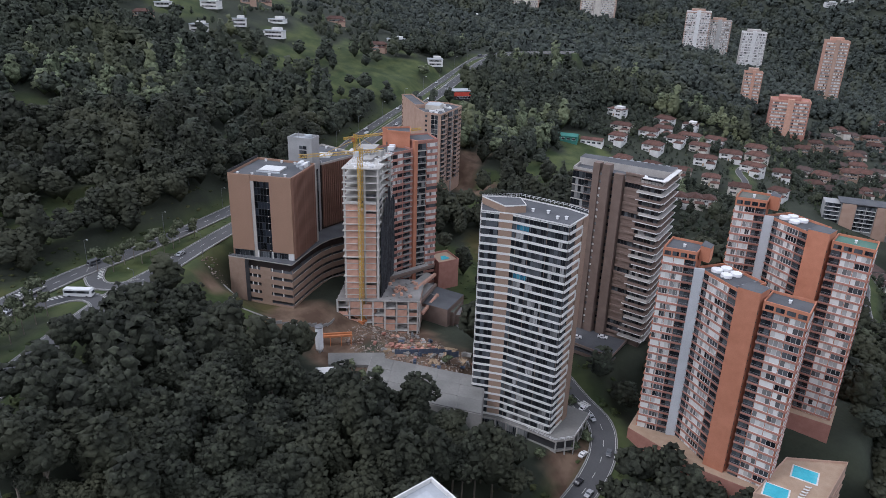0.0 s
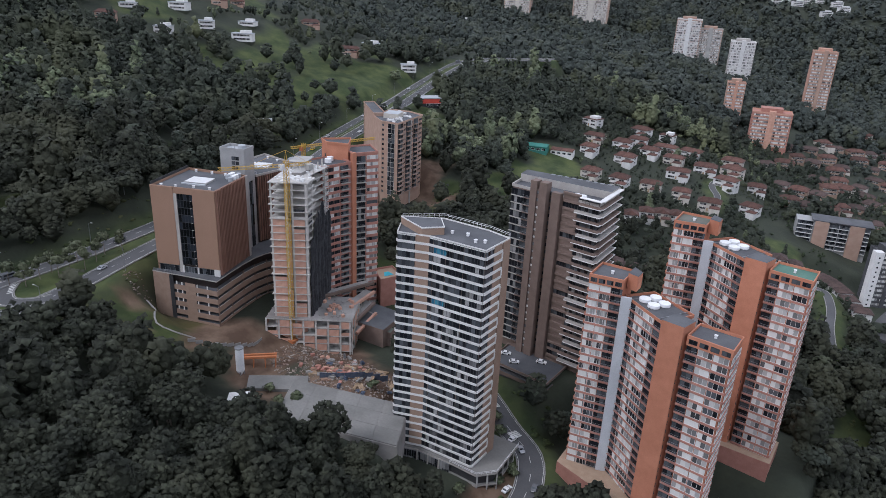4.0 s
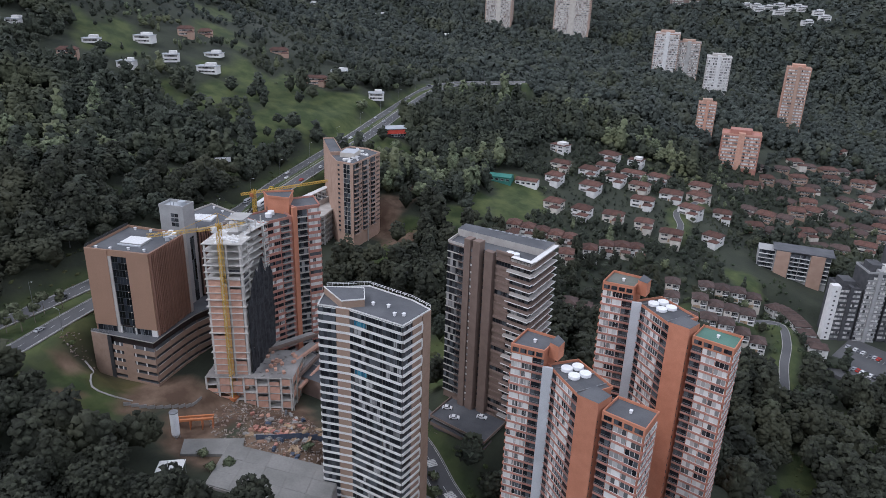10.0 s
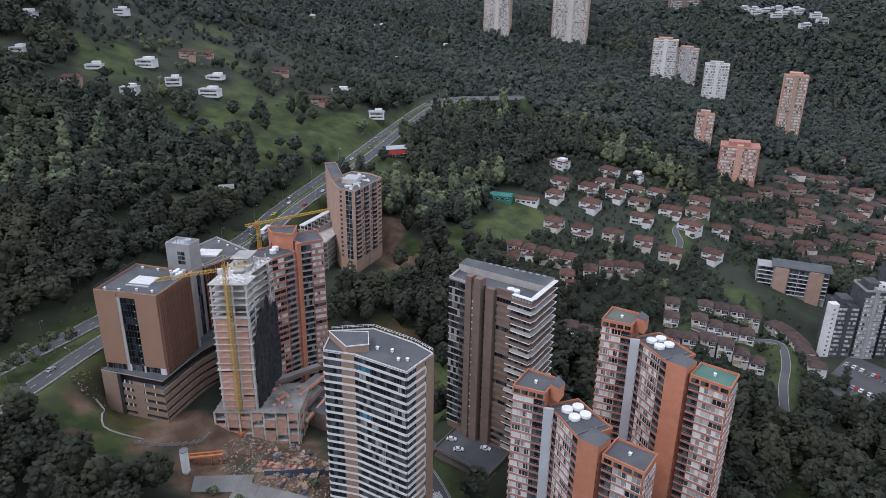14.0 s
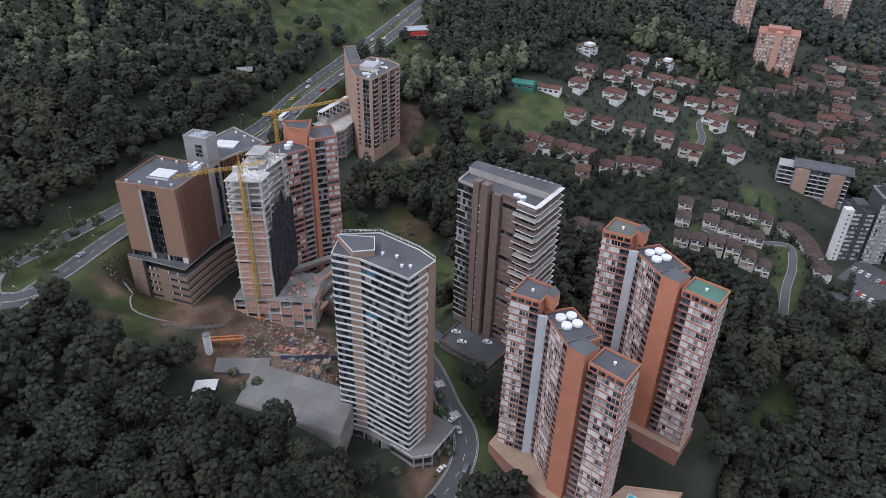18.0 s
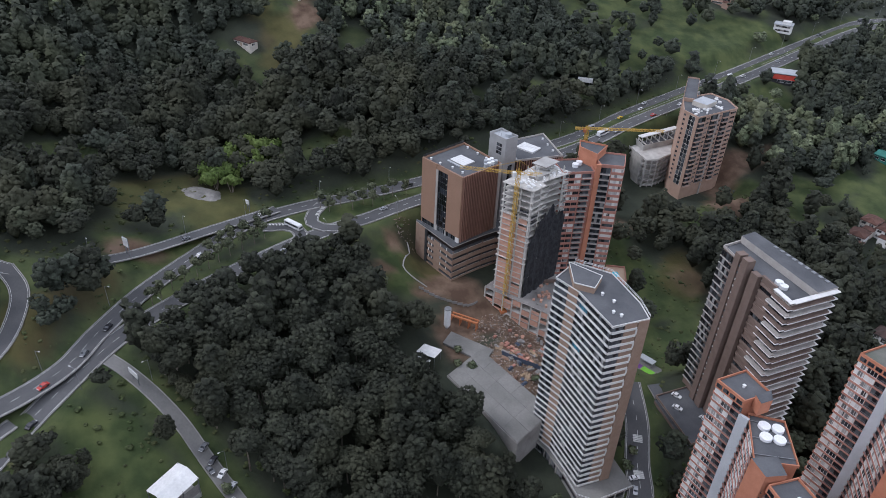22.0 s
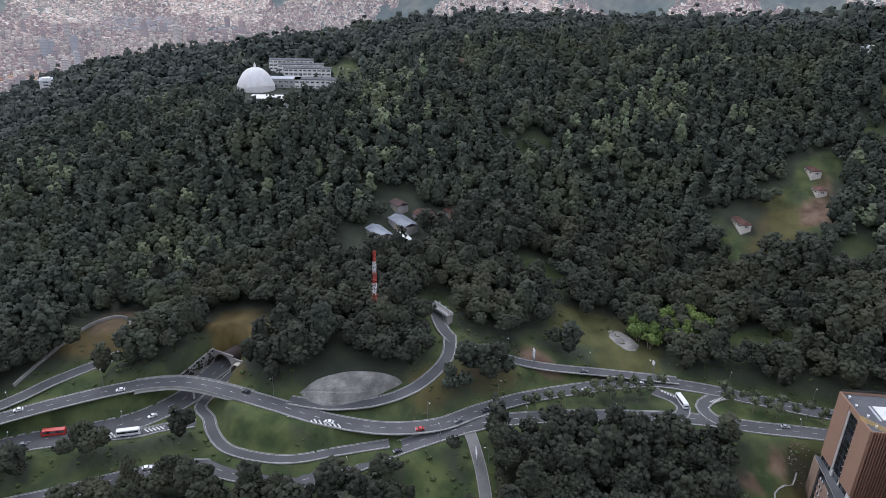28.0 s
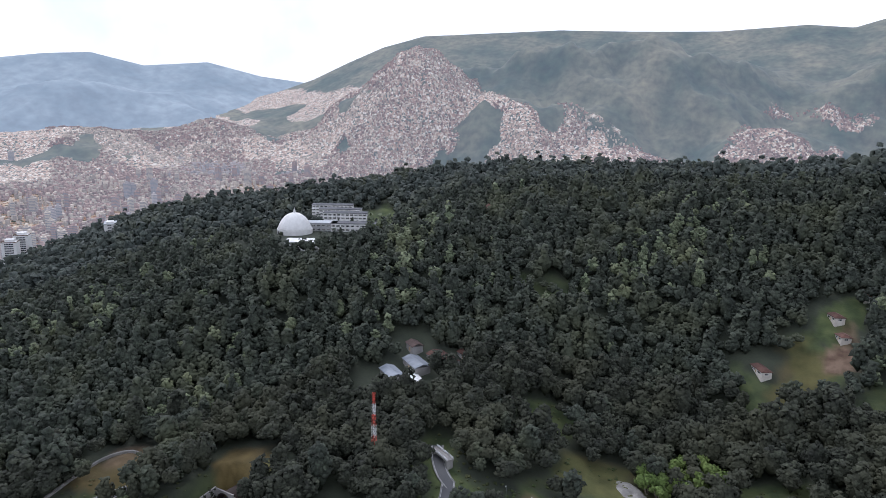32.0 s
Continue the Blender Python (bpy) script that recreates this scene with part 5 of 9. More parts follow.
for p, q in ((PL[3], PL[4]), (PL[4], PL[5])):
    length, turn = run(p, q)
    for i in range(max(2, int(length / 4))):
        hang("deck_column", slab(0.5, 0.2, 18, concrete, "deck_column"), pt, (*along(p, q, (i + 0.05) / max(2, int(length / 4))), -9), turn)
rail_line(pt, [PL[2], PL[3], PL[4], PL[5]], 9.2)

# ---- brown tower ----
BT = plan((-87.5, 222.5), (-56, 219.5), (-56.2, 237.5), (-89, 236))
at = (BT[0][0], BT[0][1], 15 * U)
bt = thing("apartment_tower", "dark brown brick apartment tower with grey balcony slabs wrapping its corner", "tower", at)
B_ = local(BT, at)
TOP = (76 - 15) * U
FH = 3.05
N = 23
Z0 = TOP - N * FH - 0.6
hang("tower_body", prism("tower_body", B_, -6, TOP - 3, brown_brick, dark_roof, top_slot=1, grow=-0.2), bt)
length, turn = run(B_[0], B_[1])
w1 = [along(B_[0], B_[1], f) for f in (0.0, 0.24, 0.30, 0.46, 0.54, 0.62)]
facade(bt, w1[0], w1[1], Z0, FH, N - 1, [(0.0, 0.62, any_of(mixed_pane, plain, mixed_pane)), (0.63, 1.0, bal(dark_glass, brown_brick, 1.0))], (grey_slab, 0.35, 0.5))
# two brick shafts with a strip of small windows between
for a, b, top_, out in ((0.27, 0.345, 2.2, 3.4), (0.375, 0.46, 2.2, 3.4), (0.50, 0.60, -1.0, 2.2)):
    x, y = along(B_[0], B_[1], a)
    hang("brick_shaft", slab((b - a) * length, out, TOP + top_ + 6, brown_brick, "brick_shaft"), bt, (x, y, -6), turn)
x, y = along(B_[0], B_[1], 0.345)
n_ = (math.sin(turn), -math.cos(turn))
for k in range(N):
    hang("stair_window", window(0.03 * length, 1.1, curtain_glass, frame_dark, 1), bt, (x + n_[0] * 2.9, y + n_[1] * 2.9, Z0 + k * FH + 1), turn)
hang("stair_wall", slab(0.03 * length, 2.8, TOP + 5, brown_brick, "stair_wall"), bt, (x, y, -6), turn)
x, y = along(B_[0], B_[1], 0.46)
for k in range(N):
    hang("side_window", window(0.04 * length, 1.4, dark_glass, frame_dark, 1), bt, (x + n_[0] * 0.4, y + n_[1] * 0.4, Z0 + k * FH + 0.9), turn)
# right wing: slabs that step in and out floor by floor
c0, c1, c2 = along(B_[0], B_[1], 0.61), B_[1], B_[2]
facade(bt, c0, c1, Z0, FH, N, [(0.0, 0.42, any_of(wall(brown_brick, 0.3), wall(brown_brick, 0.3), plain)), (0.43, 0.72, any_of(mixed_pane, plain)), (0.73, 1.0, plain)])
facade(bt, c1, c2, Z0, FH, N, [(0.0, 0.5, plain), (0.51, 1.0, any_of(plain, mixed_pane))])
side_l, side_t = run(c1, c2)
for k in range(N + 1):
    z = Z0 + k * FH - 0.25
    a = 0.38 if k % 4 < 2 else 0.5
    wlen, _ = run(c0, c1)
    x, y = along(c0, c1, a)
    hang("balcony_slab", slab((1 - a) * wlen + 1.5, 1.75, 0.3, white_paint, "balcony_slab"), bt, (x, y, z), turn)
    hang("balcony_slab", slab(side_l * 0.97, 1.95, 0.3, white_paint, "balcony_slab"), bt, (c1[0], c1[1], z), side_t)
    if k < N:
        x2, y2 = along(c0, c1, a)
        hang("balcony_front", slab((1 - a) * wlen + 1.2, 1.6, 0.55, brown_brick if k % 3 else grey_slab, "balcony_front"), bt, (x2, y2, z + 0.3), turn)
        hang("balcony_front", slab(side_l * 0.9, 1.7, 0.55, brown_brick if k % 3 else grey_slab, "balcony_front"), bt, (c1[0], c1[1], z + 0.3), side_t)
    x0, y0 = c0
    hang("spandrel", slab(a * wlen, 0.8, 0.9, brown_brick, "spandrel"), bt, (x0, y0, z), turn)
ROOF = [along(B_[0], B_[1], 0.1), along(B_[0], B_[1], 0.98), along(B_[3], B_[2], 0.98), along(B_[3], B_[2], 0.02)]
hang("roof_slab", prism("roof_slab", [along(B_[3], B_[0], 0.45), along(B_[2], B_[1], 0.45), B_[2], B_[3]], TOP - 3, TOP, grey_slab, dark_roof, top_slot=1), bt)
hang("roof_edge", parapet(B_, TOP - 3.1, 1.1, 0.4, grey_slab), bt)
for i in range(2):
    hang("water_tank", cylinder_mesh("water_tank", 1.5, 1.3, tank_white), bt, (*along(along(B_[0], B_[1], 0.7 + 0.09 * i), along(B_[3], B_[2], 0.7), 0.25), TOP - 3))
solar = []
for i in range(9):
    x, y = along(B_[3], B_[2], 0.3 + i * 0.075)
    solar.append((x - 0.8, x + 0.8, y - 1.8, y - 0.4, TOP + 0.05, TOP + 0.25))
hang("roof_panels", boxes_mesh("roof_panels", solar, rail_grey), bt)
# parking deck in front of the brown tower
DK = plan((-83, 207.5), (-60.5, 205), (-60, 219.5), (-83, 221))
dk = thing("parking_deck", "grey concrete parking deck at the brown tower's foot", "car park", (DK[0][0], DK[0][1], 6 * U))
DL = local(DK, DK[0])
hang("deck_body", prism("deck_body", DL, -4, 6 * U + 3.2, dark_roof, dark_roof, grow=-1.2), dk)
for z in (4.0, 8.4):
    hang("deck_edge", prism("deck_edge", DL, z, z + 1.6, brown_brick, dark_roof, top_slot=1), dk)
hang("deck_top", prism("deck_top", DL, 12.0, 12.5, old_concrete, dark_roof, top_slot=1), dk)
hang("deck_parapet", parapet(DL, 12.4, 0.9, 0.3, brown_brick), dk)
GB = plan((-91, 210.5), (-84.5, 209), (-83.5, 215), (-90, 216.5))
gt = thing("gatehouse", "low gatehouse with a flat dark roof beside the car park", "gatehouse", (GB[0][0], GB[0][1], 8 * U))
hang("gate_wall", prism("gate_wall", local(GB, GB[0]), -3, 6.0, grey_render, dark_roof, grow=-1), gt)
hang("gate_roof", prism("gate_roof", local(GB, GB[0]), 6.0, 6.6, grey_slab, dark_roof, top_slot=1), gt)


# ---- orange brick twin towers ----
def orange_tower(dx, dy, dz, foot, roof_right, label):
    """A cranked tower: left block, middle block with water tanks, brick shaft, right block."""
    s = lambda *pts: plan(*[(p[0] + dx, p[1] + dy) for p in pts])
    PA = s((-44.6, 186.6), (-35.8, 188.0), (-35.8, 196.6), (-44.9, 196.5))
    PB = s((-35.6, 190.6), (-22.6, 180.8), (-17.6, 190.0), (-30, 197.6))
    PC = s((-16.2, 179.6), (-5.4, 178.4), (-5.0, 187.0), (-15.4, 187.8))
    SH = s((-22.8, 179.6), (-17.2, 178.8), (-15.8, 184), (-21, 186))
    at = (PB[1][0], PB[1][1], foot * U)
    t = thing("apartment_tower", label, "tower", at, "twin orange brick towers")
    a_, b_, c_, d_ = (local(p, at) for p in (PA, PB, PC, SH))
    fh = 2.92
    za, zb, zc = ((v + dz - foot) * U for v in (66.0, 61.0, 60.3))
    n = int((za - 2) / fh)
    brick, band = orange_brick, red_brick
    ww = win(curtain_glass, white_paint)
    dk_ = bal(dark_glass, band, 0.8)
    for poly, top, roof in ((a_, za, dark_roof if roof_right is dark_roof else moss_roof), (b_, zb, dark_roof), (c_, zc, roof_right)):
        hang("tower_body", prism("tower_body", poly, -8, top - 0.8, brick, roof, top_slot=1, grow=-0.25), t)
        hang("roof_edge", parapet(poly, top - 1.0, 1.0, 0.3, brick), t)
    spandrel = (band, 0.78, 0.22)
    na, nb, nc = int((za - 3.2) / fh), int((zb - 1.0) / fh), int((zc - 3.2) / fh)
    oa, ob_, oc = za - 3.2 - na * fh, zb - 1.0 - nb * fh, zc - 3.2 - nc * fh
    facade(t, a_[0], a_[1], oa, fh, na, [(0.03, 0.33, ww), (0.35, 0.66, any_of(ww, ww, win(dark_glass, white_paint))), (0.68, 1.0, dk_)], spandrel)
    facade(t, b_[0], b_[1], ob_, fh, nb, [(0.17, 0.3, dk_), (0.31, 0.52, ww), (0.53, 0.78, any_of(ww, ww, win(dark_glass, white_paint))), (0.8, 0.99, dk_)], spandrel)
    facade(t, c_[0], c_[1], oc, fh, nc, [(0.02, 0.26, dk_), (0.28, 0.6, ww), (0.62, 0.95, any_of(ww, ww, win(dark_glass, white_paint)))], spandrel)
    facade(t, c_[1], c_[2], oc, fh, nc, [(0.05, 0.45, ww), (0.52, 0.95, ww)], spandrel)
    facade(t, a_[3], a_[0], oa, fh, na, [(0.25, 0.5, win(dark_glass, white_paint)), (0.6, 0.85, ww)], (brick, 0.95, 0.2))
    for p, q, z in ((a_[0], a_[1], za), (c_[0], c_[1], zc)):
        length, turn = run(p, q)
        hang("top_wall", slab(length, 0.32, 3.2, brick, "top_wall"), t, (p[0], p[1], z - 3.2), turn)
        for f in (0.05, 0.29, 0.53, 0.77):
            x, y = along(p, q, f)
            x, y = x + math.sin(turn) * 0.3, y - math.cos(turn) * 0.3
            hang("window", window(0.19 * length, 1.5, dark_glass, frame_dark, 2), t, (x, y, z - 2.5), turn)
    length, turn = run(b_[0], b_[1])
    pil = along(a_[0], a_[1], 0.985), along(b_[0], b_[1], 0.17)
    hang("white_pilaster", slab(run(*pil)[0], 0.9, zb + 8.5, surface_store("pilaster"), "white_pilaster"), t, (*pil[0], -8), run(*pil)[1])
    hang("brick_shaft", prism("brick_shaft", d_, -8, zb + 1.4, brick, dark_roof, top_slot=1), t)
    l2, t2 = run(d_[1], c_[0])
    for k in range(nc):
        hang("stair_window", window(0.9, 1.3, dark_glass, frame_dark, 1), t, (d_[1][0] + 0.15, d_[1][1] + 0.4, oc + k * fh + 1), t2 + 0.9)
    hang("lift_house", prism("lift_house", [along(a_[1], a_[2], 0.35), (a_[1][0] + 3.6, a_[1][1] + 2.6), (a_[1][0] + 3.6, a_[1][1] + 7.2), along(a_[1], a_[2], 0.95)], za - 4, za + 1.2, brick, dark_roof, top_slot=1), t)
    mid = along(b_[0], b_[2], 0.5)
    l1, tb = run(b_[0], b_[1])
    ux, uy = math.cos(tb), math.sin(tb)
    for i in (-1.15, 1.15):
        for j in (-1.25, 1.25):
            x, y = mid[0] - ux * 2.2 + ux * 2.0 * i - uy * 1.6 * j, mid[1] - uy * 2.2 + uy * 2.0 * i + ux * 1.6 * j
            hang("water_tank", cylinder_mesh("water_tank", 1.9, 0.95, tank_white, 28, 1.84), t, (x, y, zb - 0.6))
    pipes = []
    for f in (0.15, 0.5, 0.85):
        p, q = along(b_[0], b_[1], f), along(b_[3], b_[2], f)
        pipes.append(((p[0], p[1], zb - 0.4), (q[0], q[1], zb - 0.4)))
    hang("roof_pipes", bars_mesh("roof_pipes", pipes, 0.22, rail_grey), t)
    roof_vent(t, (c_[0][0] + c_[2][0]) / 2, (c_[0][1] + c_[2][1]) / 2, zc - 0.8)
    roof_vent(t, (a_[0][0] + a_[2][0]) / 2, (a_[0][1] + a_[2][1]) / 2, za - 0.8)
    hang("podium_wall", prism("podium_wall", [(a_[0][0] - 2, a_[0][1] - 3), (b_[1][0] - 1, b_[1][1] - 5), (c_[1][0] + 1, c_[1][1] - 3), (c_[2][0] + 1, c_[2][1] + 2), (a_[3][0] - 2, a_[3][1] + 1)], -30, 3.2, red_brick, tile_deck, top_slot=1), t)
    return t


def surface_store(name):
    if name not in STORE:
        STORE[name] = surface("pale_render", (0.46, 0.48, 0.50), (0.54, 0.56, 0.58), 0.15, 0.8, 0.1, 3)
    return STORE[name]


orange_tower(0, 0, 0, 4, dark_roof, "cranked orange brick apartment tower with white-framed windows and roof tanks")
orange_tower(10.6, 35.8, 7.8, 10, green_roof, "cranked orange brick apartment tower with a green flat roof")
# terrace with pools
TR = plan((-8, 171), (7.5, 173), (12, 200), (-3, 192))
tr = thing("pool_terrace", "brick pool terrace with pale stone paving beside the orange tower", "terrace", (TR[0][0], TR[0][1], 0))
TL = local(TR, TR[0])
hang("terrace_wall", prism("terrace_wall", TL, -34, 11.2, sand_brick, tile_deck, top_slot=1), tr)
hang("terrace_parapet", parapet(TL, 11.0, 1.0, 0.3, sand_brick), tr)
for k in range(5):
    hang("terrace_band", slab(run(TL[1], TL[2])[0], 0.3, 1.0, sand_brick), tr, (*TL[1], -11 + k * 4.2), run(TL[1], TL[2])[1])
for (x0, y0, x1, y1) in ((2.5, 2.0, 9.5, 8.5), (9.0, 17.0, 16.5, 23.5)):
    hang("pool_rim", boxes_mesh("pool_rim", [(x0 - 0.5, x1 + 0.5, y0 - 0.5, y1 + 0.5, 11.2, 11.32)], white_paint), tr)
    hang("pool_water", boxes_mesh("pool_water", [(x0, x1, y0, y1, 11.2, 11.38)], pool_water), tr)
for i in range(7):
    lo = thing("sun_lounger", "white sun lounger on the pool terrace", "lounger", (TR[0][0] + 11.5 + 0.35 * i, TR[0][1] + 3 + i * 1.7, 11.2), "loungers by the pool")
    hang("seat", boxes_mesh("seat", [(0, 1.3, 0, 0.7, 0.3, 0.4)], white_paint), lo)
    hang("backrest", mesh_of("backrest", [(1.3, 0, 0.35), (1.9, 0, 0.8), (1.9, 0.7, 0.8), (1.3, 0.7, 0.35), (1.3, 0, 0.27), (1.95, 0, 0.74), (1.95, 0.7, 0.74), (1.3, 0.7, 0.27)], CUBE_F, white_paint), lo)
    hang("leg_frame", boxes_mesh("leg_frame", [(0.1, 0.16, 0, 0.7, 0, 0.3), (1.2, 1.26, 0, 0.7, 0, 0.3)], rail_grey), lo)
# ---- commercial block with finned sides ----
MB = [(-226.6, 190.5), (-200.8, 200.8), (-209.3, 224.6), (-236.6, 216.6)]
at = (MB[1][0], MB[1][1], 24.4)
mall = thing("office_block", "tan panelled office block with a dark glass slot and rust-red fins", "office building", at)
M_ = local(MB, at)
ZB, ZT = 47.6 - at[2], 84.2 - at[2]
# body painted near-black so that the gaps between the fins look shaded
hang("block_body", prism("block_body", M_, ZB, ZT - 0.9, recess_shade, dark_roof, top_slot=1, grow=-0.6), mall)
hang("roof_edge", parapet(M_, ZT - 1.0, 1.0, 0.45, tan_panel), mall)
length, turn = run(M_[0], M_[1])
LOBBY = 3.0
for a, b in ((0.0, 0.355), (0.655, 1.0)):
    x, y = along(M_[0], M_[1], a)
    hang("front_panel", slab((b - a) * length, 0.6, ZT - ZB - LOBBY, tan_panel, "front_panel"), mall, (x, y, ZB + LOBBY), turn)
x, y = along(M_[0], M_[1], 0.355)
hang("front_panel", slab(0.3 * length, 0.3, 2.6, tan_panel, "front_panel"), mall, (x, y, ZT - 2.6), turn)
hang("concrete_fin", slab(0.05 * length, 0.45, ZT - ZB - 2.6, grey_slab, "concrete_fin"), mall, (x, y, ZB), turn, "grey concrete fin beside the glass slot")
x, y = along(M_[0], M_[1], 0.405)
for k in range(10):
    hang("window", window(0.245 * length, 3.05, slot_glass, frame_dark, 5), mall, (x, y, ZB + LOBBY + 0.6 + k * 3.08), turn)
    xe, ye = along(M_[0], M_[1], 0.645)
    hang("slot_lamp", slab(0.35, 0.5, 0.14, cream_render, "slot_lamp"), mall, (xe - 0.9, ye - 0.35, ZB + LOBBY + 0.5 + k * 3.08), turn)
for a, b in ((0.02, 0.34), (0.44, 0.62), (0.66, 0.9)):
    x, y = along(M_[0], M_[1], a)
    hang("lobby_window", window((b - a) * length, LOBBY - 0.3, dark_glass, rail_grey, 4), mall, (x, y, ZB), turn)
for a, w_ in ((0.405, 0.5), (0.64, 0.5), (0.91, 2.4)):
    x, y = along(M_[0], M_[1], a)
    hang("lobby_pier", slab(w_, 0.5, LOBBY, white_paint, "lobby_pier"), mall, (x, y, ZB), turn)
length, turn = run(M_[1], M_[2])
n = 21
fin_me = slab(0.4, 0.8, ZT - ZB - 0.6, rust_fin, "fin")
for i in range(n):
    x, y = along(M_[1], M_[2], (i + 0.1) / n * 0.93)
    hang("fin", fin_me, mall, (x, y, ZB + 0.6), turn)
x, y = along(M_[1], M_[2], 0.93)
hang("corner_strip", slab(0.07 * length, 0.5, ZT - ZB, grey_slab, "corner_strip"), mall, (x, y, ZB), turn)
length, turn = run(M_[3], M_[0])
hang("side_panel", slab(length, 0.3, ZT - ZB, tan_panel, "side_panel"), mall, (*M_[3], ZB), turn)
pins = []
for i in range(34):
    x, y = along(M_[3], M_[0], (i + 0.5) / 34)
    pins.append((x - 0.18, x + 0.18, y - 0.18, y + 0.18, ZT - 0.1, ZT + 1.1))
hang("louvre_rail", boxes_mesh("louvre_rail", pins, frame_dark), mall)
# skylight, tanks and plant on the roof
mid = along(M_[0], M_[2], 0.5)
_, tf = run(M_[0], M_[1])
hang("skylight_kerb", boxes_mesh("skylight_kerb", [(-4.9, 4.9, -3.9, 3.9, 0, 0.7)], grey_render), mall, (*mid, ZT - 0.9), tf)
if "sky" not in STORE:
    STORE["sky"] = boxes_mesh("skylight_pane", [(0, 1.5, 0, 1.5, 0, 0.12)], canvas)
for i in range(6):
    for j in range(5):
        u, w_ = i * 1.58 - 4.72, j * 1.55 - 3.85
        hang("skylight_pane", STORE["sky"], mall, (mid[0] + u * math.cos(tf) - w_ * math.sin(tf), mid[1] + u * math.sin(tf) + w_ * math.cos(tf), ZT - 0.2), tf)
hang("skylight_ledge", boxes_mesh("skylight_ledge", [(-5.2, 5.2, -5.3, -4.5, 0, 0.5)], pale_roof), mall, (*mid, ZT - 0.9), tf)
for i in range(7):
    x, y = along(along(M_[2], M_[1], 0.04 + 0.1 * (i % 4)), along(M_[3], M_[0], 0.1), 0.1 + 0.1 * (i // 4))
    hang("roof_tank", cylinder_mesh("roof_tank", 1.0, 1.7, tank_white if i % 3 else pale_roof, 16), mall, (x, y, ZT - 0.9))
for f in (0.12, 0.35, 0.6, 0.85):
    roof_vent(mall, *along(along(M_[0], M_[1], f), along(M_[3], M_[2], f), 0.08 if f < 0.5 else 0.14), ZT - 0.9)
for f in (0.2, 0.5, 0.75):
    roof_vent(mall, *along(along(M_[3], M_[2], f), M_[0], 0.08), ZT - 0.9)
# grey stair block and rear wing
GR = local([(-226.3, 225.6), (-215.2, 229.2), (-217.8, 237.0), (-228.9, 233.4)], at)
ZG = 92.3 - at[2]
hang("stair_block", prism("stair_block", GR, ZB, ZG, grey_render, pale_roof, top_slot=1), mall)
hang("stair_block_edge", parapet(GR, ZG - 0.1, 1.3, 0.35, grey_render), mall)
length, turn = run(GR[0], GR[1])
for i in range(2):
    for k in range(3):
        x, y = along(GR[0], GR[1], 0.48 + 0.16 * i)
        hang("window", window(0.14 * length, 1.6, dark_glass, frame_dark, 2), mall, (x, y, ZG - 4.0 - k * 2.1), turn)
length, turn = run(GR[1], GR[2])
hang("stair_glass", slab(0.34 * length, 0.12, ZG - ZB - 14, dark_glass, "stair_glass"), mall, (*along(GR[1], GR[2], 0.36), ZB), turn)
hang("roof_tank", cylinder_mesh("roof_tank", 1.7, 1.6, pale_roof, 18), mall, (*along(GR[0], GR[2], 0.66), ZG))
hang("roof_mast", bars_mesh("roof_mast", [((GR[0][0] + 4, GR[0][1] + 3, ZG), (GR[0][0] + 4, GR[0][1] + 3, ZG + 3.4)), ((GR[0][0] + 5.5, GR[0][1] + 3.5, ZG), (GR[0][0] + 5.5, GR[0][1] + 3.5, ZG + 2.2))], 0.14, rail_grey), mall)
WG = local([(-217.4, 237.5), (-215.8, 263.2), (-243.4, 267.0), (-239.5, 240.0), (-229.5, 234.5)], at)
ZW = 80.3 - at[2]
hang("wing_body", prism("wing_body", WG, ZB - 6, ZW - 0.8, recess_shade, dark_roof, top_slot=1, grow=-0.4), mall)
hang("wing_edge", parapet(WG, ZW - 1.0, 1.0, 0.45, grey_slab), mall)
for p, q in ((WG[0], WG[1]), (WG[1], WG[2])):
    length, turn = run(p, q)
    m_ = int(length / 1.25)
    wing_fin = slab(0.42, 0.7, ZW - ZB - 2, rust_fin, "fin")
    for i in range(m_):
        hang("fin", wing_fin, mall, (*along(p, q, (i + 0.2) / m_), ZB + 1), turn)
hang("wing_skylight", boxes_mesh("wing_skylight", [(-5.2, 5.2, -4, 4, 0, 0.7)] + [(-5.2 + 1.74 * i, -5.08 + 1.74 * i, -4, 4, 0.7, 0.86) for i in range(7)], canvas), mall, (-229.5 - at[0], 250.5 - at[1], ZW - 0.8), tf + 0.12)
rail_line(mall, [WG[0], along(WG[0], WG[4], 0.9)], ZW)
for f in (0.2, 0.5, 0.8):
    roof_vent(mall, *along(along(WG[2], WG[1], f), WG[4], 0.1), ZW - 0.8)
# parking storeys under the block, curving away along the drive
PKL = local([(-227.8, 188.2), (-198.6, 196.6), (-201.6, 206), (-204.2, 215), (-205.9, 223), (-206.0, 230), (-204.2, 237), (-200.5, 243), (-196, 248), (-222, 262)], at)
park = thing("parking_podium", "five-storey brown brick parking podium with open decks", "car park", at)
LV, hv, BH = 5, 3.75, 2.35
Z1 = 25.6 - at[2]
# near-black solid body stands in for shade inside the open decks
hang("podium_body", prism("podium_body", PKL, -9, ZB - 0.6, recess_shade, dark_roof, grow=-2.4), park)
front_l, front_t = run(PKL[0], PKL[1])
pillar_me = {k: slab(0.5, 0.1, hv - BH, m, "deck_pillar") for k, m in (("pale", white_paint), ("dark", brown_brick))}
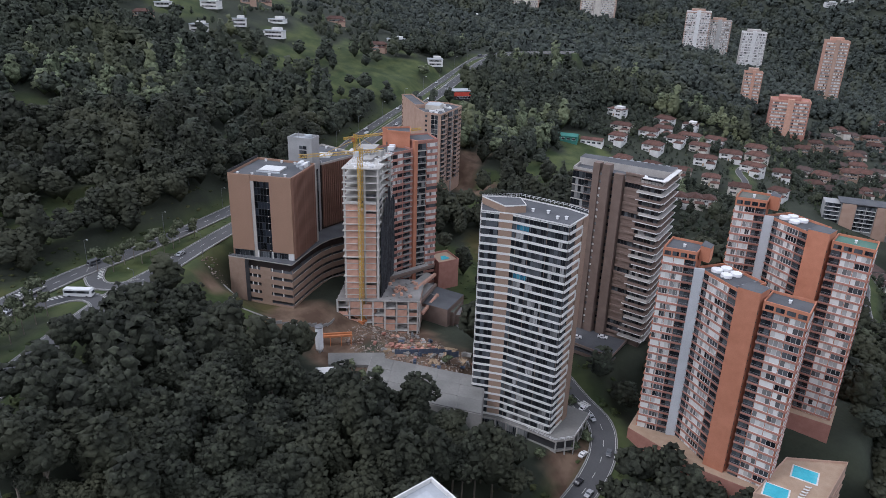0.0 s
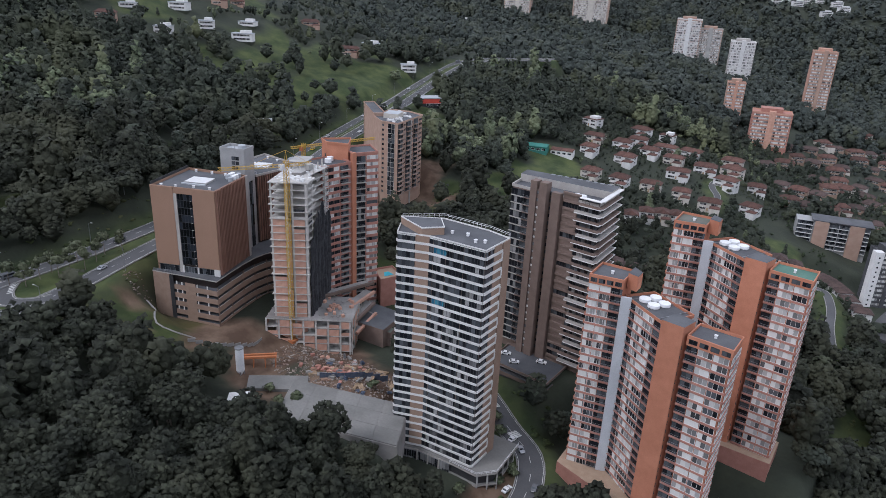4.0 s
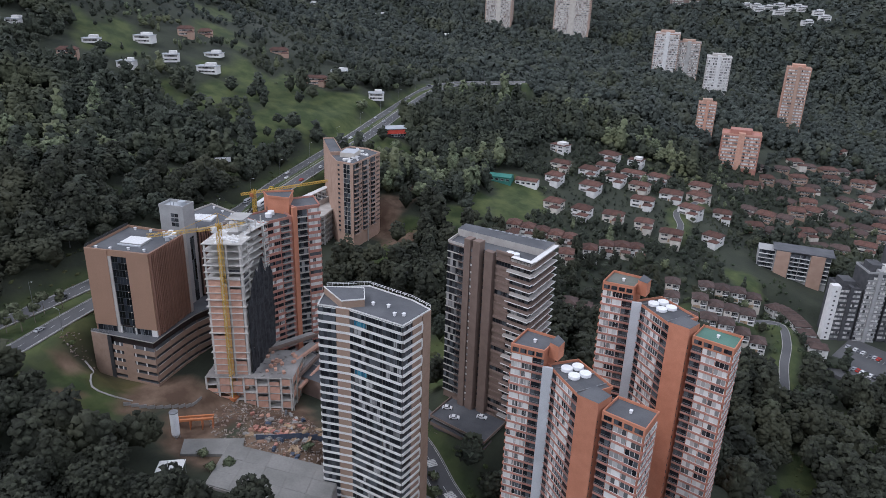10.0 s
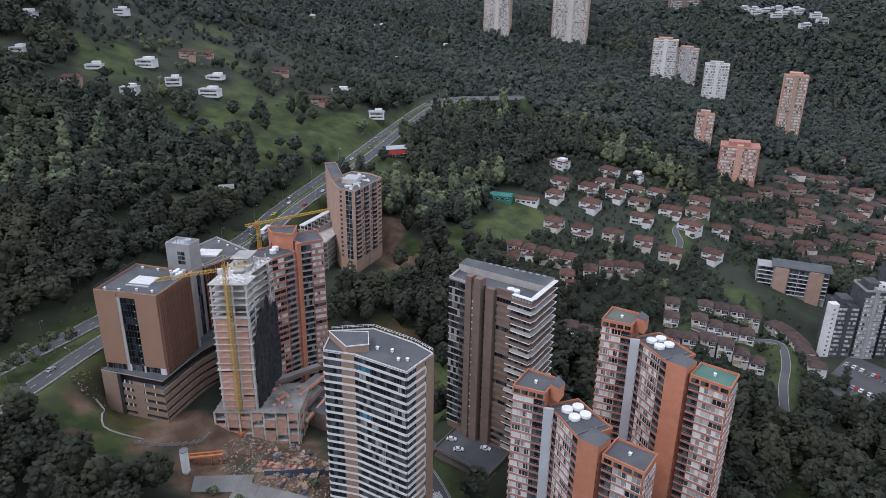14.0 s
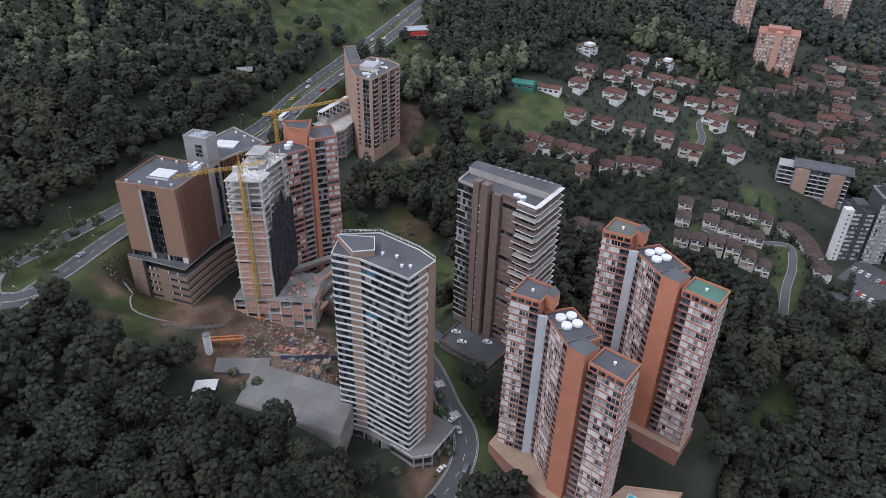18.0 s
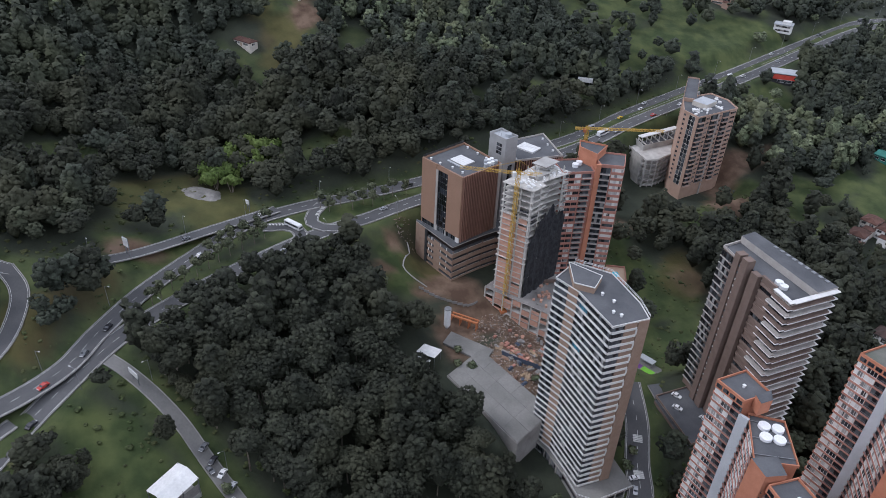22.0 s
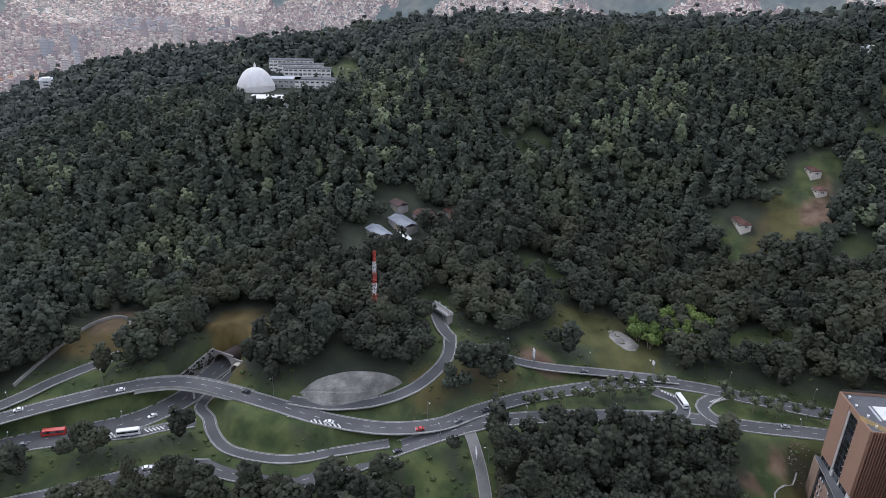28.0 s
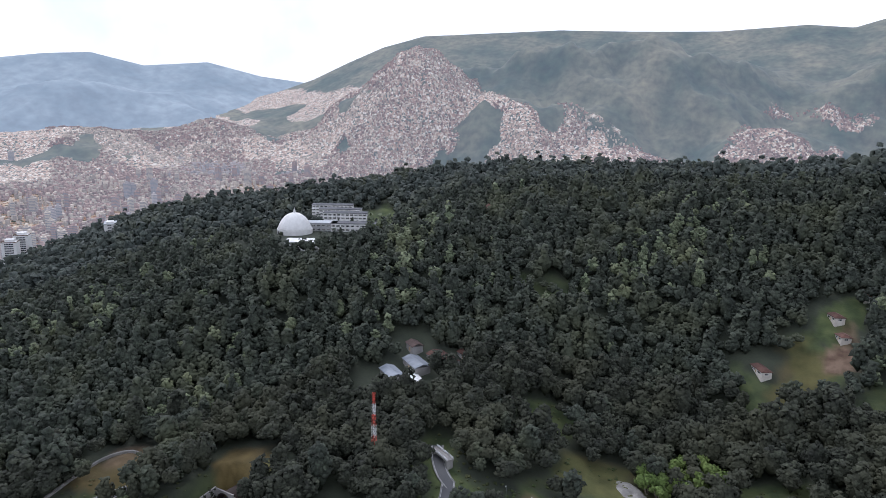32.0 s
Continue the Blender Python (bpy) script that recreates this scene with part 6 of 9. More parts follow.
for k in range(LV):
    z = Z1 + k * hv
    hang("deck_band", prism("deck_band", PKL, z, z + BH, tan_brick, dark_roof, top_slot=1), park)
    for f in (0.36, 0.44, 0.68, 0.84) if k > 0 else ():
        hang("deck_pillar", pillar_me["pale"], park, (*along(PKL[0], PKL[1], f), z + BH), front_t)
    hang("front_pier", slab(front_l * 0.16, 0.0, hv - BH, tan_brick, "front_pier"), park, (*along(PKL[0], PKL[1], 0.5), z + BH), front_t)
    for p, q in zip(PKL[1:8], PKL[2:9]):
        length, turn = run(p, q)
        hang("deck_pillar", pillar_me["dark"], park, (*along(p, q, 0.02), z + BH), turn)
        hang("guard_rail", slab(length, 0.06, 0.12, cream_render, "guard_rail"), park, (*p, z + BH + 0.1), turn)
hang("foot_wall", prism("foot_wall", PKL, -10, Z1, brown_brick, dark_roof, grow=-0.3), park)
hang("terrace_roof", prism("terrace_roof", PKL, ZB - 0.55, ZB - 0.05, grey_slab, dark_roof, top_slot=1, grow=0.15), park, label="dark grey terrace roof")
hang("side_wall", slab(front_l * 0.26, 0.25, ZB + 8, tan_brick, "side_wall"), park, (*PKL[0], -8.6), front_t)
hang("dark_shaft", slab(front_l * 0.06, 0.3, ZB + 6, frame_dark, "dark_shaft"), park, (*along(PKL[0], PKL[1], 0.26), -7), front_t)
rail_line(park, [along(PKL[0], PKL[1], 0.01), along(PKL[0], PKL[1], 0.3)], ZB - 0.05, rail_grey)

# ---- tower under construction ----
CT = [(-183.6, 213.4), (-171.6, 221.6), (-183.2, 247.3), (-196.0, 239.6)]
at = (CT[0][0], CT[0][1], 13.4)
ct = thing("unfinished_tower", "unfinished concrete tower with salmon brick infill and black netting", "construction site", at)
C_ = local(CT, at)
FH = 3.0
N = 25
TOP = 88.7 - at[2]
Z0 = TOP - N * FH
notch = [along(C_[1], C_[2], f) for f in (0.3, 0.36, 0.62)]
inward = Vector((C_[0][0] - C_[1][0], C_[0][1] - C_[1][1], 0)).normalized() * 3.2
FLOOR = [C_[0], C_[1], notch[0], (notch[1][0] + inward.x, notch[1][1] + inward.y), (notch[2][0] + inward.x * 0.6, notch[2][1] + inward.y * 0.6), C_[2], C_[3]]
for k in range(N + 1):
    hang("floor_slab", prism("floor_slab", FLOOR, Z0 + k * FH - 0.32, Z0 + k * FH, raw_concrete, grow=0.2 + 0.5 * pick.random()), ct)
core_in = [along(C_[0], C_[2], 0.36), along(C_[1], C_[3], 0.36), along(C_[0], C_[2], 0.7), along(C_[1], C_[3], 0.7)]
hang("lift_core", prism("lift_core", core_in, -4, TOP + 1.2, old_concrete, concrete, top_slot=1), ct)
column_me = slab(0.75, 0.2, TOP + 4, raw_concrete, "column")
for e, (p, q) in enumerate(zip(C_, C_[1:] + C_[:1])):
    spans = ((0, 0.42), (0.42, 0.58), (0.58, 0.95), (0.95, 1.0)) if e == 0 else tuple((i / 5, (i + 1) / 5) for i in range(5))
    length, turn = run(p, q)
    for a, b in spans:
        if e == 1 and 0.3 < a < 0.7:
            continue
        hang("column", column_me, ct, (*along(p, q, a), -4), turn)
    for k in range(N):
        for i, (a, b) in enumerate(spans):
            x, y = along(p, q, a + 0.03)
            wide = (b - a) * length - 0.75
            if wide < 0.6:
                continue
            if (e == 0 and k < 20 - (i == 1)) or (e == 3 and k < 17 and i != 1) or (e == 1 and i in (0, 4) and k < 5):
                hang("brick_infill", slab(wide, 0.02, FH * (0.84 if (k * 7 + i * 3) % 11 else 0.5), salmon_brick, "brick_infill"), ct, (x, y, Z0 + k * FH), turn)
            elif e in (0, 1) and pick.random() < 0.35:
                hang("edge_guard", slab(wide, 0.05, 0.9, pick.choice((old_concrete, netting, raw_concrete)), "edge_guard"), ct, (x, y, Z0 + k * FH), turn)
# black safety netting, rippled
p, q = C_[1], C_[2]
length, turn = run(p, q)
nw, nh = 46, 70
v = []
for j in range(nh + 1):
    for i in range(nw + 1):
        u, h_ = i / nw, j / nh
        arch = 2.2 * math.exp(-((u - 0.5) / 0.2) ** 2) + 0.8 * math.sin(u * 17 + 1) * math.sin(u * 41) - 4.0 * max(0, 0.14 - u) / 0.14
        low_ = 4.2 + 0.7 * math.sin(u * 13) + 1.6 * u
        z = Z0 + FH * (low_ + (18.4 + arch - low_) * h_)
        fold = abs(math.sin(u * 19.0 + 0.8 * math.sin(h_ * 5))) * 0.55 + abs(math.sin(u * 47.0 + h_ * 2)) * 0.2
        out = -0.5 - fold - 0.3 * noise.noise(Vector((u * 9, h_ * 8, 1)))
        v.append((length * (0.03 + 0.95 * u), out, z))
f = [(j * (nw + 1) + i, j * (nw + 1) + i + 1, (j + 1) * (nw + 1) + i + 1, (j + 1) * (nw + 1) + i) for j in range(nh) for i in range(nw)]
net_me = mesh_of("safety_net", v, f, netting)
hang("safety_net", net_me, ct, (*p, 0), turn, "rippled black safety netting")
top_bits = []
for i in range(90):
    x, y = along(along(C_[0], C_[1], pick.random()), along(C_[3], C_[2], pick.random()), pick.random())
    w, d = pick.uniform(0.15, 1.5), pick.uniform(0.1, 0.6)
    top_bits.append((x - w, x + w, y - d, y + d, TOP, TOP + pick.uniform(0.1, 0.9)))
hang("roof_clutter", boxes_mesh("roof_clutter", top_bits, canvas), ct, label="pale boards and formwork on the top slab")
post_me = boxes_mesh("roof_post", [(-0.2, 0.2, -0.2, 0.2, 0, 3.6)], raw_concrete)
for a_ in (0.5, 0.7, 0.9):
    for b_ in (0.12, 0.5, 0.88):
        hang("roof_post", post_me, ct, (*along(along(C_[0], C_[3], a_), along(C_[1], C_[2], a_), b_), TOP))
LID = [along(along(C_[0], C_[3], a_), along(C_[1], C_[2], a_), b_) for a_, b_ in ((0.62, 0.08), (0.62, 0.6), (0.98, 0.6), (0.98, 0.08))]
hang("upper_slab", prism("upper_slab", LID, TOP + 3.4, TOP + 3.8, old_concrete, concrete, top_slot=1), ct)
# podium frame
CP = local([(-185.4, 209.4), (-155.2, 229.5), (-166.5, 249.5), (-198, 232)], at)
cp = thing("unfinished_podium", "raw concrete podium frame with brick infill and stacked bricks", "construction site", at)
for k in range(6):
    hang("podium_slab", prism("podium_slab", CP, k * 3.6 - 0.35 - 1.5, k * 3.6 - 1.5, raw_concrete, old_concrete if k == 5 else raw_concrete, top_slot=1), cp)
hang("podium_core", prism("podium_core", CP, -6, 16, old_concrete, grow=-3.2), cp)
for e, (p, q) in enumerate(((CP[0], CP[1]), (CP[1], CP[2]), (CP[3], CP[0]))):
    length, turn = run(p, q)
    nb = int(length / 5.0)
    for i in range(nb + 1):
        hang("podium_column", slab(0.7, 0.18, 22.5, raw_concrete, "podium_column"), cp, (*along(p, q, min(0.97, i / nb)), -6), turn)
    for k in range(5):
        for i in range(nb):
            if (i * 5 + k * 3 + e) % 4:
                hang("brick_infill", slab(length / nb * 0.8, 0.0, 2.9 if (i + k) % 3 else 1.6, salmon_brick, "brick_infill"), cp, (*along(p, q, (i + 0.14) / nb), k * 3.6 - 1.5), turn)
for i in range(24):
    x, y = along(along(CP[0], CP[1], pick.uniform(0.5, 0.95)), along(CP[3], CP[2], pick.uniform(0.5, 0.95)), pick.uniform(0.08, 0.9))
    hang("brick_pallet", slab(pick.choice((1.2, 1.6)), 1.0, pick.choice((0.8, 1.1)), salmon_brick, "brick_pallet"), cp, (x, y, 16.5), pick.uniform(0, 3))
# diagonal ramps and terraces between the towers
for k, (p, q) in enumerate((((-180.6, 234, 31), (-168.5, 260.8, 33)), ((-164.6, 232, 28.4), (-165.3, 257.2, 30.6)), ((-160.2, 234.9, 24), (-162.7, 254.1, 27)), ((-158.0, 236.0, 20.5), (-160.5, 252.5, 23)))):
    r0, r1 = Vector(p) - Vector(at), Vector(q) - Vector(at)
    hang("ramp_beam", bars_mesh("ramp_beam", [(r0, r1)], 1.25, salmon_brick if k % 2 else brown_brick), cp)
    back = Vector((-5.5, 0.5, 0))
    low_ = Vector((0, 0, 0.5))
    v = [r0 - low_, r1 - low_, r1 + back - low_, r0 + back - low_]
    hang("ramp_slab", mesh_of("ramp_slab", [tuple(w_) for w_ in v] + [tuple(w_ - Vector((0, 0, 0.3))) for w_ in v], [(0, 1, 2, 3), (7, 6, 5, 4), (0, 4, 5, 1), (1, 5, 6, 2), (2, 6, 7, 3), (3, 7, 4, 0)], old_concrete), cp)
heap = []
for i in range(110):
    x, y = along(along(CP[0], CP[1], pick.uniform(0.04, 0.96)), along(CP[3], CP[2], pick.uniform(0.04, 0.96)), pick.uniform(0.03, 0.97))
    w, d, h = pick.uniform(0.15, 0.8), pick.uniform(0.15, 0.5), pick.uniform(0.1, 0.5)
    heap.append((x - w, x + w, y - d, y + d, 16.5, 16.5 + h))
hang("roof_rubble", boxes_mesh("roof_rubble", heap, old_concrete), cp, label="boards, sacks and rubble on the raw slab")
for k in range(3):
    TE = local(plan((-136 + 3 * k, 198 + 2 * k), (-122 + k, 199 + 3 * k), (-124, 214), (-146, 214)), at)
    hang("terrace", prism("terrace", TE, -8, 9 - 2.5 * k, brown_brick, (dark_roof, moss_roof, old_concrete)[k], top_slot=1), cp)

# ---- tower crane ----
def lattice(a, b, wide, bay, axis):
    """Chords and diagonals of a square truss from a to b."""
    a, b = Vector(a), Vector(b)
    d = b - a
    n = max(1, int(d.length / bay))
    s = Vector((wide / 2, 0, 0)) if axis != "x" else Vector((0, wide / 2, 0))
    t = Vector((0, wide / 2, 0)) if axis == "z" else Vector((0, 0, wide / 2))
    if axis == "free":
        s = d.normalized().cross(Vector((0, 0, 1))).normalized() * wide / 2
        t = Vector((0, 0, wide / 2))
    corner = [s + t, s - t, -s - t, -s + t]
    segs = [(a + c, b + c) for c in corner]
    for i in range(n):
        p, q = a + d * (i / n), a + d * ((i + 1) / n)
        for j in range(4):
            segs.append((p + corner[j], q + corner[(j + 1) % 4]))
            segs.append((p + corner[j], p + corner[(j + 1) % 4]))
    return segs


base_c = (-176.7, 216.1)
crane = thing("tower_crane", "yellow tower crane standing against the unfinished tower", "crane", (*base_c, 15.0))
HC = 83.0
hang("mast", bars_mesh("mast", lattice((0, 0, 0), (0, 0, HC), 1.5, 2.4, "z"), 0.13, yellow_steel), crane)
hang("jib", bars_mesh("jib", lattice((0, 0, HC - 2), (-11, -23.5, HC - 1), 1.1, 2.4, "free"), 0.085, yellow_steel), crane)
hang("counter_jib", bars_mesh("counter_jib", lattice((0, 0, HC - 2), (4.5, 9.5, HC - 2), 1.1, 2.4, "free"), 0.085, yellow_steel), crane)
hang("counterweight", boxes_mesh("counterweight", [(3, 5.2, 7, 9.4, HC - 4.5, HC - 2.3)], concrete), crane)
hang("cab", boxes_mesh("cab", [(-1.4, 0.3, -2.6, -1.0, HC - 3.6, HC - 1.4)], white_steel), crane)
hang("apex", bars_mesh("apex", [((-0.8, 0, HC - 1.5), (0, 0, HC + 4)), ((0.8, 0, HC - 1.5), (0, 0, HC + 4)), ((0, 0, HC + 4), (-6, -12.5, HC - 0.6)), ((0, 0, HC + 4), (4, 8, HC - 1.6))], 0.12, yellow_steel), crane)
hang("mast_foot", boxes_mesh("mast_foot", [(-1.6, 1.6, -1.6, 1.6, -2, 5)], orange_steel), crane)
b2 = (-246.0, 297.0)
crane2 = thing("tower_crane", "small yellow crane with a long jib behind the rear wing", "crane", (*b2, 46.0))
hang("mast", bars_mesh("mast", lattice((0, 0, 0), (0, 0, 34), 1.5, 2.0, "z"), 0.18, yellow_steel), crane2)
hang("jib", bars_mesh("jib", lattice((-3, -6, 32), (17, 40, 33), 1.1, 1.8, "free"), 0.13, yellow_steel), crane2)
hang("cab", boxes_mesh("cab", [(-1.2, 0.6, -2, -0.6, 30, 32)], orange_steel), crane2)

# ---- salmon-brick tower behind ----
at = (-182.0, 247.5, 17.0)
ot = thing("apartment_tower", "red brick apartment tower with white windows and stacked balconies", "tower", at)
OA = local([(-183.6, 243.6), (-180.2, 258.8), (-193.5, 262.5), (-197.5, 246.0)], at)
OB = local([(-180.0, 261.4), (-174.8, 271.0), (-186.0, 279.2), (-195.0, 264.0)], at)
OC = local([(-193.5, 257.5), (-183.5, 261.0), (-190.8, 271.2), (-200.2, 261.4)], at)
za, zb, zc = 88.8 - at[2], 92.2 - at[2], 95.8 - at[2]
for poly, top, m in ((OA, za, red_brick), (OB, zb, red_brick), (OC, zc, orange_brick)):
    hang("tower_body", prism("tower_body", poly, -6, top - 0.7, m, dark_roof, top_slot=1, grow=-0.2), ot)
    hang("roof_edge", parapet(poly, top - 0.8, 0.9, 0.35, m), ot)
fh = 2.98
na, nb = int((za + 4) / fh), int((zb + 4) / fh)
white_pane, dark_pane = win(curtain_glass, white_paint, 3), win(dark_glass, frame_dark, 3)
deep_bal, pale_bal = bal(dark_glass, grey_slab, 1.5), bal(tower_glass, grey_slab, 1.2)
facade(ot, OA[0], OA[1], za - 1.2 - na * fh, fh, na, [(0.02, 0.2, white_pane), (0.22, 0.38, any_of(white_pane, dark_pane)), (0.4, 0.58, any_of(white_pane, dark_pane)), (0.62, 0.9, deep_bal)], (red_brick, 1.25, 0.35))
facade(ot, OA[3], OA[0], za - 1.2 - na * fh, fh, na, [(0.1, 0.4, white_pane), (0.55, 0.9, any_of(white_pane, dark_pane))], (red_brick, 1.25, 0.35))
facade(ot, OB[0], OB[1], zb - 1.6 - nb * fh, fh, nb, [(0.0, 0.44, any_of(deep_bal, pale_bal)), (0.5, 0.98, any_of(white_pane, white_pane, dark_pane))])
side_l, side_t = run(along(OB[0], OB[1], 0.47), OB[1])
for k in range(nb):
    hang("floor_band", slab(side_l, 0.4, 1.25, red_brick, "floor_band"), ot, (*along(OB[0], OB[1], 0.47), zb - 1.6 - nb * fh + k * fh), side_t)
facade(ot, OB[1], OB[2], zb - 1.6 - nb * fh, fh, nb, [(0.05, 0.45, white_pane), (0.55, 0.95, dark_pane)], (red_brick, 1.2, 0.3))
length, turn = run(OA[1], OB[0])
hang("brick_pilaster", slab(2.6, 1.0, zb + 6.4, orange_brick, "brick_pilaster"), ot, (OA[1][0] - 0.1, OA[1][1] - 0.2, -6), turn)
for i in range(2):
    hang("roof_tank", cylinder_mesh("roof_tank", 1.5, 1.7, tank_white), ot, (*along(OA[0], OA[2], 0.5 + 0.16 * i), za - 0.7))
hang("roof_door", slab(1.0, 0.06, 2.0, frame_dark, "roof_door"), ot, (*along(OC[0], OC[3], 0.3), za - 0.7), run(OC[3], OC[0])[1])
# terrace with a small pool at its foot
PT = local([(-170.5, 268.5), (-165.5, 279.0), (-176.5, 285.5), (-181.0, 277.0)], at)
hang("terrace_wall", prism("terrace_wall", PT, -12, 13.6, red_brick, tile_deck, top_slot=1), ot)
hang("terrace_edge", parapet(PT, 13.5, 1.0, 0.3, red_brick), ot)
PW = [along(PT[0], PT[2], 0.3), along(PT[1], PT[3], 0.3), along(PT[2], PT[0], 0.35), along(PT[3], PT[1], 0.35)]
hang("terrace_pool", prism("terrace_pool", PW, 13.55, 13.75, kerb_stone, pool_water, top_slot=1), ot, label="small blue pool")

# ---- sand-brick tower by the road ----
at = (*plan((-214, 306))[0], 30 * U)
bk = thing("apartment_tower", "sand-coloured brick tower with stacked balconies beside the highway", "tower", at)
KA = local([(-260, 373), (-243.4, 360.8), (-231.3, 361.6), (-236.8, 395.2), (-250, 399.0), (-262, 396)], at)
KB = local([(-287.6, 398.0), (-257, 370.6), (-252, 376.5), (-283.0, 403.8)], at)
za, zb = 83.6 - at[2], 85.2 - at[2]
for poly, top in ((KA, za), (KB, zb)):
    hang("tower_body", prism("tower_body", poly, -8, top - 0.7, sand_brick, dark_roof, top_slot=1, grow=-0.2), bk)
    hang("roof_edge", parapet(poly, top - 0.8, 0.9, 0.3, sand_brick), bk)
fh = 2.95
n = int((za - 1) / fh)
facade(bk, KA[1], KA[2], za - 1 - n * fh, fh, n, [(0.06, 0.2, low(dark_glass, sand_brick, 0.5, 1)), (0.42, 0.82, win(dark_glass, cream_render, 2))])
facade(bk, KA[2], KA[3], za - 1 - n * fh, fh, n, [(0.02, 0.2, bal(dark_glass, sand_brick, 1.5)), (0.22, 0.3, low(house_glass, sand_brick)), (0.33, 0.5, bal(dark_glass, sand_brick, 1.5)), (0.54, 0.6, low(house_glass, sand_brick)), (0.63, 0.8, bal(dark_glass, sand_brick, 1.5)), (0.84, 0.97, low(dark_glass, sand_brick))])
facade(bk, KB[0], KB[1], zb - 2 - n * fh, fh, n, [(0.05, 0.1, low(dark_glass, sand_brick, 0.5, 1))])
facade(bk, KB[3], KB[0], zb - 2 - n * fh, fh, n, [(0.25, 0.75, low(dark_glass, sand_brick, 0.5, 1))])
hang("brick_pilaster", slab(1.0, 0.5, za + 7, grey_slab, "brick_pilaster"), bk, (*along(KA[2], KA[3], 0.5), -8), run(KA[2], KA[3])[1])
KM = along(KA[1], KA[4], 0.42)
hang("plant_room", prism("plant_room", [(KM[0] - 4, KM[1] - 5), (KM[0] + 5, KM[1] - 2), (KM[0] + 1, KM[1] + 9), (KM[0] - 8, KM[1] + 6)], za - 1, za + 2.2, cream_render, pale_roof, top_slot=1), bk)
for i in range(8):
    roof_vent(bk, *along(along(KA[2], KA[3], 0.2), KA[5], 0.1 + 0.08 * i), za - 0.7)

roof_bits = []
for i in range(40):
    x, y = along(along(KA[1], KA[2], pick.uniform(0.1, 0.9)), along(KA[5], KA[3], pick.uniform(0.1, 0.9)), pick.uniform(0.05, 0.95))
    w, d = pick.uniform(0.2, 1.6), pick.uniform(0.2, 0.8)
    roof_bits.append((x - w, x + w, y - d, y + d, za - 0.7, za + pick.uniform(-0.4, 0.5)))
hang("roof_clutter", boxes_mesh("roof_clutter", roof_bits, canvas), bk, label="pale boards and ducts on the roof")

# low concrete building, unfinished
at = (-265.0, 352.0, 27.0)
lc = thing("concrete_building", "low unfinished concrete building with open floors", "building", at)
LC = local([(-281.4, 351.2), (-252.4, 348.8), (-250.5, 356.0), (-256.8, 374.0), (-262, 396), (-290, 396)], at)
top = 47.6 - at[2]
hang("building_core", prism("building_core", LC, -6, top - 0.2, old_concrete, grow=-2.2), lc)
fl = top / 6
for k in range(7):
    hang("floor_slab", prism("floor_slab", LC, k * fl - 0.5, k * fl + (0.55 if k < 6 else 0.1), old_concrete, raw_concrete, top_slot=1), lc)
for p, q, m_ in ((LC[0], LC[1], 7), (LC[1], LC[2], 2), (LC[2], LC[3], 5)):
    length, turn = run(p, q)
    for i in range(m_ + 1):
        hang("column", slab(0.7, 0.12, top + 1, concrete, "column"), lc, (*along(p, q, min(0.97, i / m_)), -1), turn)
length, turn = run(LC[0], LC[1])
hang("blank_wall", slab(length * 0.42, 0.15, top, raw_concrete, "blank_wall"), lc, (*along(LC[0], LC[1], 0.42), 0), turn)
hang("roof_parapet", parapet(LC, top, 1.1, 0.3, raw_concrete), lc)
UP = local([(-280.0, 358.0), (-266, 356.0), (-271.0, 393), (-284, 394)], at)
hang("upper_wall", parapet(UP, top, 3.6, 0.5, concrete, "upper_wall"), lc)
hang("upper_floor", prism("upper_floor", [along(UP[0], UP[2], 0.06), along(UP[1], UP[3], 0.06), along(UP[2], UP[0], 0.06), along(UP[3], UP[1], 0.06)], top, top + 0.5, dark_roof, dark_roof), lc)
for i in range(6):
    hang("roof_beam", boxes_mesh("roof_beam", [(0, 13.5, -0.25, 0.25, 2.6, 3.3)], raw_concrete), lc, (*along(UP[0], UP[3], 0.08 + 0.16 * i), top), run(UP[0], UP[1])[1])
hang("white_roof_strip", boxes_mesh("white_roof_strip", [(-17, 17, -1.9, 1.9, 6.4, 6.9)] + [(x_ - 0.2, x_ + 0.2, y_ - 0.2, y_ + 0.2, 0, 6.5) for x_ in (-16, -8, 0, 8, 16) for y_ in (-1.6, 1.6)], canvas), lc, (-275.8 - at[0], 374 - at[1], top), math.atan2(33.4, -6.0))
# ---- houses ----
def on_land(x, y):
    return float(land(np.array([x]), np.array([y]))[0])


def hip_roof(w, d, rise, eave, mat, ridge=0.4, name="roof"):
    """A hipped roof with eaves and a thin edge, over a w x d plan about its middle."""
    a, b = w / 2 + eave, d / 2 + eave
    r = max(0.05, a - b * (1 - ridge)) if w >= d else 0.05
    s = 0.05 if w >= d else max(0.05, b - a * (1 - ridge))
    v = [(-a, -b, 0), (a, -b, 0), (a, b, 0), (-a, b, 0), (-a, -b, 0.25), (a, -b, 0.25), (a, b, 0.25), (-a, b, 0.25), (-r, -s, rise), (r, -s, rise), (r, s, rise), (-r, s, rise)]
    f = [(3, 2, 1, 0), (0, 1, 5, 4), (1, 2, 6, 5), (2, 3, 7, 6), (3, 0, 4, 7), (4, 5, 9, 8), (5, 6, 10, 9), (6, 7, 11, 10), (7, 4, 8, 11), (8, 9, 10, 11)]
    return mesh_of(name, v, f, mat)


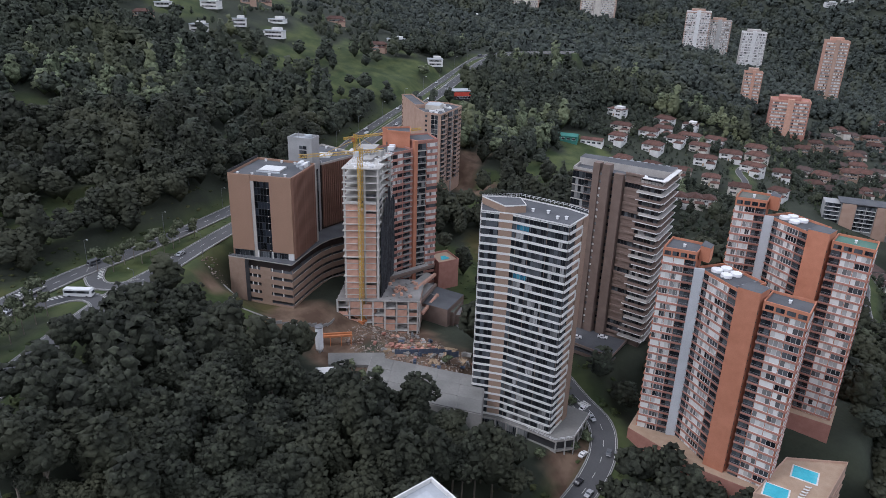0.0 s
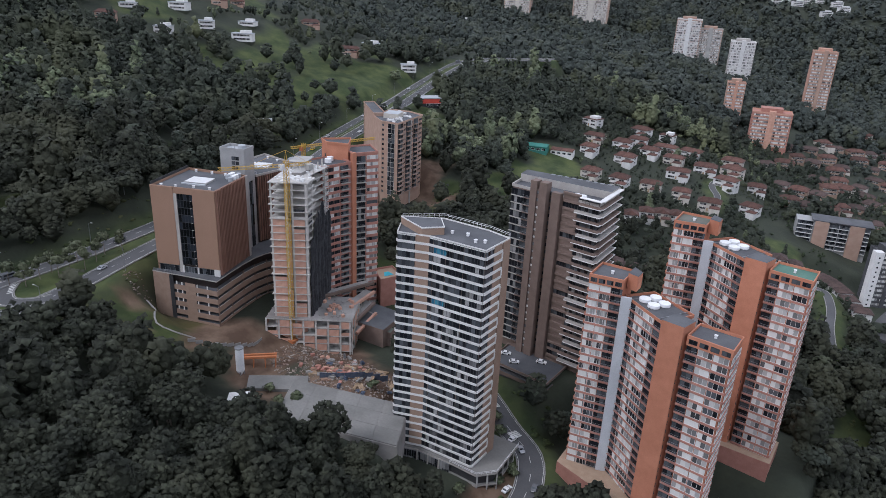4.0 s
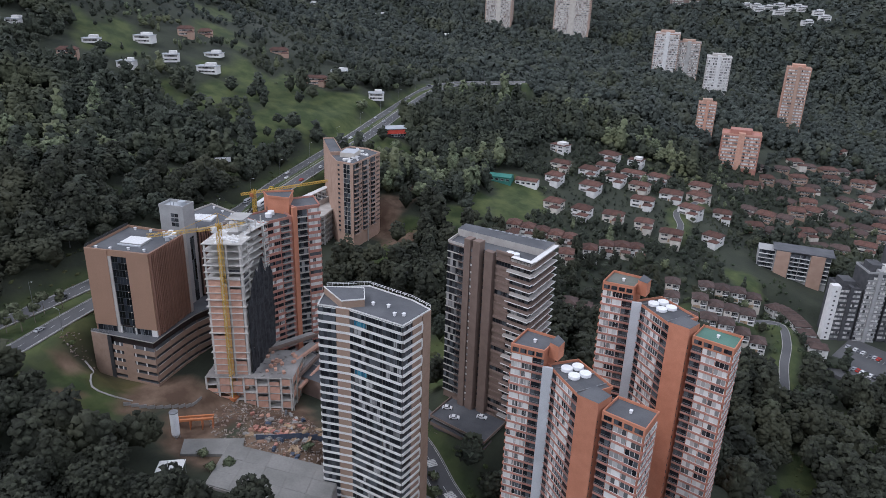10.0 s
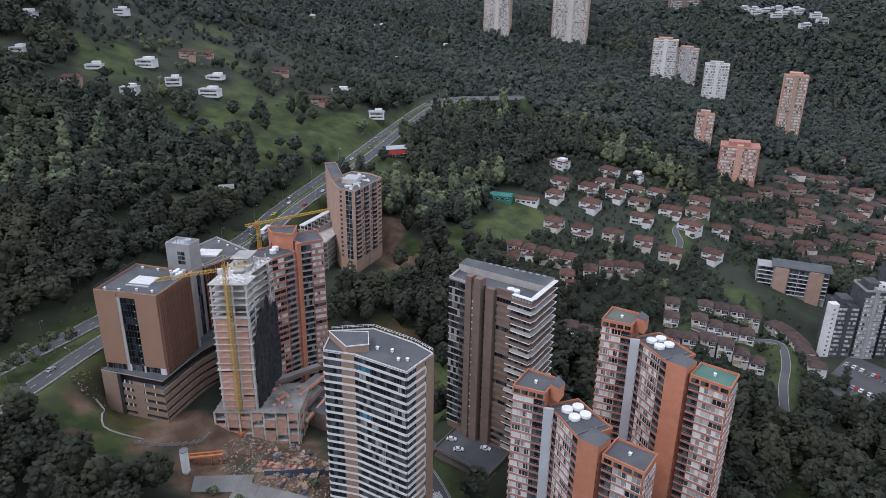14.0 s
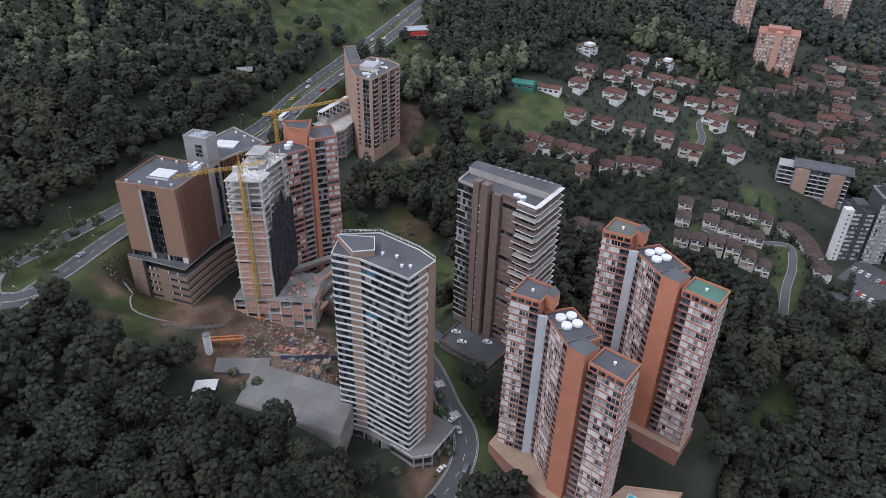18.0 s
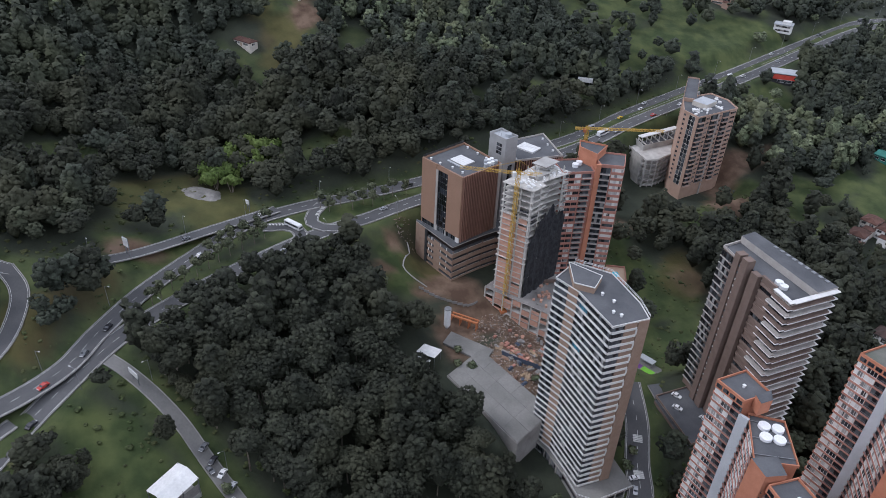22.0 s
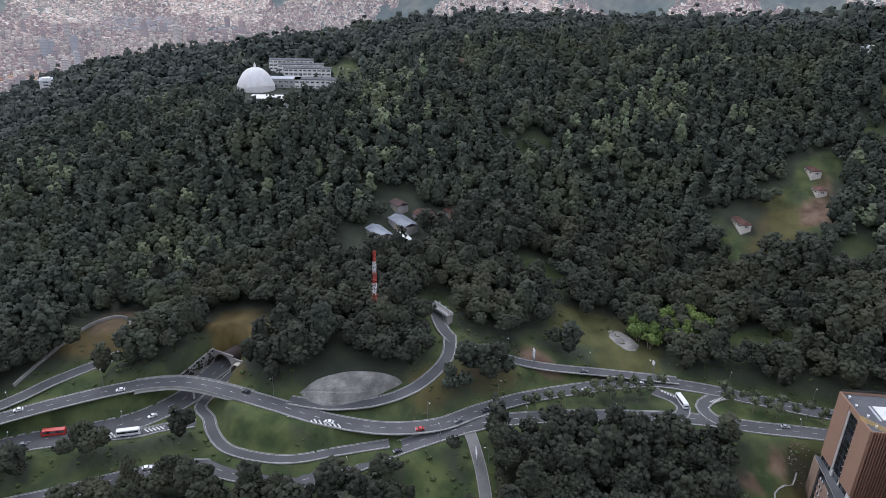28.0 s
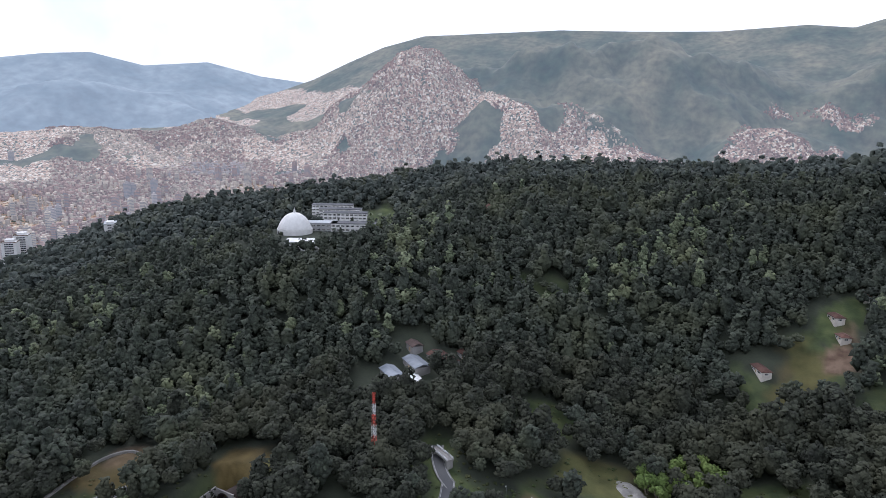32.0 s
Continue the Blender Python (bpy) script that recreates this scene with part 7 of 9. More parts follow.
def gable_roof(w, d, rise, eave, mat):
    a, b = w / 2 + eave * 0.3, d / 2 + eave
    v = [(-a, -b, 0), (a, -b, 0), (a, b, 0), (-a, b, 0), (-a, 0, rise), (a, 0, rise), (-a, -b, 0.22), (a, -b, 0.22), (a, b, 0.22), (-a, b, 0.22), (-a, 0, rise + 0.22), (a, 0, rise + 0.22)]
    f = [(0, 1, 7, 6), (2, 3, 9, 8), (6, 7, 11, 10), (8, 9, 10, 11), (0, 4, 5, 1), (2, 5, 4, 3), (0, 6, 10, 4), (4, 10, 9, 3), (1, 5, 11, 7), (5, 2, 8, 11)]
    return mesh_of("roof", v, f, mat)


def house(x, y, w, d, storeys, turn, walls, roof, label, group="", flat=False, extra=True, far=False):
    """A house: walls, roof, windows front and side, door, chimney or roof terrace."""
    z = on_land(x, y)
    t = thing("house", label, "house", (x, y, z), group, turn=turn)
    h = 2.9 * storeys
    foot = -0.6 if far and flat else -4
    body = hang("wall", boxes_mesh("wall", [(-w / 2, w / 2, -d / 2, d / 2, foot, h)], walls), t)
    if foot > -1:
        hang("plinth", boxes_mesh("plinth", [(-w / 2 + 0.3, w / 2 - 0.3, -d / 2 + 0.3, d / 2 - 0.3, -5, foot)], ground_mat), t)
    if flat:
        hang("roof", boxes_mesh("roof", [(-w / 2 - 0.4, w / 2 + 0.4, -d / 2 - 0.4, d / 2 + 0.4, h, h + 0.35)], roof), t)
        hang("roof_terrace", boxes_mesh("roof_terrace", [(-w * 0.1, w * 0.38, -d * 0.3, d * 0.35, h + 0.35, h + 2.4)], walls), t)
    else:
        hang("roof", hip_roof(w, d, min(w, d) * 0.24 + 0.3, 0.6, roof), t, (0, 0, h))
        if extra:
            q = min(w, d) * 0.62
            hang("porch_wall", boxes_mesh("porch_wall", [(-q / 2, q / 2, -q / 2, q / 2, -4, h - 2.6)], walls), t, (w * 0.28, -d / 2 - q * 0.3, 0))
            hang("porch_roof", hip_roof(q, q * 0.9, q * 0.22, 0.5, roof, name="porch_roof"), t, (w * 0.28, -d / 2 - q * 0.3, h - 2.6))
    if far:
        for k in range(storeys):
            hang("window", window(w * 0.82, 1.5, house_glass, white_paint, 5), body, (-w * 0.41, -d / 2, 0.9 + 2.9 * k))
        return t
    n = max(2, int(w / 6.5))
    for k in range(storeys):
        for i in range(n):
            hang("window", window(w / n * 0.58, 1.5, house_glass, white_paint, 2), body, (-w / 2 + w / n * (i + 0.2), -d / 2, 0.9 + 2.9 * k))
        hang("window", window(d * 0.35, 1.4, house_glass, white_paint, 2), body, (w / 2, -d * 0.2, 0.9 + 2.9 * k), math.pi / 2)
    hang("door", slab(1.1, 0.08, 2.1, timber, "door"), body, (-w * 0.08, -d / 2 - 0.02, 0))
    return t


# big houses of the hillside estate (metres)
white_walls = {0, 1, 3, 4, 5, 2, 7, 9, 10, 13, 17, 20, 22}
for i, (x, y) in enumerate(VILLAS):
    white = i in white_walls
    w, d = pick.uniform(12, 17) + (5 if i in (4, 5) else 0), pick.uniform(9, 11)
    house(x, y, w, d, 2, pick.choice((0.0, 0.15, -0.2, 0.5)), white_paint if white else pick.choice((cream_render, cream_render, white_paint, cream_render)), clay_tile, "two-storey white villa with a red tiled roof" if white else "two-storey villa with a dark red tiled roof among trees", "villas on the slope", flat=i in (0, 3))
# terraced rows
for i, (x, y) in enumerate(rows_a + rows_b):
    house(x, y, 8.6, 9.5, 2, 0.27 if i < 5 else 0.35, white_paint if i % 3 else cream_render, clay_tile, "terraced house with a clay tile roof and pale gables", "terraced houses above the brown tower", extra=True)
for i, (x, y) in enumerate(rows_c):
    t = house(x, y, 8.2, 8.5, 2, 0.28, cream_render if i % 2 else white_paint, dark_tile, "terraced house with a dark tiled roof and wide garage", "terraced houses by the village street", extra=False)
    hang("garage_door", slab(3.0, 0.1, 2.2, timber, "garage_door"), t, (-3.6, -4.3, 0))
    hang("balcony", balcony(3.6, 2.4, 1.2, house_glass, white_paint, rail_grey), t, (0.2, -4.25, 2.9))
for i in range(9):
    a = 0.55 - i * 0.16
    x, y = CURVED[i]
    t = house(x, y, 8.0, 9.0, 2, -0.6 - 0.09 * i, white_paint, dark_tile, "white terraced house with a brown roof in a curved row", "terraced houses in a curved row", extra=False)
# far estate under the hill
for i, (x, y) in enumerate(FAR_H):
    house(x, y, pick.uniform(11, 16), pick.uniform(9, 12), 1 + i % 2, pick.uniform(-0.4, 0.6), tan_brick if i % 3 else cream_render, clay_tile if i % 2 else dark_tile, "low brick house with a brown tiled roof", "houses of the far estate", extra=i % 3 == 0, far=True)
# teal-roofed shed and low hut beside the meadow
for x, y, w, d, tu, wl_, ro, words in ((-207, 506, 17, 10, 0.25, teal_sheet, teal_sheet, "low teal sheet-metal shed on the meadow"), (-190, 516, 17, 8, 0.2, white_paint, clay_tile, "low white hut with a brown tiled roof")):
    t = thing("shed", words, "shed", (x, y, on_land(x, y)), turn=tu)
    hang("wall", boxes_mesh("wall", [(-w / 2, w / 2, -d / 2, d / 2, -3, 3.6)], wl_), t)
    hang("roof", gable_roof(w, d, 1.5, 0.6, ro), t, (0, 0, 3.6))
    for i in range(4):
        hang("opening", window(w * 0.16, 1.5, dark_glass, white_paint, 1), t, (-w * 0.45 + i * w * 0.24, -d / 2, 1.0))
# villas along the hill road
for i, (x, y) in enumerate(HILL_H):
    tiled = i in (2, 5, 9, 13, 18)
    house(x, y, pick.uniform(11, 18), pick.uniform(8, 10), 1 + (i % 3 > 0), pick.uniform(0.3, 0.9), sand_brick if tiled else white_paint, clay_tile if tiled else pale_roof, "villa with a tiled roof on the wooded hill" if tiled else "modern white flat-roofed villa on the wooded hill", "villas on the wooded hill", flat=not tiled, far=True)
for i, (x, y) in enumerate(WHITE_H):
    house(x, y, 20, 12, 3, 0.4, white_paint, pale_roof, "white terraced block on the far hillside", "white blocks on the far hillside", flat=True, extra=False, far=True)


# ---- distant and side towers ----
def plain_tower(x, y, w, d, h, turn, walls, bands, label, glass=curtain_glass, crown_block=True, group="far apartment towers", fh=3.4):
    z = on_land(x, y)
    t = thing("apartment_tower", label, "tower", (x, y, z), group, turn=turn)
    n = int(h / fh)
    hang("tower_body", boxes_mesh("tower_body", [(-w / 2, w / 2, -d / 2, d / 2, -12, h)], walls), t)
    key = ("ring", w, d, bands.name)
    for k in range(n):
        z0 = k * fh
        hang("window_strip", window(w * 0.92, fh * 0.58, glass, walls, 6), t, (-w * 0.46, -d / 2, z0 + fh * 0.36))
        hang("window_strip", window(d * 0.6, fh * 0.58, glass, walls, 4), t, (w / 2, -d * 0.3, z0 + fh * 0.36), math.pi / 2)
        hang("floor_band", slab(w * 0.98, 0.5, fh * 0.3, bands, "floor_band"), t, (-w * 0.49, -d / 2, z0))
    hang("pilaster", boxes_mesh("pilaster", [(-w * 0.08, w * 0.08, -d / 2 - 1.2, 0, -12, h + 2)], bands), t)
    if crown_block:
        hang("roof_house", boxes_mesh("roof_house", [(-w * 0.3, w * 0.25, -d * 0.3, d * 0.3, h, h + 4)], walls), t)
    hang("roof_edge", parapet([(-w / 2, -d / 2), (w / 2, -d / 2), (w / 2, d / 2), (-w / 2, d / 2)], h - 0.3, 1.2, 0.4, bands), t)
    return t


plain_tower(-591, 1196, 46, 30, 82, 0.35, sand_brick, cream_render, "pale high-rise on the wooded hillside")
plain_tower(-482, 1265, 62, 30, 108, 0.3, sand_brick, cream_render, "pale grey high-rise with white stripes on the hillside")
plain_tower(-392, 1656, 62, 40, 120, 0.35, brown_brick, brown_brick, "dark brown twin high-rise on the far hill")
plain_tower(-280, 1160, 36, 30, 66, 0.25, sand_brick, white_paint, "pale high-rise with white pilasters")
plain_tower(-250, 1172, 34, 30, 62, 0.25, sand_brick, concrete, "unfinished pale high-rise beside its twin")
plain_tower(-175, 1037, 30, 24, 55, 0.25, grey_slab, white_paint, "white high-rise at the edge of the wood")
plain_tower(-126, 784, 17, 14, 39, 0.25, sand_brick, salmon_brick, "pink brick tower at the edge of the wood", fh=3.0)
plain_tower(-71, 967, 25, 22, 76, 0.2, salmon_brick, sand_brick, "slender orange brick high-rise in the valley")
plain_tower(-82, 741, 34, 22, 31, 0.2, red_brick, salmon_brick, "orange brick apartment block in the valley", fh=3.0)
# grey and white towers with the car park
for k, (x, y, h) in enumerate(((30, 500, 33), (42, 506, 44), (54, 514, 55), (66, 522, 58))):
    plain_tower(x, y, 12.5, 16, h, 0.5, charcoal, charcoal if k % 2 == 0 else grey_render, "charcoal stepped apartment tower with white windows by the car park", curtain_glass, True, "stepped grey towers", 3.0)
for x, y, h in ((25.5, 490.5, 35), (47, 505, 48)):
    shaft = thing("stair_tower", "white stair shaft between the charcoal towers", "tower", (x, y, on_land(x, y)), "white stair shafts", turn=0.5)
    hang("shaft", boxes_mesh("shaft", [(-2.4, 2.4, -2.4, 2.4, -10, h)], white_paint), shaft)
    for k in range(int(h / 3)):
        hang("window", window(1.2, 1.2, dark_glass, white_paint, 1), shaft, (-0.6, -2.4, 1 + 3 * k))
# dark building with stair towers and lawn
t = thing("apartment_building", "mid-rise building with sand brick shafts and dark flat roof", "building", (-4, 548, on_land(-4, 548)), turn=0.18)
hang("building_body", boxes_mesh("building_body", [(-22, 22, -7, 7, -6, 17.5)], grey_render), t)
hang("roof", boxes_mesh("roof", [(-13, 24, -8, 8.5, 18.6, 19.2)], dark_roof), t)
for x0 in (-11, 10):
    hang("brick_shaft", boxes_mesh("brick_shaft", [(x0, x0 + 8.5, -8.6, 0, -6, 18.5)], sand_brick), t)
for k in range(6):
    for x0, w in ((-21.5, 9.5), (-2, 5.5), (4, 5.5), (18.8, 3)):
        hang("balcony", balcony(w, 2.4, 1.3, dark_glass, white_paint, rail_grey), t, (x0, -7, 0.2 + 3 * k))
# roadside station with a red front
z = on_land(-300, 500)
st = thing("filling_station", "roadside shop with a red front and pale flat roof", "shop", (-301, 500, z), turn=0.9)
hang("shop_body", boxes_mesh("shop_body", [(-10, 10, -6, 6, -4, 6)], frame_dark), st)
hang("shop_front", boxes_mesh("shop_front", [(-9.5, 9.5, -6.4, -6, 2.2, 5.4)], red_steel), st, label="red shop front panel")
hang("roof", boxes_mesh("roof", [(-10.5, 10.5, -6.8, 6.5, 6, 6.5)], pale_roof), st)
hang("shop_window", window(12, 2.0, dark_glass, white_steel, 5), st, (-6, -6.45, 0.1))

# ---- convent with the white dome ----
CZ = 107 * U
cv = thing("domed_church", "white church with a great smooth dome and lantern", "church", (-432, -297, CZ), turn=0.53)
bm = bmesh.new()
bmesh.ops.create_uvsphere(bm, u_segments=40, v_segments=20, radius=16.5)
for q in list(bm.verts):
    if q.co.z < -0.01:
        q.co.z = -0.01
for q in bm.verts:
    r_ = math.hypot(q.co.x, q.co.y) / 16.5
    q.co.z = 15.5 * max(0.0, 1 - r_ ** 2.3) ** 0.8 if q.co.z > 0 else q.co.z
dome_me = bpy.data.meshes.new("dome")
bm.to_mesh(dome_me)
bm.free()
dome_me.materials.append(white_paint)
dome_me.polygons.foreach_set("use_smooth", [True] * len(dome_me.polygons))
hang("dome", dome_me, cv, (0, 0, 4.5))
hang("drum", cylinder_mesh("drum", 17.2, 7.5, white_paint, 40), cv, (0, 0, -3))
hang("lantern", cylinder_mesh("lantern", 1.3, 3.0, white_paint, 12, 0.9), cv, (0, 0, 19.6))
hang("finial", cylinder_mesh("finial", 0.5, 3.0, white_paint, 8, 0.05), cv, (0, 0, 22.4))
for i in range(9):
    a = math.pi + 0.36 * (i - 1)
    hang("drum_window", slab(2.2, 0.25, 3.2, frame_dark, "drum_window"), cv, (17.1 * math.cos(a), 17.1 * math.sin(a), 0), a + math.pi / 2)


def long_block(x, y, w, d, h, turn, walls, roof, label, floors):
    t = thing("convent_wing", label, "building", (x, y, CZ), "convent wings", turn=turn)
    hang("wall", boxes_mesh("wall", [(-w / 2, w / 2, -d / 2, d / 2, -8, h)], walls), t)
    hang("roof", boxes_mesh("roof", [(-w / 2 - 0.5, w / 2 + 0.5, -d / 2 - 0.5, d / 2 + 0.5, h, h + 0.6)], roof), t)
    n = int(w / 4.5)
    for k in range(floors):
        for i in range(n):
            hang("window", window(3.4, 1.7, house_glass, white_paint, 3), t, (-w / 2 + w / n * i + 0.5, -d / 2, 0.9 + k * h / floors))
    return t


ft = 2.10
long_block(-381, -240, 30, 16, 7.5, ft, white_paint, white_paint, "white two-storey front wing of the convent", 2)
long_block(-404, -223, 34, 9, 5.5, ft, white_paint, pale_roof, "low white arcade joining the convent wings", 1)
long_block(-458, -284, 30, 14, 8.0, ft, grey_render, pale_roof, "hall with a grey roof beside the dome", 2)
long_block(-540, -338, 46, 12, 10.5, ft, white_paint, dark_roof, "three-storey convent wing with ribbon windows", 3)
long_block(-522, -312, 46, 11, 10.5, ft, white_paint, dark_roof, "three-storey convent wing with ribbon windows", 3)
long_block(-506, -292, 46, 11, 10.5, ft, white_paint, dark_roof, "three-storey convent wing with ribbon windows", 3)
long_block(-474, -254, 48, 12, 8.0, ft, white_paint, dark_roof, "two-storey convent wing with ribbon windows", 2)
long_block(-432, -208, 34, 11, 7.0, ft, white_paint, dark_roof, "two-storey convent wing with ribbon windows", 2)
house(-530, -118, 34, 10, 2, ft, sand_brick, clay_tile, "long low brick house at the edge of the wood", extra=False)
house(-400, -545, 20, 12, 6, 0.9, white_paint, pale_roof, "white block standing alone on the wooded ridge", flat=True)

# ---- farmstead in the wood ----
for x, y, w, d, tu, ro in ((-291, -82, 20, 10, 1.0, sheet_roof), (-306, -72, 22, 11, 1.0, sheet_roof), (-318, -58, 24, 12, 1.1, clay_tile), (-288, -62, 14, 9, 0.9, canvas), (-322, -84, 12, 8, 1.0, dark_tile), (-332, -46, 14, 8, 1.1, clay_tile)):
    z = on_land(x, y)
    t = thing("farm_shed", "low shed with a broad sheet roof in a clearing", "shed", (x, y, z), "farmstead sheds", turn=tu)
    hang("wall", boxes_mesh("wall", [(-w / 2, w / 2, -d / 2, d / 2, -3, 4.2)], old_concrete), t)
    hang("roof", gable_roof(w, d, 2.0, 0.8, ro), t, (0, 0, 4.2))
    hang("door", slab(2.6, 0.1, 2.6, timber, "door"), t, (-1, -d / 2 - 0.02, 0))
for x, y, w, tu in ((-416, 134, 15, 0.6), (-470, 173, 11, 0.5), (-454, 179, 8, 0.5), (-494, 190, 8, 0.4)):
    house(x, y, w, 7, 1, tu, cream_render, clay_tile, "small tiled cottage on the grassy hill", "hill cottages", extra=False)

# lattice mast, red and white
mz = on_land(-205, -34)
mast = thing("radio_mast", "red and white lattice radio mast above the trees", "mast", (-205, -34, mz))
for k in range(7):
    segs = []
    w0, w1 = 2.6 - 0.25 * k, 2.35 - 0.25 * k
    for j in range(3):
        z0, z1 = k * 6.4 + j * 2.13, k * 6.4 + (j + 1) * 2.13
        c = [(w0 / 2, w0 / 2), (-w0 / 2, w0 / 2), (-w0 / 2, -w0 / 2), (w0 / 2, -w0 / 2)]
        for i in range(4):
            p, q = c[i], c[(i + 1) % 4]
            segs += [((*p, z0), (*p, z1)), ((*p, z0), (*q, z1)), ((*p, z1), (*q, z1))]
    hang("mast_section", bars_mesh("mast_section", segs, 0.07, red_steel if k % 2 == 0 else white_steel), mast)

# footbridge portal over the hill road
fb = thing("road_portal", "concrete portal over the hill road with white rails", "bridge", (*plan((-191, -6))[0], 53 * U), turn=1.1)
hang("portal_deck", boxes_mesh("portal_deck", [(-8.5, 8.5, -2.2, 2.2, 4.2, 5.2)], old_concrete), fb)
for x0 in (-8.2, 6.6):
    hang("portal_pier", boxes_mesh("portal_pier", [(x0, x0 + 1.6, -2, 2, -4, 4.2)], old_concrete), fb)
for y0 in (-2.1, 1.9):
    hang("portal_rail", bars_mesh("portal_rail", [((-8.5, y0, 5.8), (8.5, y0, 5.8)), ((-8.5, y0, 6.4), (8.5, y0, 6.4))] + [((x_, y0, 5.2), (x_, y0, 6.4)) for x_ in np.linspace(-8.4, 8.4, 12)], 0.2, white_steel), fb)

# ---- tunnel mouths in the slope ----
def tunnel(at, r, deep, label, lining, rim, back=0.0):
    """An arched mouth facing east: lining, thick rim, floor, and a black far end in place of the unlit depth."""
    t = thing("tunnel_portal", label, "tunnel", at, kind="structure")
    n = 18
    rise = r * 1.1
    v, f = [], []
    for a in np.linspace(0, math.pi, n):
        ay, az = r * math.cos(a), rise * math.sin(a)
        v += [(back, ay, az), (-deep, ay, az), (back, ay * 1.12, az * 1.12), (back - 3, ay * 1.12, az * 1.12)]
    for i in range(n - 1):
        o, q = i * 4, i * 4 + 4
        f += [(o, q, q + 1, o + 1), (o, o + 2, q + 2, q), (o + 2, o + 3, q + 3, q + 2)]
    hang("tunnel_arch", mesh_of("tunnel_arch", v, f, lining), t)
    # black sheet that stands in for the darkness of the bore
    hang("tunnel_end", boxes_mesh("tunnel_end", [(-deep - 0.4, -deep, -r, r, -1, rise)], tyre_black), t)
    hang("tunnel_floor", boxes_mesh("tunnel_floor", [(-deep, -0.3, -r, r, -0.6, 0.02)], asphalt), t)
    # head wall round the arch, in one piece
    v, f = [], []
    for a in np.linspace(0, math.pi, n):
        ay, az = r * 1.1 * math.cos(a), rise * 1.1 * math.sin(a)
        v += [(0, ay, az), (0, max(-r * 1.35, min(r * 1.35, ay * 1.6)), rise * 1.32 if az > 0.4 * rise else max(0, az * 1.6)), (-0.8, ay, az), (-0.8, max(-r * 1.35, min(r * 1.35, ay * 1.6)), rise * 1.32 if az > 0.4 * rise else max(0, az * 1.6))]
    for i in range(n - 1):
        o, q = i * 4, i * 4 + 4
        f += [(o, o + 1, q + 1, q), (o + 1, o + 3, q + 3, q + 1), (o + 2, q + 2, q + 3, o + 3)]
    hang("head_wall", mesh_of("head_wall", v, f, rim), t)
    return t


TZ = 36 * U
# the main mouth's near-black lining paints its inner shade
tunnel((*plan((-132.0, -85.2))[0], TZ), 5.3, 26, "dark arched road tunnel mouth in the slope", recess_shade, old_concrete)
tunnel((*plan((-132.2, -75.4))[0], TZ), 4.1, 18, "small pale arched tunnel mouth beside the main tunnel", cream_render, old_concrete, 3.4)
apron = thing("tunnel_apron", "asphalt forecourt of the tunnels between retaining walls", "road", (*plan((-119, -80.6))[0], TZ), kind="structure")
hang("road_slab", boxes_mesh("road_slab", [(-16.2, 12, -11.6, 11.6, -0.7, -0.03)], asphalt), apron)
hang("divider", boxes_mesh("divider", [(-15.5, 6, 1.0, 1.35, 0, 0.8)], kerb_stone), apron)
wall_v = lambda y0, y1: [(-16.2, y0, -1), (9, y0, -1), (9, y1, -1), (-16.2, y1, -1), (-16.2, y0, 8.6), (9, y0, 5.6), (9, y1, 5.6), (-16.2, y1, 8.6)]
WALL_F = [(0, 1, 2, 3), (4, 7, 6, 5), (0, 4, 5, 1), (1, 5, 6, 2), (2, 6, 7, 3), (3, 7, 4, 0)]
hang("retaining_wall", mesh_of("retaining_wall", wall_v(-12.3, -11.5), WALL_F, old_concrete), apron)
hang("retaining_wall", mesh_of("retaining_wall", [(x_, y_, z_ * 0.62) for x_, y_, z_ in wall_v(11.5, 12.1)], WALL_F, kerb_stone), apron)
cg = np.random.default_rng(77)
cp = np.stack([cg.uniform(-15.5, 8.5, 150), np.full(150, -11.6) - cg.uniform(-0.35, 0.9, 150), cg.uniform(0.2, 1, 150)], 1)
cp[:, 2] *= 8.4 - (cp[:, 0] + 16) * 0.12
cs = cg.uniform(0.6, 1.2, 150)
v, f = scatter(low_templates, cp, cs, cs, cg)
hang("creeper", mesh_fast("creeper", v, f, leaf_deep), apron, label="dark green creeper over the wall")

# shotcrete slope, a bulging fan above the curl
rv, rf = [], []
nr, na_ = 16, 30
for i in range(nr + 1):
    for j in range(na_ + 1):
        u, w = i / nr, j / na_
        base0, base1 = Vector(plan((-122.5, -36))[0]), Vector(plan((-143, -1))[0])
        out = Vector(plan((-120.5, -20))[0])
        b = base0.lerp(base1, w)
        b = b + (out - base0.lerp(base1, 0.45)) * 4 * w * (1 - w) * 1.0
        back = Vector((-11.5, 7.0)) * u
        rise = 15.5 * u * math.sin(math.pi * min(1, max(0, w))) ** 0.6
        p = b + back * math.sin(math.pi * w) ** 0.5
        wob = noise.fractal(Vector((p.x * 0.12, p.y * 0.12, u * 3)), 1, 2, 4)
        step = 0.5 if 0.4 < u < 0.47 else 0
        rv.append((p.x + wob * 0.5, p.y, 43.4 * U + rise + wob * 0.6 - step))
rf = [(i * (na_ + 1) + j, i * (na_ + 1) + j + 1, (i + 1) * (na_ + 1) + j + 1, (i + 1) * (na_ + 1) + j) for i in range(nr) for j in range(na_)]
tagged(new("rock_slope", mesh_of("rock_slope", rv, rf, shotcrete)), "grey shotcrete slope cut above the curved road", "rock slope", kind="structure")
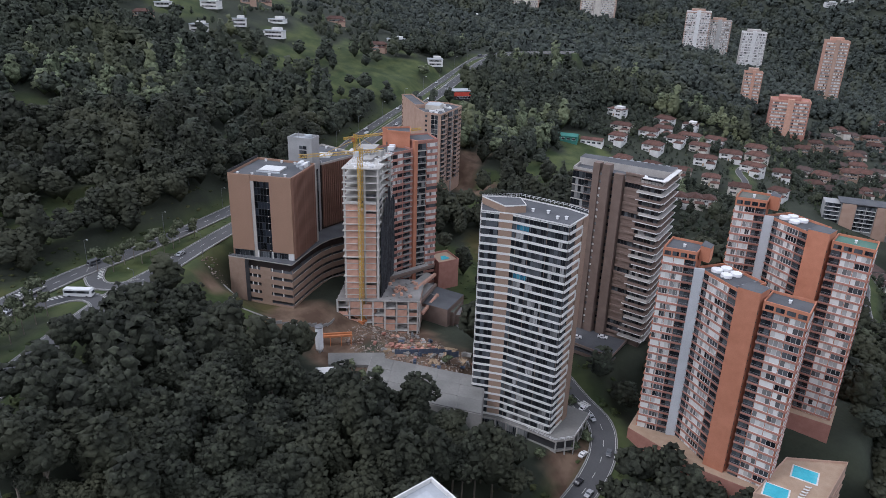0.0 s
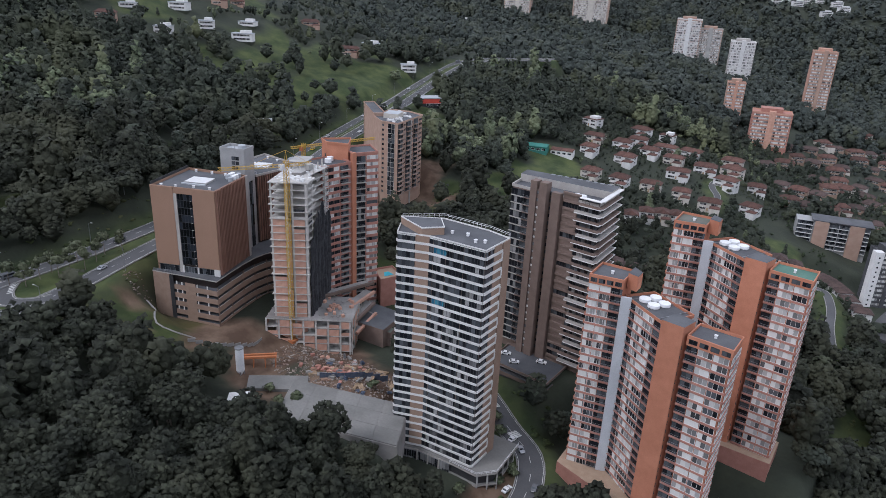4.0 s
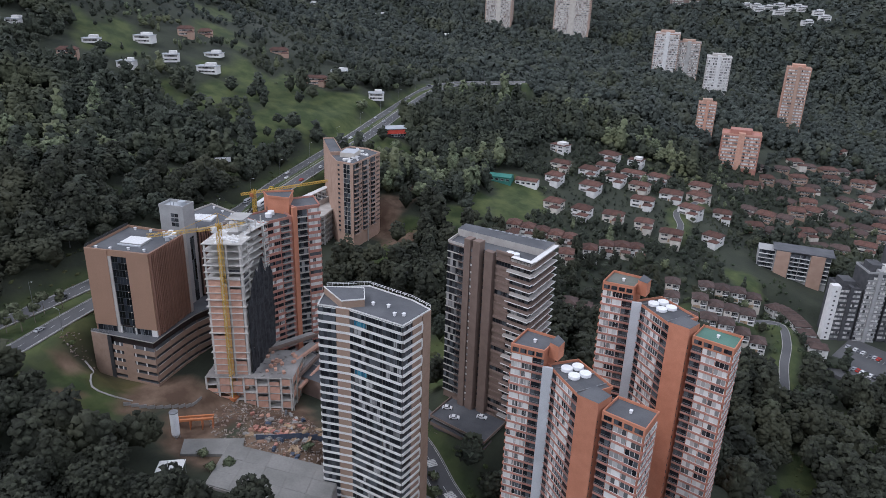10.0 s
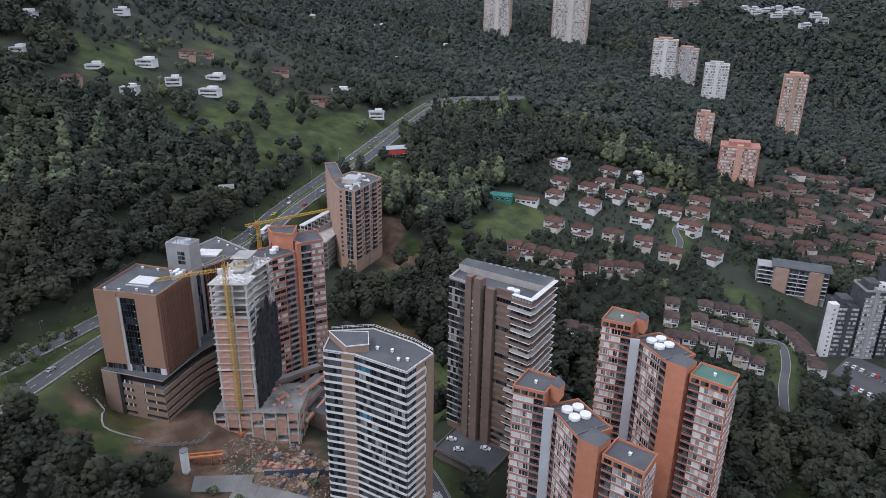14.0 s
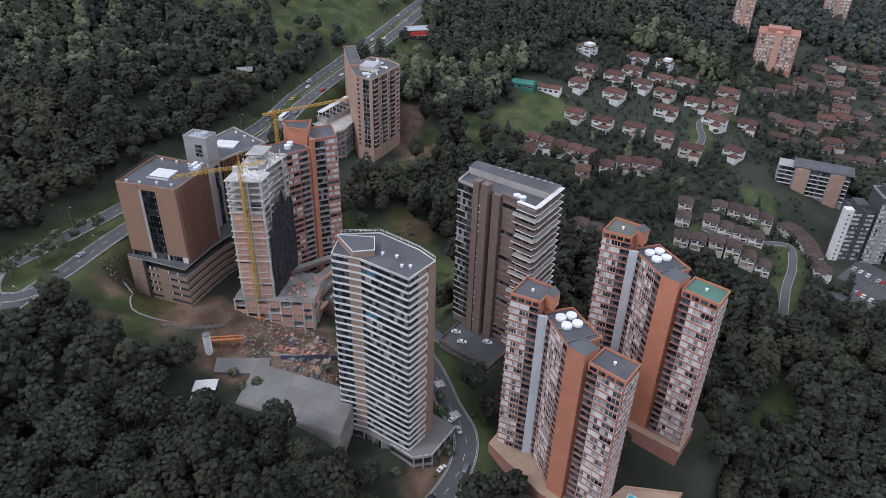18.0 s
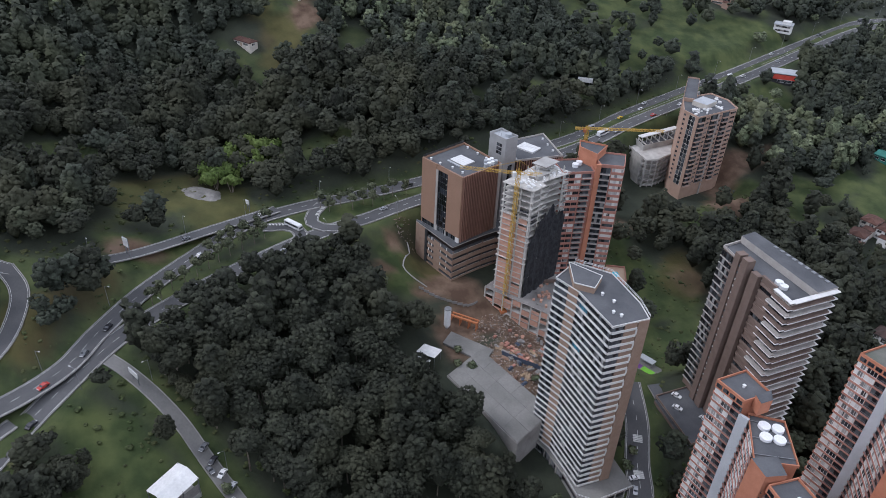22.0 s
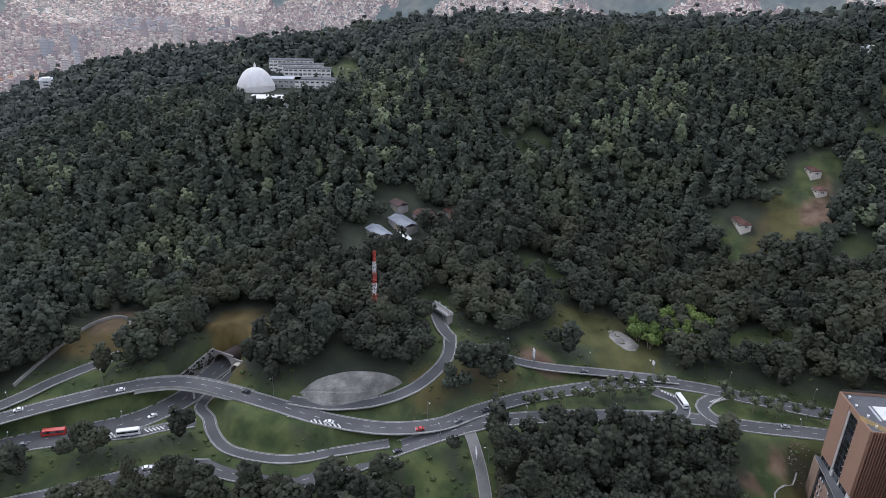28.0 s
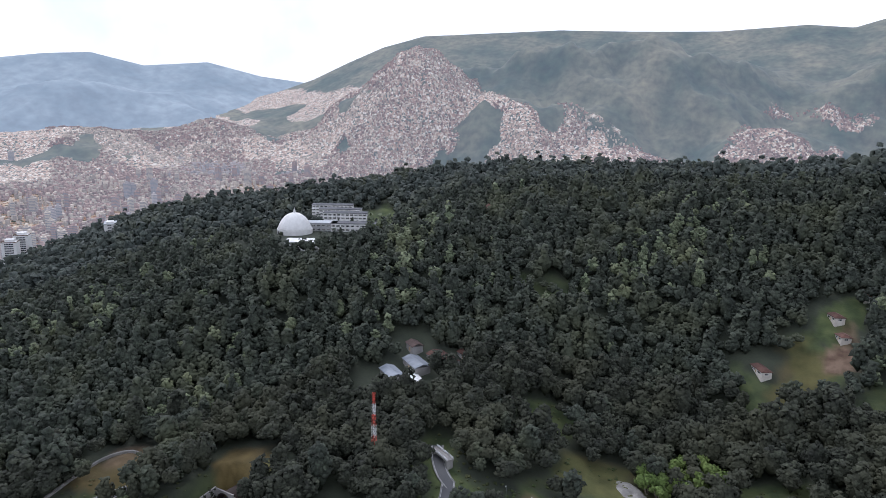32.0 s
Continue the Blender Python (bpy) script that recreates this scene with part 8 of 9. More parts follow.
# ---- vehicles ----
paints = {n: surface("car_" + n, c, tuple(min(1, v * 1.08) for v in c), 0.5, 0.25, spec=0.6) for n, c in (("white", (0.72, 0.72, 0.72)), ("silver", (0.42, 0.43, 0.45)), ("black", (0.03, 0.03, 0.035)), ("grey", (0.14, 0.145, 0.155)), ("red", (0.42, 0.04, 0.03)), ("yellow", (0.65, 0.45, 0.04)), ("blue", (0.05, 0.09, 0.2)))}
MASTERS = {}


def car_master(colour, kind_of="car"):
    """A vehicle built once at the origin: body, cabin glass, wheels, lamps; copied from then on."""
    key = (colour, kind_of)
    if key in MASTERS:
        return MASTERS[key]
    long_, wide, high = {"car": (4.3, 1.8, 1.45), "bus": (10.5, 2.5, 3.1), "van": (5.2, 2.0, 2.2)}[kind_of]
    lift = 0.3
    if kind_of == "car":
        side = [(-2.15, 0.35), (-2.1, 0.85), (-1.6, 0.95), (-1.1, 1.42), (0.35, 1.45), (1.0, 0.98), (2.0, 0.85), (2.15, 0.5), (2.1, 0.3), (-2.1, 0.3)]
    else:
        h = high
        side = [(-long_ / 2, 0.4), (-long_ / 2, h - 0.1), (-long_ / 2 + 0.2, h), (long_ / 2 - 0.6, h), (long_ / 2, h - 0.9), (long_ / 2, 0.4), (long_ / 2 - 0.1, 0.3), (-long_ / 2 + 0.1, 0.3)]
    side = side[::-1]
    n = len(side)
    v = [(x, -wide / 2, z) for x, z in side] + [(x, wide / 2, z) for x, z in side]
    f = [tuple(reversed(range(n))), tuple(range(n, 2 * n))] + [(i, n + i, n + (i + 1) % n, (i + 1) % n)[::-1] for i in range(n)]
    words = {"car": colour + " car on the road", "bus": colour + " bus with a long band of windows", "van": colour + " delivery van"}[kind_of]
    t = thing("bus" if kind_of == "bus" else "van" if kind_of == "van" else "car", words + (" surface with dark windows" if kind_of == "car" else " and dark tyres"), kind_of, (0, 0, -400), "traffic and parked vehicles")
    hang("body", mesh_of("body", v, f, paints[colour]), t)
    if kind_of == "car":
        hang("side_glass", boxes_mesh("side_glass", [(-1.15, 0.45, -0.91, 0.91, 0.98, 1.3)], dark_glass), t)
        hang("windscreen", mesh_of("windscreen", [(0.42, -0.75, 1.42), (1.0, -0.8, 1.03), (1.0, 0.8, 1.03), (0.42, 0.75, 1.42), (0.40, -0.75, 1.36), (0.9, -0.8, 0.99), (0.9, 0.8, 0.99), (0.40, 0.75, 1.36)], CUBE_F, dark_glass), t)
        hang("rear_window", mesh_of("rear_window", [(-1.58, -0.75, 1.0), (-1.14, -0.72, 1.42), (-1.14, 0.72, 1.42), (-1.58, 0.75, 1.0), (-1.5, -0.75, 0.96), (-1.1, -0.72, 1.36), (-1.1, 0.72, 1.36), (-1.5, 0.75, 0.96)], CUBE_F, dark_glass), t)
    else:
        hang("side_glass", boxes_mesh("side_glass", [(-long_ / 2 + 0.4, long_ / 2 - 0.9, -wide / 2 - 0.02, wide / 2 + 0.02, high * 0.5, high * 0.82)], dark_glass), t)
        hang("windscreen", boxes_mesh("windscreen", [(long_ / 2 - 0.25, long_ / 2 + 0.03, -wide / 2 + 0.15, wide / 2 - 0.15, high * 0.45, high * 0.75)], dark_glass), t)
    for x in (-long_ * 0.3, long_ * 0.31):
        for y in (-wide / 2 + 0.05, wide / 2 - 0.05):
            if "wheel" not in STORE:
                me = cylinder_mesh("wheel", 0.34, 0.22, tyre_black, 14)
                me.transform(Matrix.Rotation(math.pi / 2, 4, "X") @ Matrix.Translation((0, 0, -0.11)))
                STORE["wheel"] = me
            hang("wheel", STORE["wheel"], t, (x, y, 0.34))
    for y in (0.0,):
        hang("light_bar", boxes_mesh("light_bar", [(long_ / 2 - 0.12, long_ / 2 + 0.01, y - 0.75, y + 0.75, 0.62, 0.76)], white_steel), t)
    MASTERS[key] = [t, False]
    return MASTERS[key]


def vehicle(colour, x, y, z, turn, kind_of="car"):
    m = car_master(colour, kind_of)
    if not m[1]:
        m[1] = True
        m[0].location, m[0].rotation_euler = (x, y, z), (0, 0, turn)
        return m[0]
    return copy_thing(m[0], Matrix.Translation((x, y, z)) @ Matrix.Rotation(turn, 4, "Z"))


def on_road(name, f, side, colour, kind_of="car", flip=False):
    line = LINES[name]
    i = int(f * (len(line) - 2))
    p, q = line[i], line[i + 1]
    a = math.atan2(q[1] - p[1], q[0] - p[0])
    vehicle(colour, p[0] - math.sin(a) * side, p[1] + math.cos(a) * side, p[2] + 0.02, a + (math.pi if flip else 0), kind_of)


traffic = random.Random(5)
for name, spots in {"highway_west": (0.06, 0.1, 0.17, 0.215, 0.25, 0.262, 0.29, 0.33, 0.36, 0.41, 0.46, 0.5, 0.56, 0.6, 0.635, 0.66, 0.7, 0.73, 0.78, 0.84, 0.9), "highway_east": (0.05, 0.12, 0.17, 0.22, 0.3, 0.37, 0.44, 0.52, 0.57, 0.6, 0.64, 0.69, 0.75, 0.82, 0.9), "tunnel_road": (0.35, 0.55, 0.7), "lower_road": (0.55, 0.85), "lane": (0.58, 0.73, 0.76), "upper_road": (0.7,), "tower_street": (0.42, 0.55, 0.7, 0.8)}.items():
    for f in spots:
        on_road(name, f + traffic.uniform(-0.008, 0.008), traffic.choice((-2.2, 2.2)) if ROADS[name][0] > 8 else -1.4, traffic.choice(("white", "white", "silver", "black", "grey", "white", "red", "grey")), "van" if traffic.random() < 0.08 else "car", flip=name == "highway_west")
on_road("turn_east", 0.55, 0.5, "white", "bus")
on_road("tunnel_road", 0.62, -2.4, "red", "bus")
on_road("slip_fork", 0.45, 0.0, "white", "bus")
on_road("highway_west", 0.62, -2.0, "yellow", "car")
on_road("highway_east", 0.5, 2.0, "white", "bus")
dkz = 6 * U + 12.5
for x, y, a in ((-80.5, 214.5, 0.4), (-75.5, 211, 0.5), (-68, 216.5, 0.2)):
    vehicle("white", x * U, y * U, dkz, a)
# car park by the grey towers
LOT = [(28, 448), (62, 436), (72, 486), (40, 500)]
lot_z = on_land(48, 470) + 0.5
lot = thing("car_park", "dark asphalt car park with white painted bays", "car park", (48, 470, lot_z), kind="structure")
LQ = local(LOT, (48, 470))
hang("lot_slab", prism("lot_slab", LQ, -3, 0, asphalt), lot)
for j in range(2):
    for i in range(14):
        x, y = along(along(LQ[0], LQ[3], 0.28 + 0.45 * j), along(LQ[1], LQ[2], 0.28 + 0.45 * j), 0.08 + i * 0.062)
        if (i * 5 + j * 3) % 4:
            vehicle(("white", "silver", "black", "grey", "red", "grey", "white")[(i * 3 + j) % 7], 48 + x, 470 + y, lot_z, 1.25)
        if "bay_line" not in STORE:
            STORE["bay_line"] = boxes_mesh("bay_line", [(-2.4, 2.4, -0.08, 0.08, 0.0, 0.02)], road_paint)
        hang("bay_line", STORE["bay_line"], lot, (x - 1.3, y - 0.4, 0), 1.25)
for i in range(4):
    p = LINES["lane"][int(len(LINES["lane"]) * (0.45 + 0.05 * i))]
    vehicle(("grey", "black", "white", "silver")[i], p[0] + 3.4, p[1] + 2.6, p[2] - 0.2, -0.7)
for i, (x, y) in enumerate(((-60, 186), (-53, 170), (-50, 160))):
    vehicle(("white", "white", "black")[i], x * U - 2, y * U, on_land(x * U - 2, y * U) + 0.4, 1.4)

# ---- round clipped trees on the median ----
median_crowns = []
for k in range(4):
    v, f = crown(300 + k, 3, 6, 170, 0.16, "round", 1)
    median_crowns.append(mesh_fast("crown", v * [1, 1, 1.05], f, leaf_palm))
median_trunk = cylinder_mesh("trunk", 0.17, 5.4, bark, 8, 0.11)
MEDIAN = [(-160, 48), (-163, 51), (-167, 55), (-170, 59.5), (-173, 64), (-176.5, 68.5), (-180, 72.5), (-183, 77), (-186, 82), (-189, 87), (-191, 91.5), (-191, 79), (-194, 84), (-197, 89.5), (-200, 94), (-188, 74.5), (-184, 70), (-204, 121), (-208, 118), (-206, 126.5), (-208, 131.5), (-206, 136.5), (-209, 141), (-206, 146), (-209, 151), (-208, 157), (-203, 131), (-203, 140)]
for k, (x, y) in enumerate(MEDIAN):
    x, y = x * U, y * U
    s = 2.9 + 0.8 * ((k * 37) % 10) / 10
    t = thing("median_tree", "small round-crowned tree on the grassy highway median", "tree", (x, y, on_land(x, y) - 0.1), "trees along the median", turn=k * 1.3)
    hang("crown", median_crowns[k % 4], t, (0, 0, 5.2 + s * 0.5)).scale = (s, s, s)
    hang("trunk", median_trunk, t)

# ---- street lamps and posts ----
lamp_pole = cylinder_mesh("pole", 0.12, 10.5, rail_grey, 8, 0.07)
lamp_arm = bars_mesh("arm", [((0, 0, 10.3), (2.0, 0, 10.9))], 0.1, rail_grey)
lamp_head = boxes_mesh("lamp_head", [(1.7, 2.5, -0.16, 0.16, 10.82, 10.98)], white_steel)
for name, side, step in (("highway_west", 6.4, 13), ("highway_east", -6.6, 14), ("tunnel_road", 6.5, 15), ("lane", 3.6, 14), ("upper_road", 5.0, 14)):
    line = LINES[name]
    for i in range(6, len(line) - 2, step):
        p, q = line[i], line[i + 1]
        a = math.atan2(q[1] - p[1], q[0] - p[0])
        x, y = p[0] - math.sin(a) * side, p[1] + math.cos(a) * side
        if min(abs(x - b[0] * U) / (b[2] * U) + abs(y - b[1] * U) / (b[3] * U) for b in BUILT) < 0.9 or p[1] > 720:
            continue
        t = thing("street_lamp", "tall grey street lamp beside the road", "street lamp", (x, y, on_land(x, y) - 0.2), "street lamps", turn=a + (-math.pi / 2 if side > 0 else math.pi / 2))
        hang("pole", lamp_pole, t)
        hang("arm", lamp_arm, t)
        hang("lamp_head", lamp_head, t)

# ---- billboards and signs ----
def board(x, y, w, h, up, turn, label, mat):
    z = on_land(x, y)
    t = thing("billboard", label, "billboard", (x, y, z), turn=turn)
    hang("panel", boxes_mesh("panel", [(-w / 2, w / 2, -0.25, 0.0, up, up + h)], mat), t)
    hang("frame", boxes_mesh("frame", [(-w / 2 - 0.15, w / 2 + 0.15, 0, 0.25, up - 0.15, up + h + 0.15)], rail_grey), t)
    for s in (-0.3, 0.3):
        hang("post", cylinder_mesh("post", 0.22, up + 1, rail_grey, 8), t, (s * w, 0.25, -1))
    return t


board(-290.7, 215.4, 10, 3.6, max(4.0, 60.5 - on_land(-290.7, 215.4)), 0.85, "blank white roadside billboard on tall posts", canvas)
board(-330, 348, 10, 3.2, max(3.0, 54.2 - on_land(-330, 348)), 0.95, "pale roadside billboard behind the highway", canvas)
board(-226, 51, 3.4, 4.4, 5, 0.6, "white sign board beside the highway", canvas)
board(-153, 50, 6, 2.4, 4, 0.5, "white sign board at the lane's mouth", canvas)
board(-261, 108, 2.2, 2.2, 4, 0.6, "small white sign at the roadside", canvas)

# ---- building site below the unfinished tower ----
site = random.Random(21)
PLZ = plan((-125.5, 158.5), (-116.5, 141.5), (-80, 151.0), (-88.5, 168.5))
pz = 16.9 * U
plaza = thing("concrete_apron", "bare grey concrete apron in large bays", "paving", (PLZ[0][0], PLZ[0][1], pz - 6), kind="structure")
PQ = local(PLZ, PLZ[0])
for i in range(5):
    for j in range(3):
        q = [along(along(PQ[0], PQ[3], (i + a) / 5), along(PQ[1], PQ[2], (i + a) / 5), (j + b) / 3) for a, b in ((0.004, 0.006), (0.004, 0.994), (0.996, 0.994), (0.996, 0.006))]
        hang("paving_bay", prism("paving_bay", q, 0, 6.0 - 0.03 * ((i + j) % 2), apron_concrete), plaza)
hang("retaining_wall", prism("retaining_wall", PQ, -8, 5.6, old_concrete, grow=0.25), plaza)
RD = plan((-139, 152), (-134, 146.5), (-118.5, 157.0), (-124, 163))
ap = thing("access_ramp", "pale concrete access ramp into the building site", "paving", (RD[0][0], RD[0][1], 16 * U), kind="structure")
hang("ramp_slab", prism("ramp_slab", local(RD, RD[0]), -5, 0.6, apron_concrete), ap)
sx, sy = plan((-142.2, 151.5))[0]
silo = thing("cement_silo", "white cylindrical cement silo on the building site", "silo", (sx, sy, 15 * U))
hang("silo_body", cylinder_mesh("silo_body", 1.6, 9.5, tank_white, 20), silo, (0, 0, 3))
hang("silo_cone", cylinder_mesh("silo_cone", 0.4, 2.2, tank_white, 20, 1.6), silo, (0, 0, 0.8))
hang("silo_cap", cylinder_mesh("silo_cap", 1.7, 0.4, rail_grey, 20), silo, (0, 0, 12.5))
for a in range(4):
    hang("silo_leg", boxes_mesh("silo_leg", [(-0.12, 0.12, -0.12, 0.12, -2, 3.2)], rail_grey), silo, (1.3 * math.cos(a * 1.571 + 0.78), 1.3 * math.sin(a * 1.571 + 0.78), 0))
for k, (x, y, w, d) in enumerate(((-126.5, 138.0, 9, 6.5), (-123.5, 133.5, 7.5, 4.5))):
    z = 18.6 * U
    t = thing("site_tent", "lean-to roof of white corrugated sheets beside the wood", "tent", (x * U, y * U, z), "white tents", turn=0.75)
    nx_ = 40
    rv = [(w * (i / nx_ - 0.5), s_ * d * 0.62, 2.9 - 0.8 * k - 0.75 * s_ + 0.1 * (i % 2) + lift) for lift in (0, -0.12) for s_ in (-1, 1) for i in range(nx_ + 1)]
    m_ = nx_ + 1
    rf = [(i, i + 1, m_ + i + 1, m_ + i) for i in range(nx_)] + [(2 * m_ + i, 3 * m_ + i, 3 * m_ + i + 1, 2 * m_ + i + 1) for i in range(nx_)] + [(i, 2 * m_ + i, 2 * m_ + i + 1, i + 1) for i in range(nx_)]
    hang("tent_roof", mesh_of("tent_roof", rv, rf, canvas), t)
    for sx_ in (-1, 1):
        for sy_ in (-1, 1):
            hang("tent_pole", boxes_mesh("tent_pole", [(-0.08, 0.08, -0.08, 0.08, -4, 2.8 - 0.8 * k)], rail_grey), t, (sx_ * w * 0.46, sy_ * d * 0.5, 0))


def on_site(x, y):
    return on_land(x * U, y * U)


brick_me = [boxes_mesh("brick_pallet", [(0, 1.6, 0, 1.1, 0, h)], m) for h, m in ((1.0, red_brick), (0.8, red_brick), (0.9, salmon_brick), (0.6, red_brick))]
for i in range(40):
    x, y = site.uniform(-133, -108), site.uniform(165, 184)
    if i < 26:
        x, y = -126 + (i % 13) * 0.95 + site.uniform(-0.3, 0.3), 168 + (i // 13) * 1.3 + 0.35 * (i % 13)
    ob = new("brick_pallet", brick_me[site.randrange(4)])
    ob.location, ob.rotation_euler = (x * U, y * U, on_site(x, y)), (0, 0, site.uniform(0, 3))
    tagged(ob, "stack of salmon clay bricks on the site", "bricks", "brick stacks on the site")
plank_me = [boxes_mesh("board", [(0, l_, 0, 0.28, 0, h_)], timber) for l_, h_ in ((3.0, 0.15), (4.2, 0.25), (5.0, 0.35))]
for i in range(14):
    x, y = site.uniform(-122, -96), site.uniform(168, 184)
    ob = thing("timber_stack", "loose stack of formwork boards on the site", "timber", (x * U, y * U, on_site(x, y) + 0.05), "timber stacks on the site", turn=site.uniform(0, 3))
    for j in range(5):
        hang("board", plank_me[site.randrange(3)], ob, (site.uniform(-0.3, 0.3), j * 0.34, 0), site.uniform(-0.04, 0.04))
for i in range(40):
    x, y = site.uniform(-134, -98), site.uniform(163, 186)
    w, d, h = site.uniform(0.5, 2.0), site.uniform(0.4, 1.3), site.uniform(0.3, 1.3)
    m = site.choice((old_concrete, concrete, blue_tarp, rail_grey, timber, red_soil, old_concrete))
    ob = new("site_block", boxes_mesh("site_block", [(-w, w, -d, d, 0, h), (-w * 0.5, w * 0.4, -d * 0.6, d * 0.7, h, h * 1.5)], m))
    ob.location, ob.rotation_euler = (x * U, y * U, on_site(x, y)), (0, 0, site.uniform(0, 3))
    tagged(ob, "heap of building materials on bare earth", "materials", "material heaps on the site")
# curved blue-grey hoarding
seg = [(-121.5 + 1.6 * k, 165.5 + 0.95 * k + 0.11 * k * k * 0.5) for k in range(11)]
hoard = thing("site_hoarding", "curved dark blue sheet hoarding round the excavation", "fence", (seg[0][0] * U, seg[0][1] * U, on_site(*seg[0])))
for a, b in zip(seg, seg[1:]):
    length, turn = run((a[0] * U, a[1] * U), (b[0] * U, b[1] * U))
    hang("sheet", slab(length * 0.98, 0.06, 2.6, blue_tarp, "sheet"), hoard, ((a[0] - seg[0][0]) * U, (a[1] - seg[0][1]) * U, on_site(*a) - on_site(*seg[0]) - 0.3), turn)
# orange scaffold table and gantry
gan = thing("steel_gantry", "orange steel gantry on the building site", "gantry", (*plan((-141, 158))[0], 17 * U), turn=0.75)
hang("gantry_beam", boxes_mesh("gantry_beam", [(-7, 7, -0.5, 0.5, 2.6, 3.4), (-7, 7, 2.0, 2.8, 2.6, 3.2)], orange_steel), gan)
for x_ in (-6.5, -2, 2.5, 6.5):
    hang("gantry_leg", boxes_mesh("gantry_leg", [(x_ - 0.15, x_ + 0.15, -0.4, 2.6, -2.5, 2.7)], orange_steel), gan)
# turning circle with a planted middle
cx, cy = plan((-118, 208))[0]
czz = on_land(cx, cy)
circle = thing("turning_circle", "round paved forecourt with a planted island", "forecourt", (cx, cy, czz - 1.5), kind="structure")
hang("paving_disc", cylinder_mesh("paving_disc", 11, 2.2, old_asphalt, 36), circle)
hang("island_kerb", cylinder_mesh("island_kerb", 4.2, 0.3, kerb_stone, 28), circle, (0, 0, 2.2))
hang("island_soil", cylinder_mesh("island_soil", 3.9, 0.35, ground_mat, 28), circle, (0, 0, 2.22))
v, f = crown(77, 5, 6, 260, 0.16, "spread")
bush = new("island_shrubs", mesh_fast("island_shrubs", v * [3.6, 3.6, 2.4], f, leaf_bamboo))
bush.location = (cx, cy, czz + 1.5)
tagged(bush, "round bed of bright green shrubs", "shrubs")

# ---- shed and tall block by the lane ----
z = on_land(-108, 59)
sh = thing("open_shed", "open shed under a stretched white canvas roof", "shed", (-108.5, 58.5, z), turn=-0.98)
rv = []
for i in range(9):
    for j in range(7):
        u, w = i / 8 - 0.5, j / 6 - 0.5
        rv.append((u * 13, w * 11, 7.0 + 1.4 * (0.5 - abs(w)) * 2 - 1.5 * u + 0.35 * math.cos(u * 12) * (0.5 - abs(w))))
hang("canvas_roof", mesh_of("canvas_roof", rv, [(i * 7 + j, i * 7 + j + 1, (i + 1) * 7 + j + 1, (i + 1) * 7 + j) for i in range(8) for j in range(6)], canvas), sh)
for x_ in (-6.2, 0, 6.2):
    for y_ in (-5.2, 5.2):
        hang("post", boxes_mesh("post", [(x_ - 0.12, x_ + 0.12, y_ - 0.12, y_ + 0.12, -2, 7.2 - 0.11 * x_)], rail_grey), sh)
hang("back_wall", boxes_mesh("back_wall", [(-6.2, 6.2, 4.6, 4.9, -2, 4.5)], old_concrete), sh)
hang("platform", boxes_mesh("platform", [(-6.5, 9.5, -5.2, 5.2, -3, 0.4)], concrete), sh)
BB = plan((-50.5, 53), (-38.0, 47.5), (-31.5, 66.5), (-45.2, 71.0))
zb0 = on_land(BB[0][0], BB[0][1]) - 4
bb = thing("apartment_tower", "pale apartment tower with a grey flat roof and water tanks", "tower", (BB[0][0], BB[0][1], zb0))
bl = local(BB, BB[0])
top = 64.5 * U - zb0
hang("tower_body", prism("tower_body", bl, 0, top, white_paint, pale_roof, top_slot=1), bb)
hang("roof_edge", parapet(bl, top - 0.1, 1.0, 0.35, white_paint), bb)
UPR = [along(bl[3], bl[0], 0.05), along(bl[3], bl[0], 0.6), along(bl[2], bl[1], 0.6), along(bl[2], bl[1], 0.05)]
hang("roof_house", prism("roof_house", [along(UPR[0], UPR[2], 0.25), along(UPR[1], UPR[3], 0.25), along(UPR[2], UPR[0], 0.3), along(UPR[3], UPR[1], 0.3)], top, top + 3.2, grey_render, pale_roof, top_slot=1), bb)
for i in range(3):
    hang("water_tank", cylinder_mesh("water_tank", 1.0, 1.5, tank_white, 16), bb, (*along(along(bl[3], bl[2], 0.35 + 0.12 * i), along(bl[0], bl[1], 0.4), 0.25), top))
n = int(top / 3)
for p, q in ((bl[3], bl[0]), (bl[2], bl[3])):
    facade(bb, p, q, top - n * 3, 3.0, n, [(0.08, 0.42, win(dark_glass, white_paint)), (0.55, 0.92, bal(dark_glass, white_paint))], (white_paint, 0.8, 0.2))

# ---- bamboo and bright clumps ----
def clump_group(name, spots, leaf, r, label, tall):
    pts = np.array([(x * U, y * U, 0.0) for x, y in spots])
    pts[:, 2] = land(pts[:, 0], pts[:, 1])
    tm = [crown(200 + s, 4, 6, 220, 0.16, "spread" if s % 2 else "round") for s in range(4)]
    for p in pts:
        k = int(rng.integers(0, 4))
        t = thing(name, label, "bush", (p[0], p[1], p[2]), name + " clumps", turn=float(rng.uniform(0, 6)))
        key = (name, k)
        if key not in STORE:
            STORE[key] = mesh_fast("leaves", tm[k][0] * [r, r, r * tall], tm[k][1], leaf), bars_mesh("stem", [((0.3 * math.cos(a), 0.3 * math.sin(a), -1), (r * 0.4 * math.cos(a), r * 0.4 * math.sin(a), r * tall)) for a in (0, 1.2, 2.5, 3.7, 5)], 0.25, bark)
        hang("leaves", STORE[key][0], t, (0, 0, r * tall * 0.8))
        hang("stem", STORE[key][1], t)


clump_group("bamboo", [(-232, 78), (-236, 84), (-240, 90), (-246, 86), (-243, 79), (-249, 94), (-228, 84), (-238, 74), (-252, 102), (-245, 98), (-236, 95), (-258, 96), (-254, 88), (-248, 106)], leaf_bamboo, 6.4, "bright green bamboo thicket beside the meadow", 1.15)
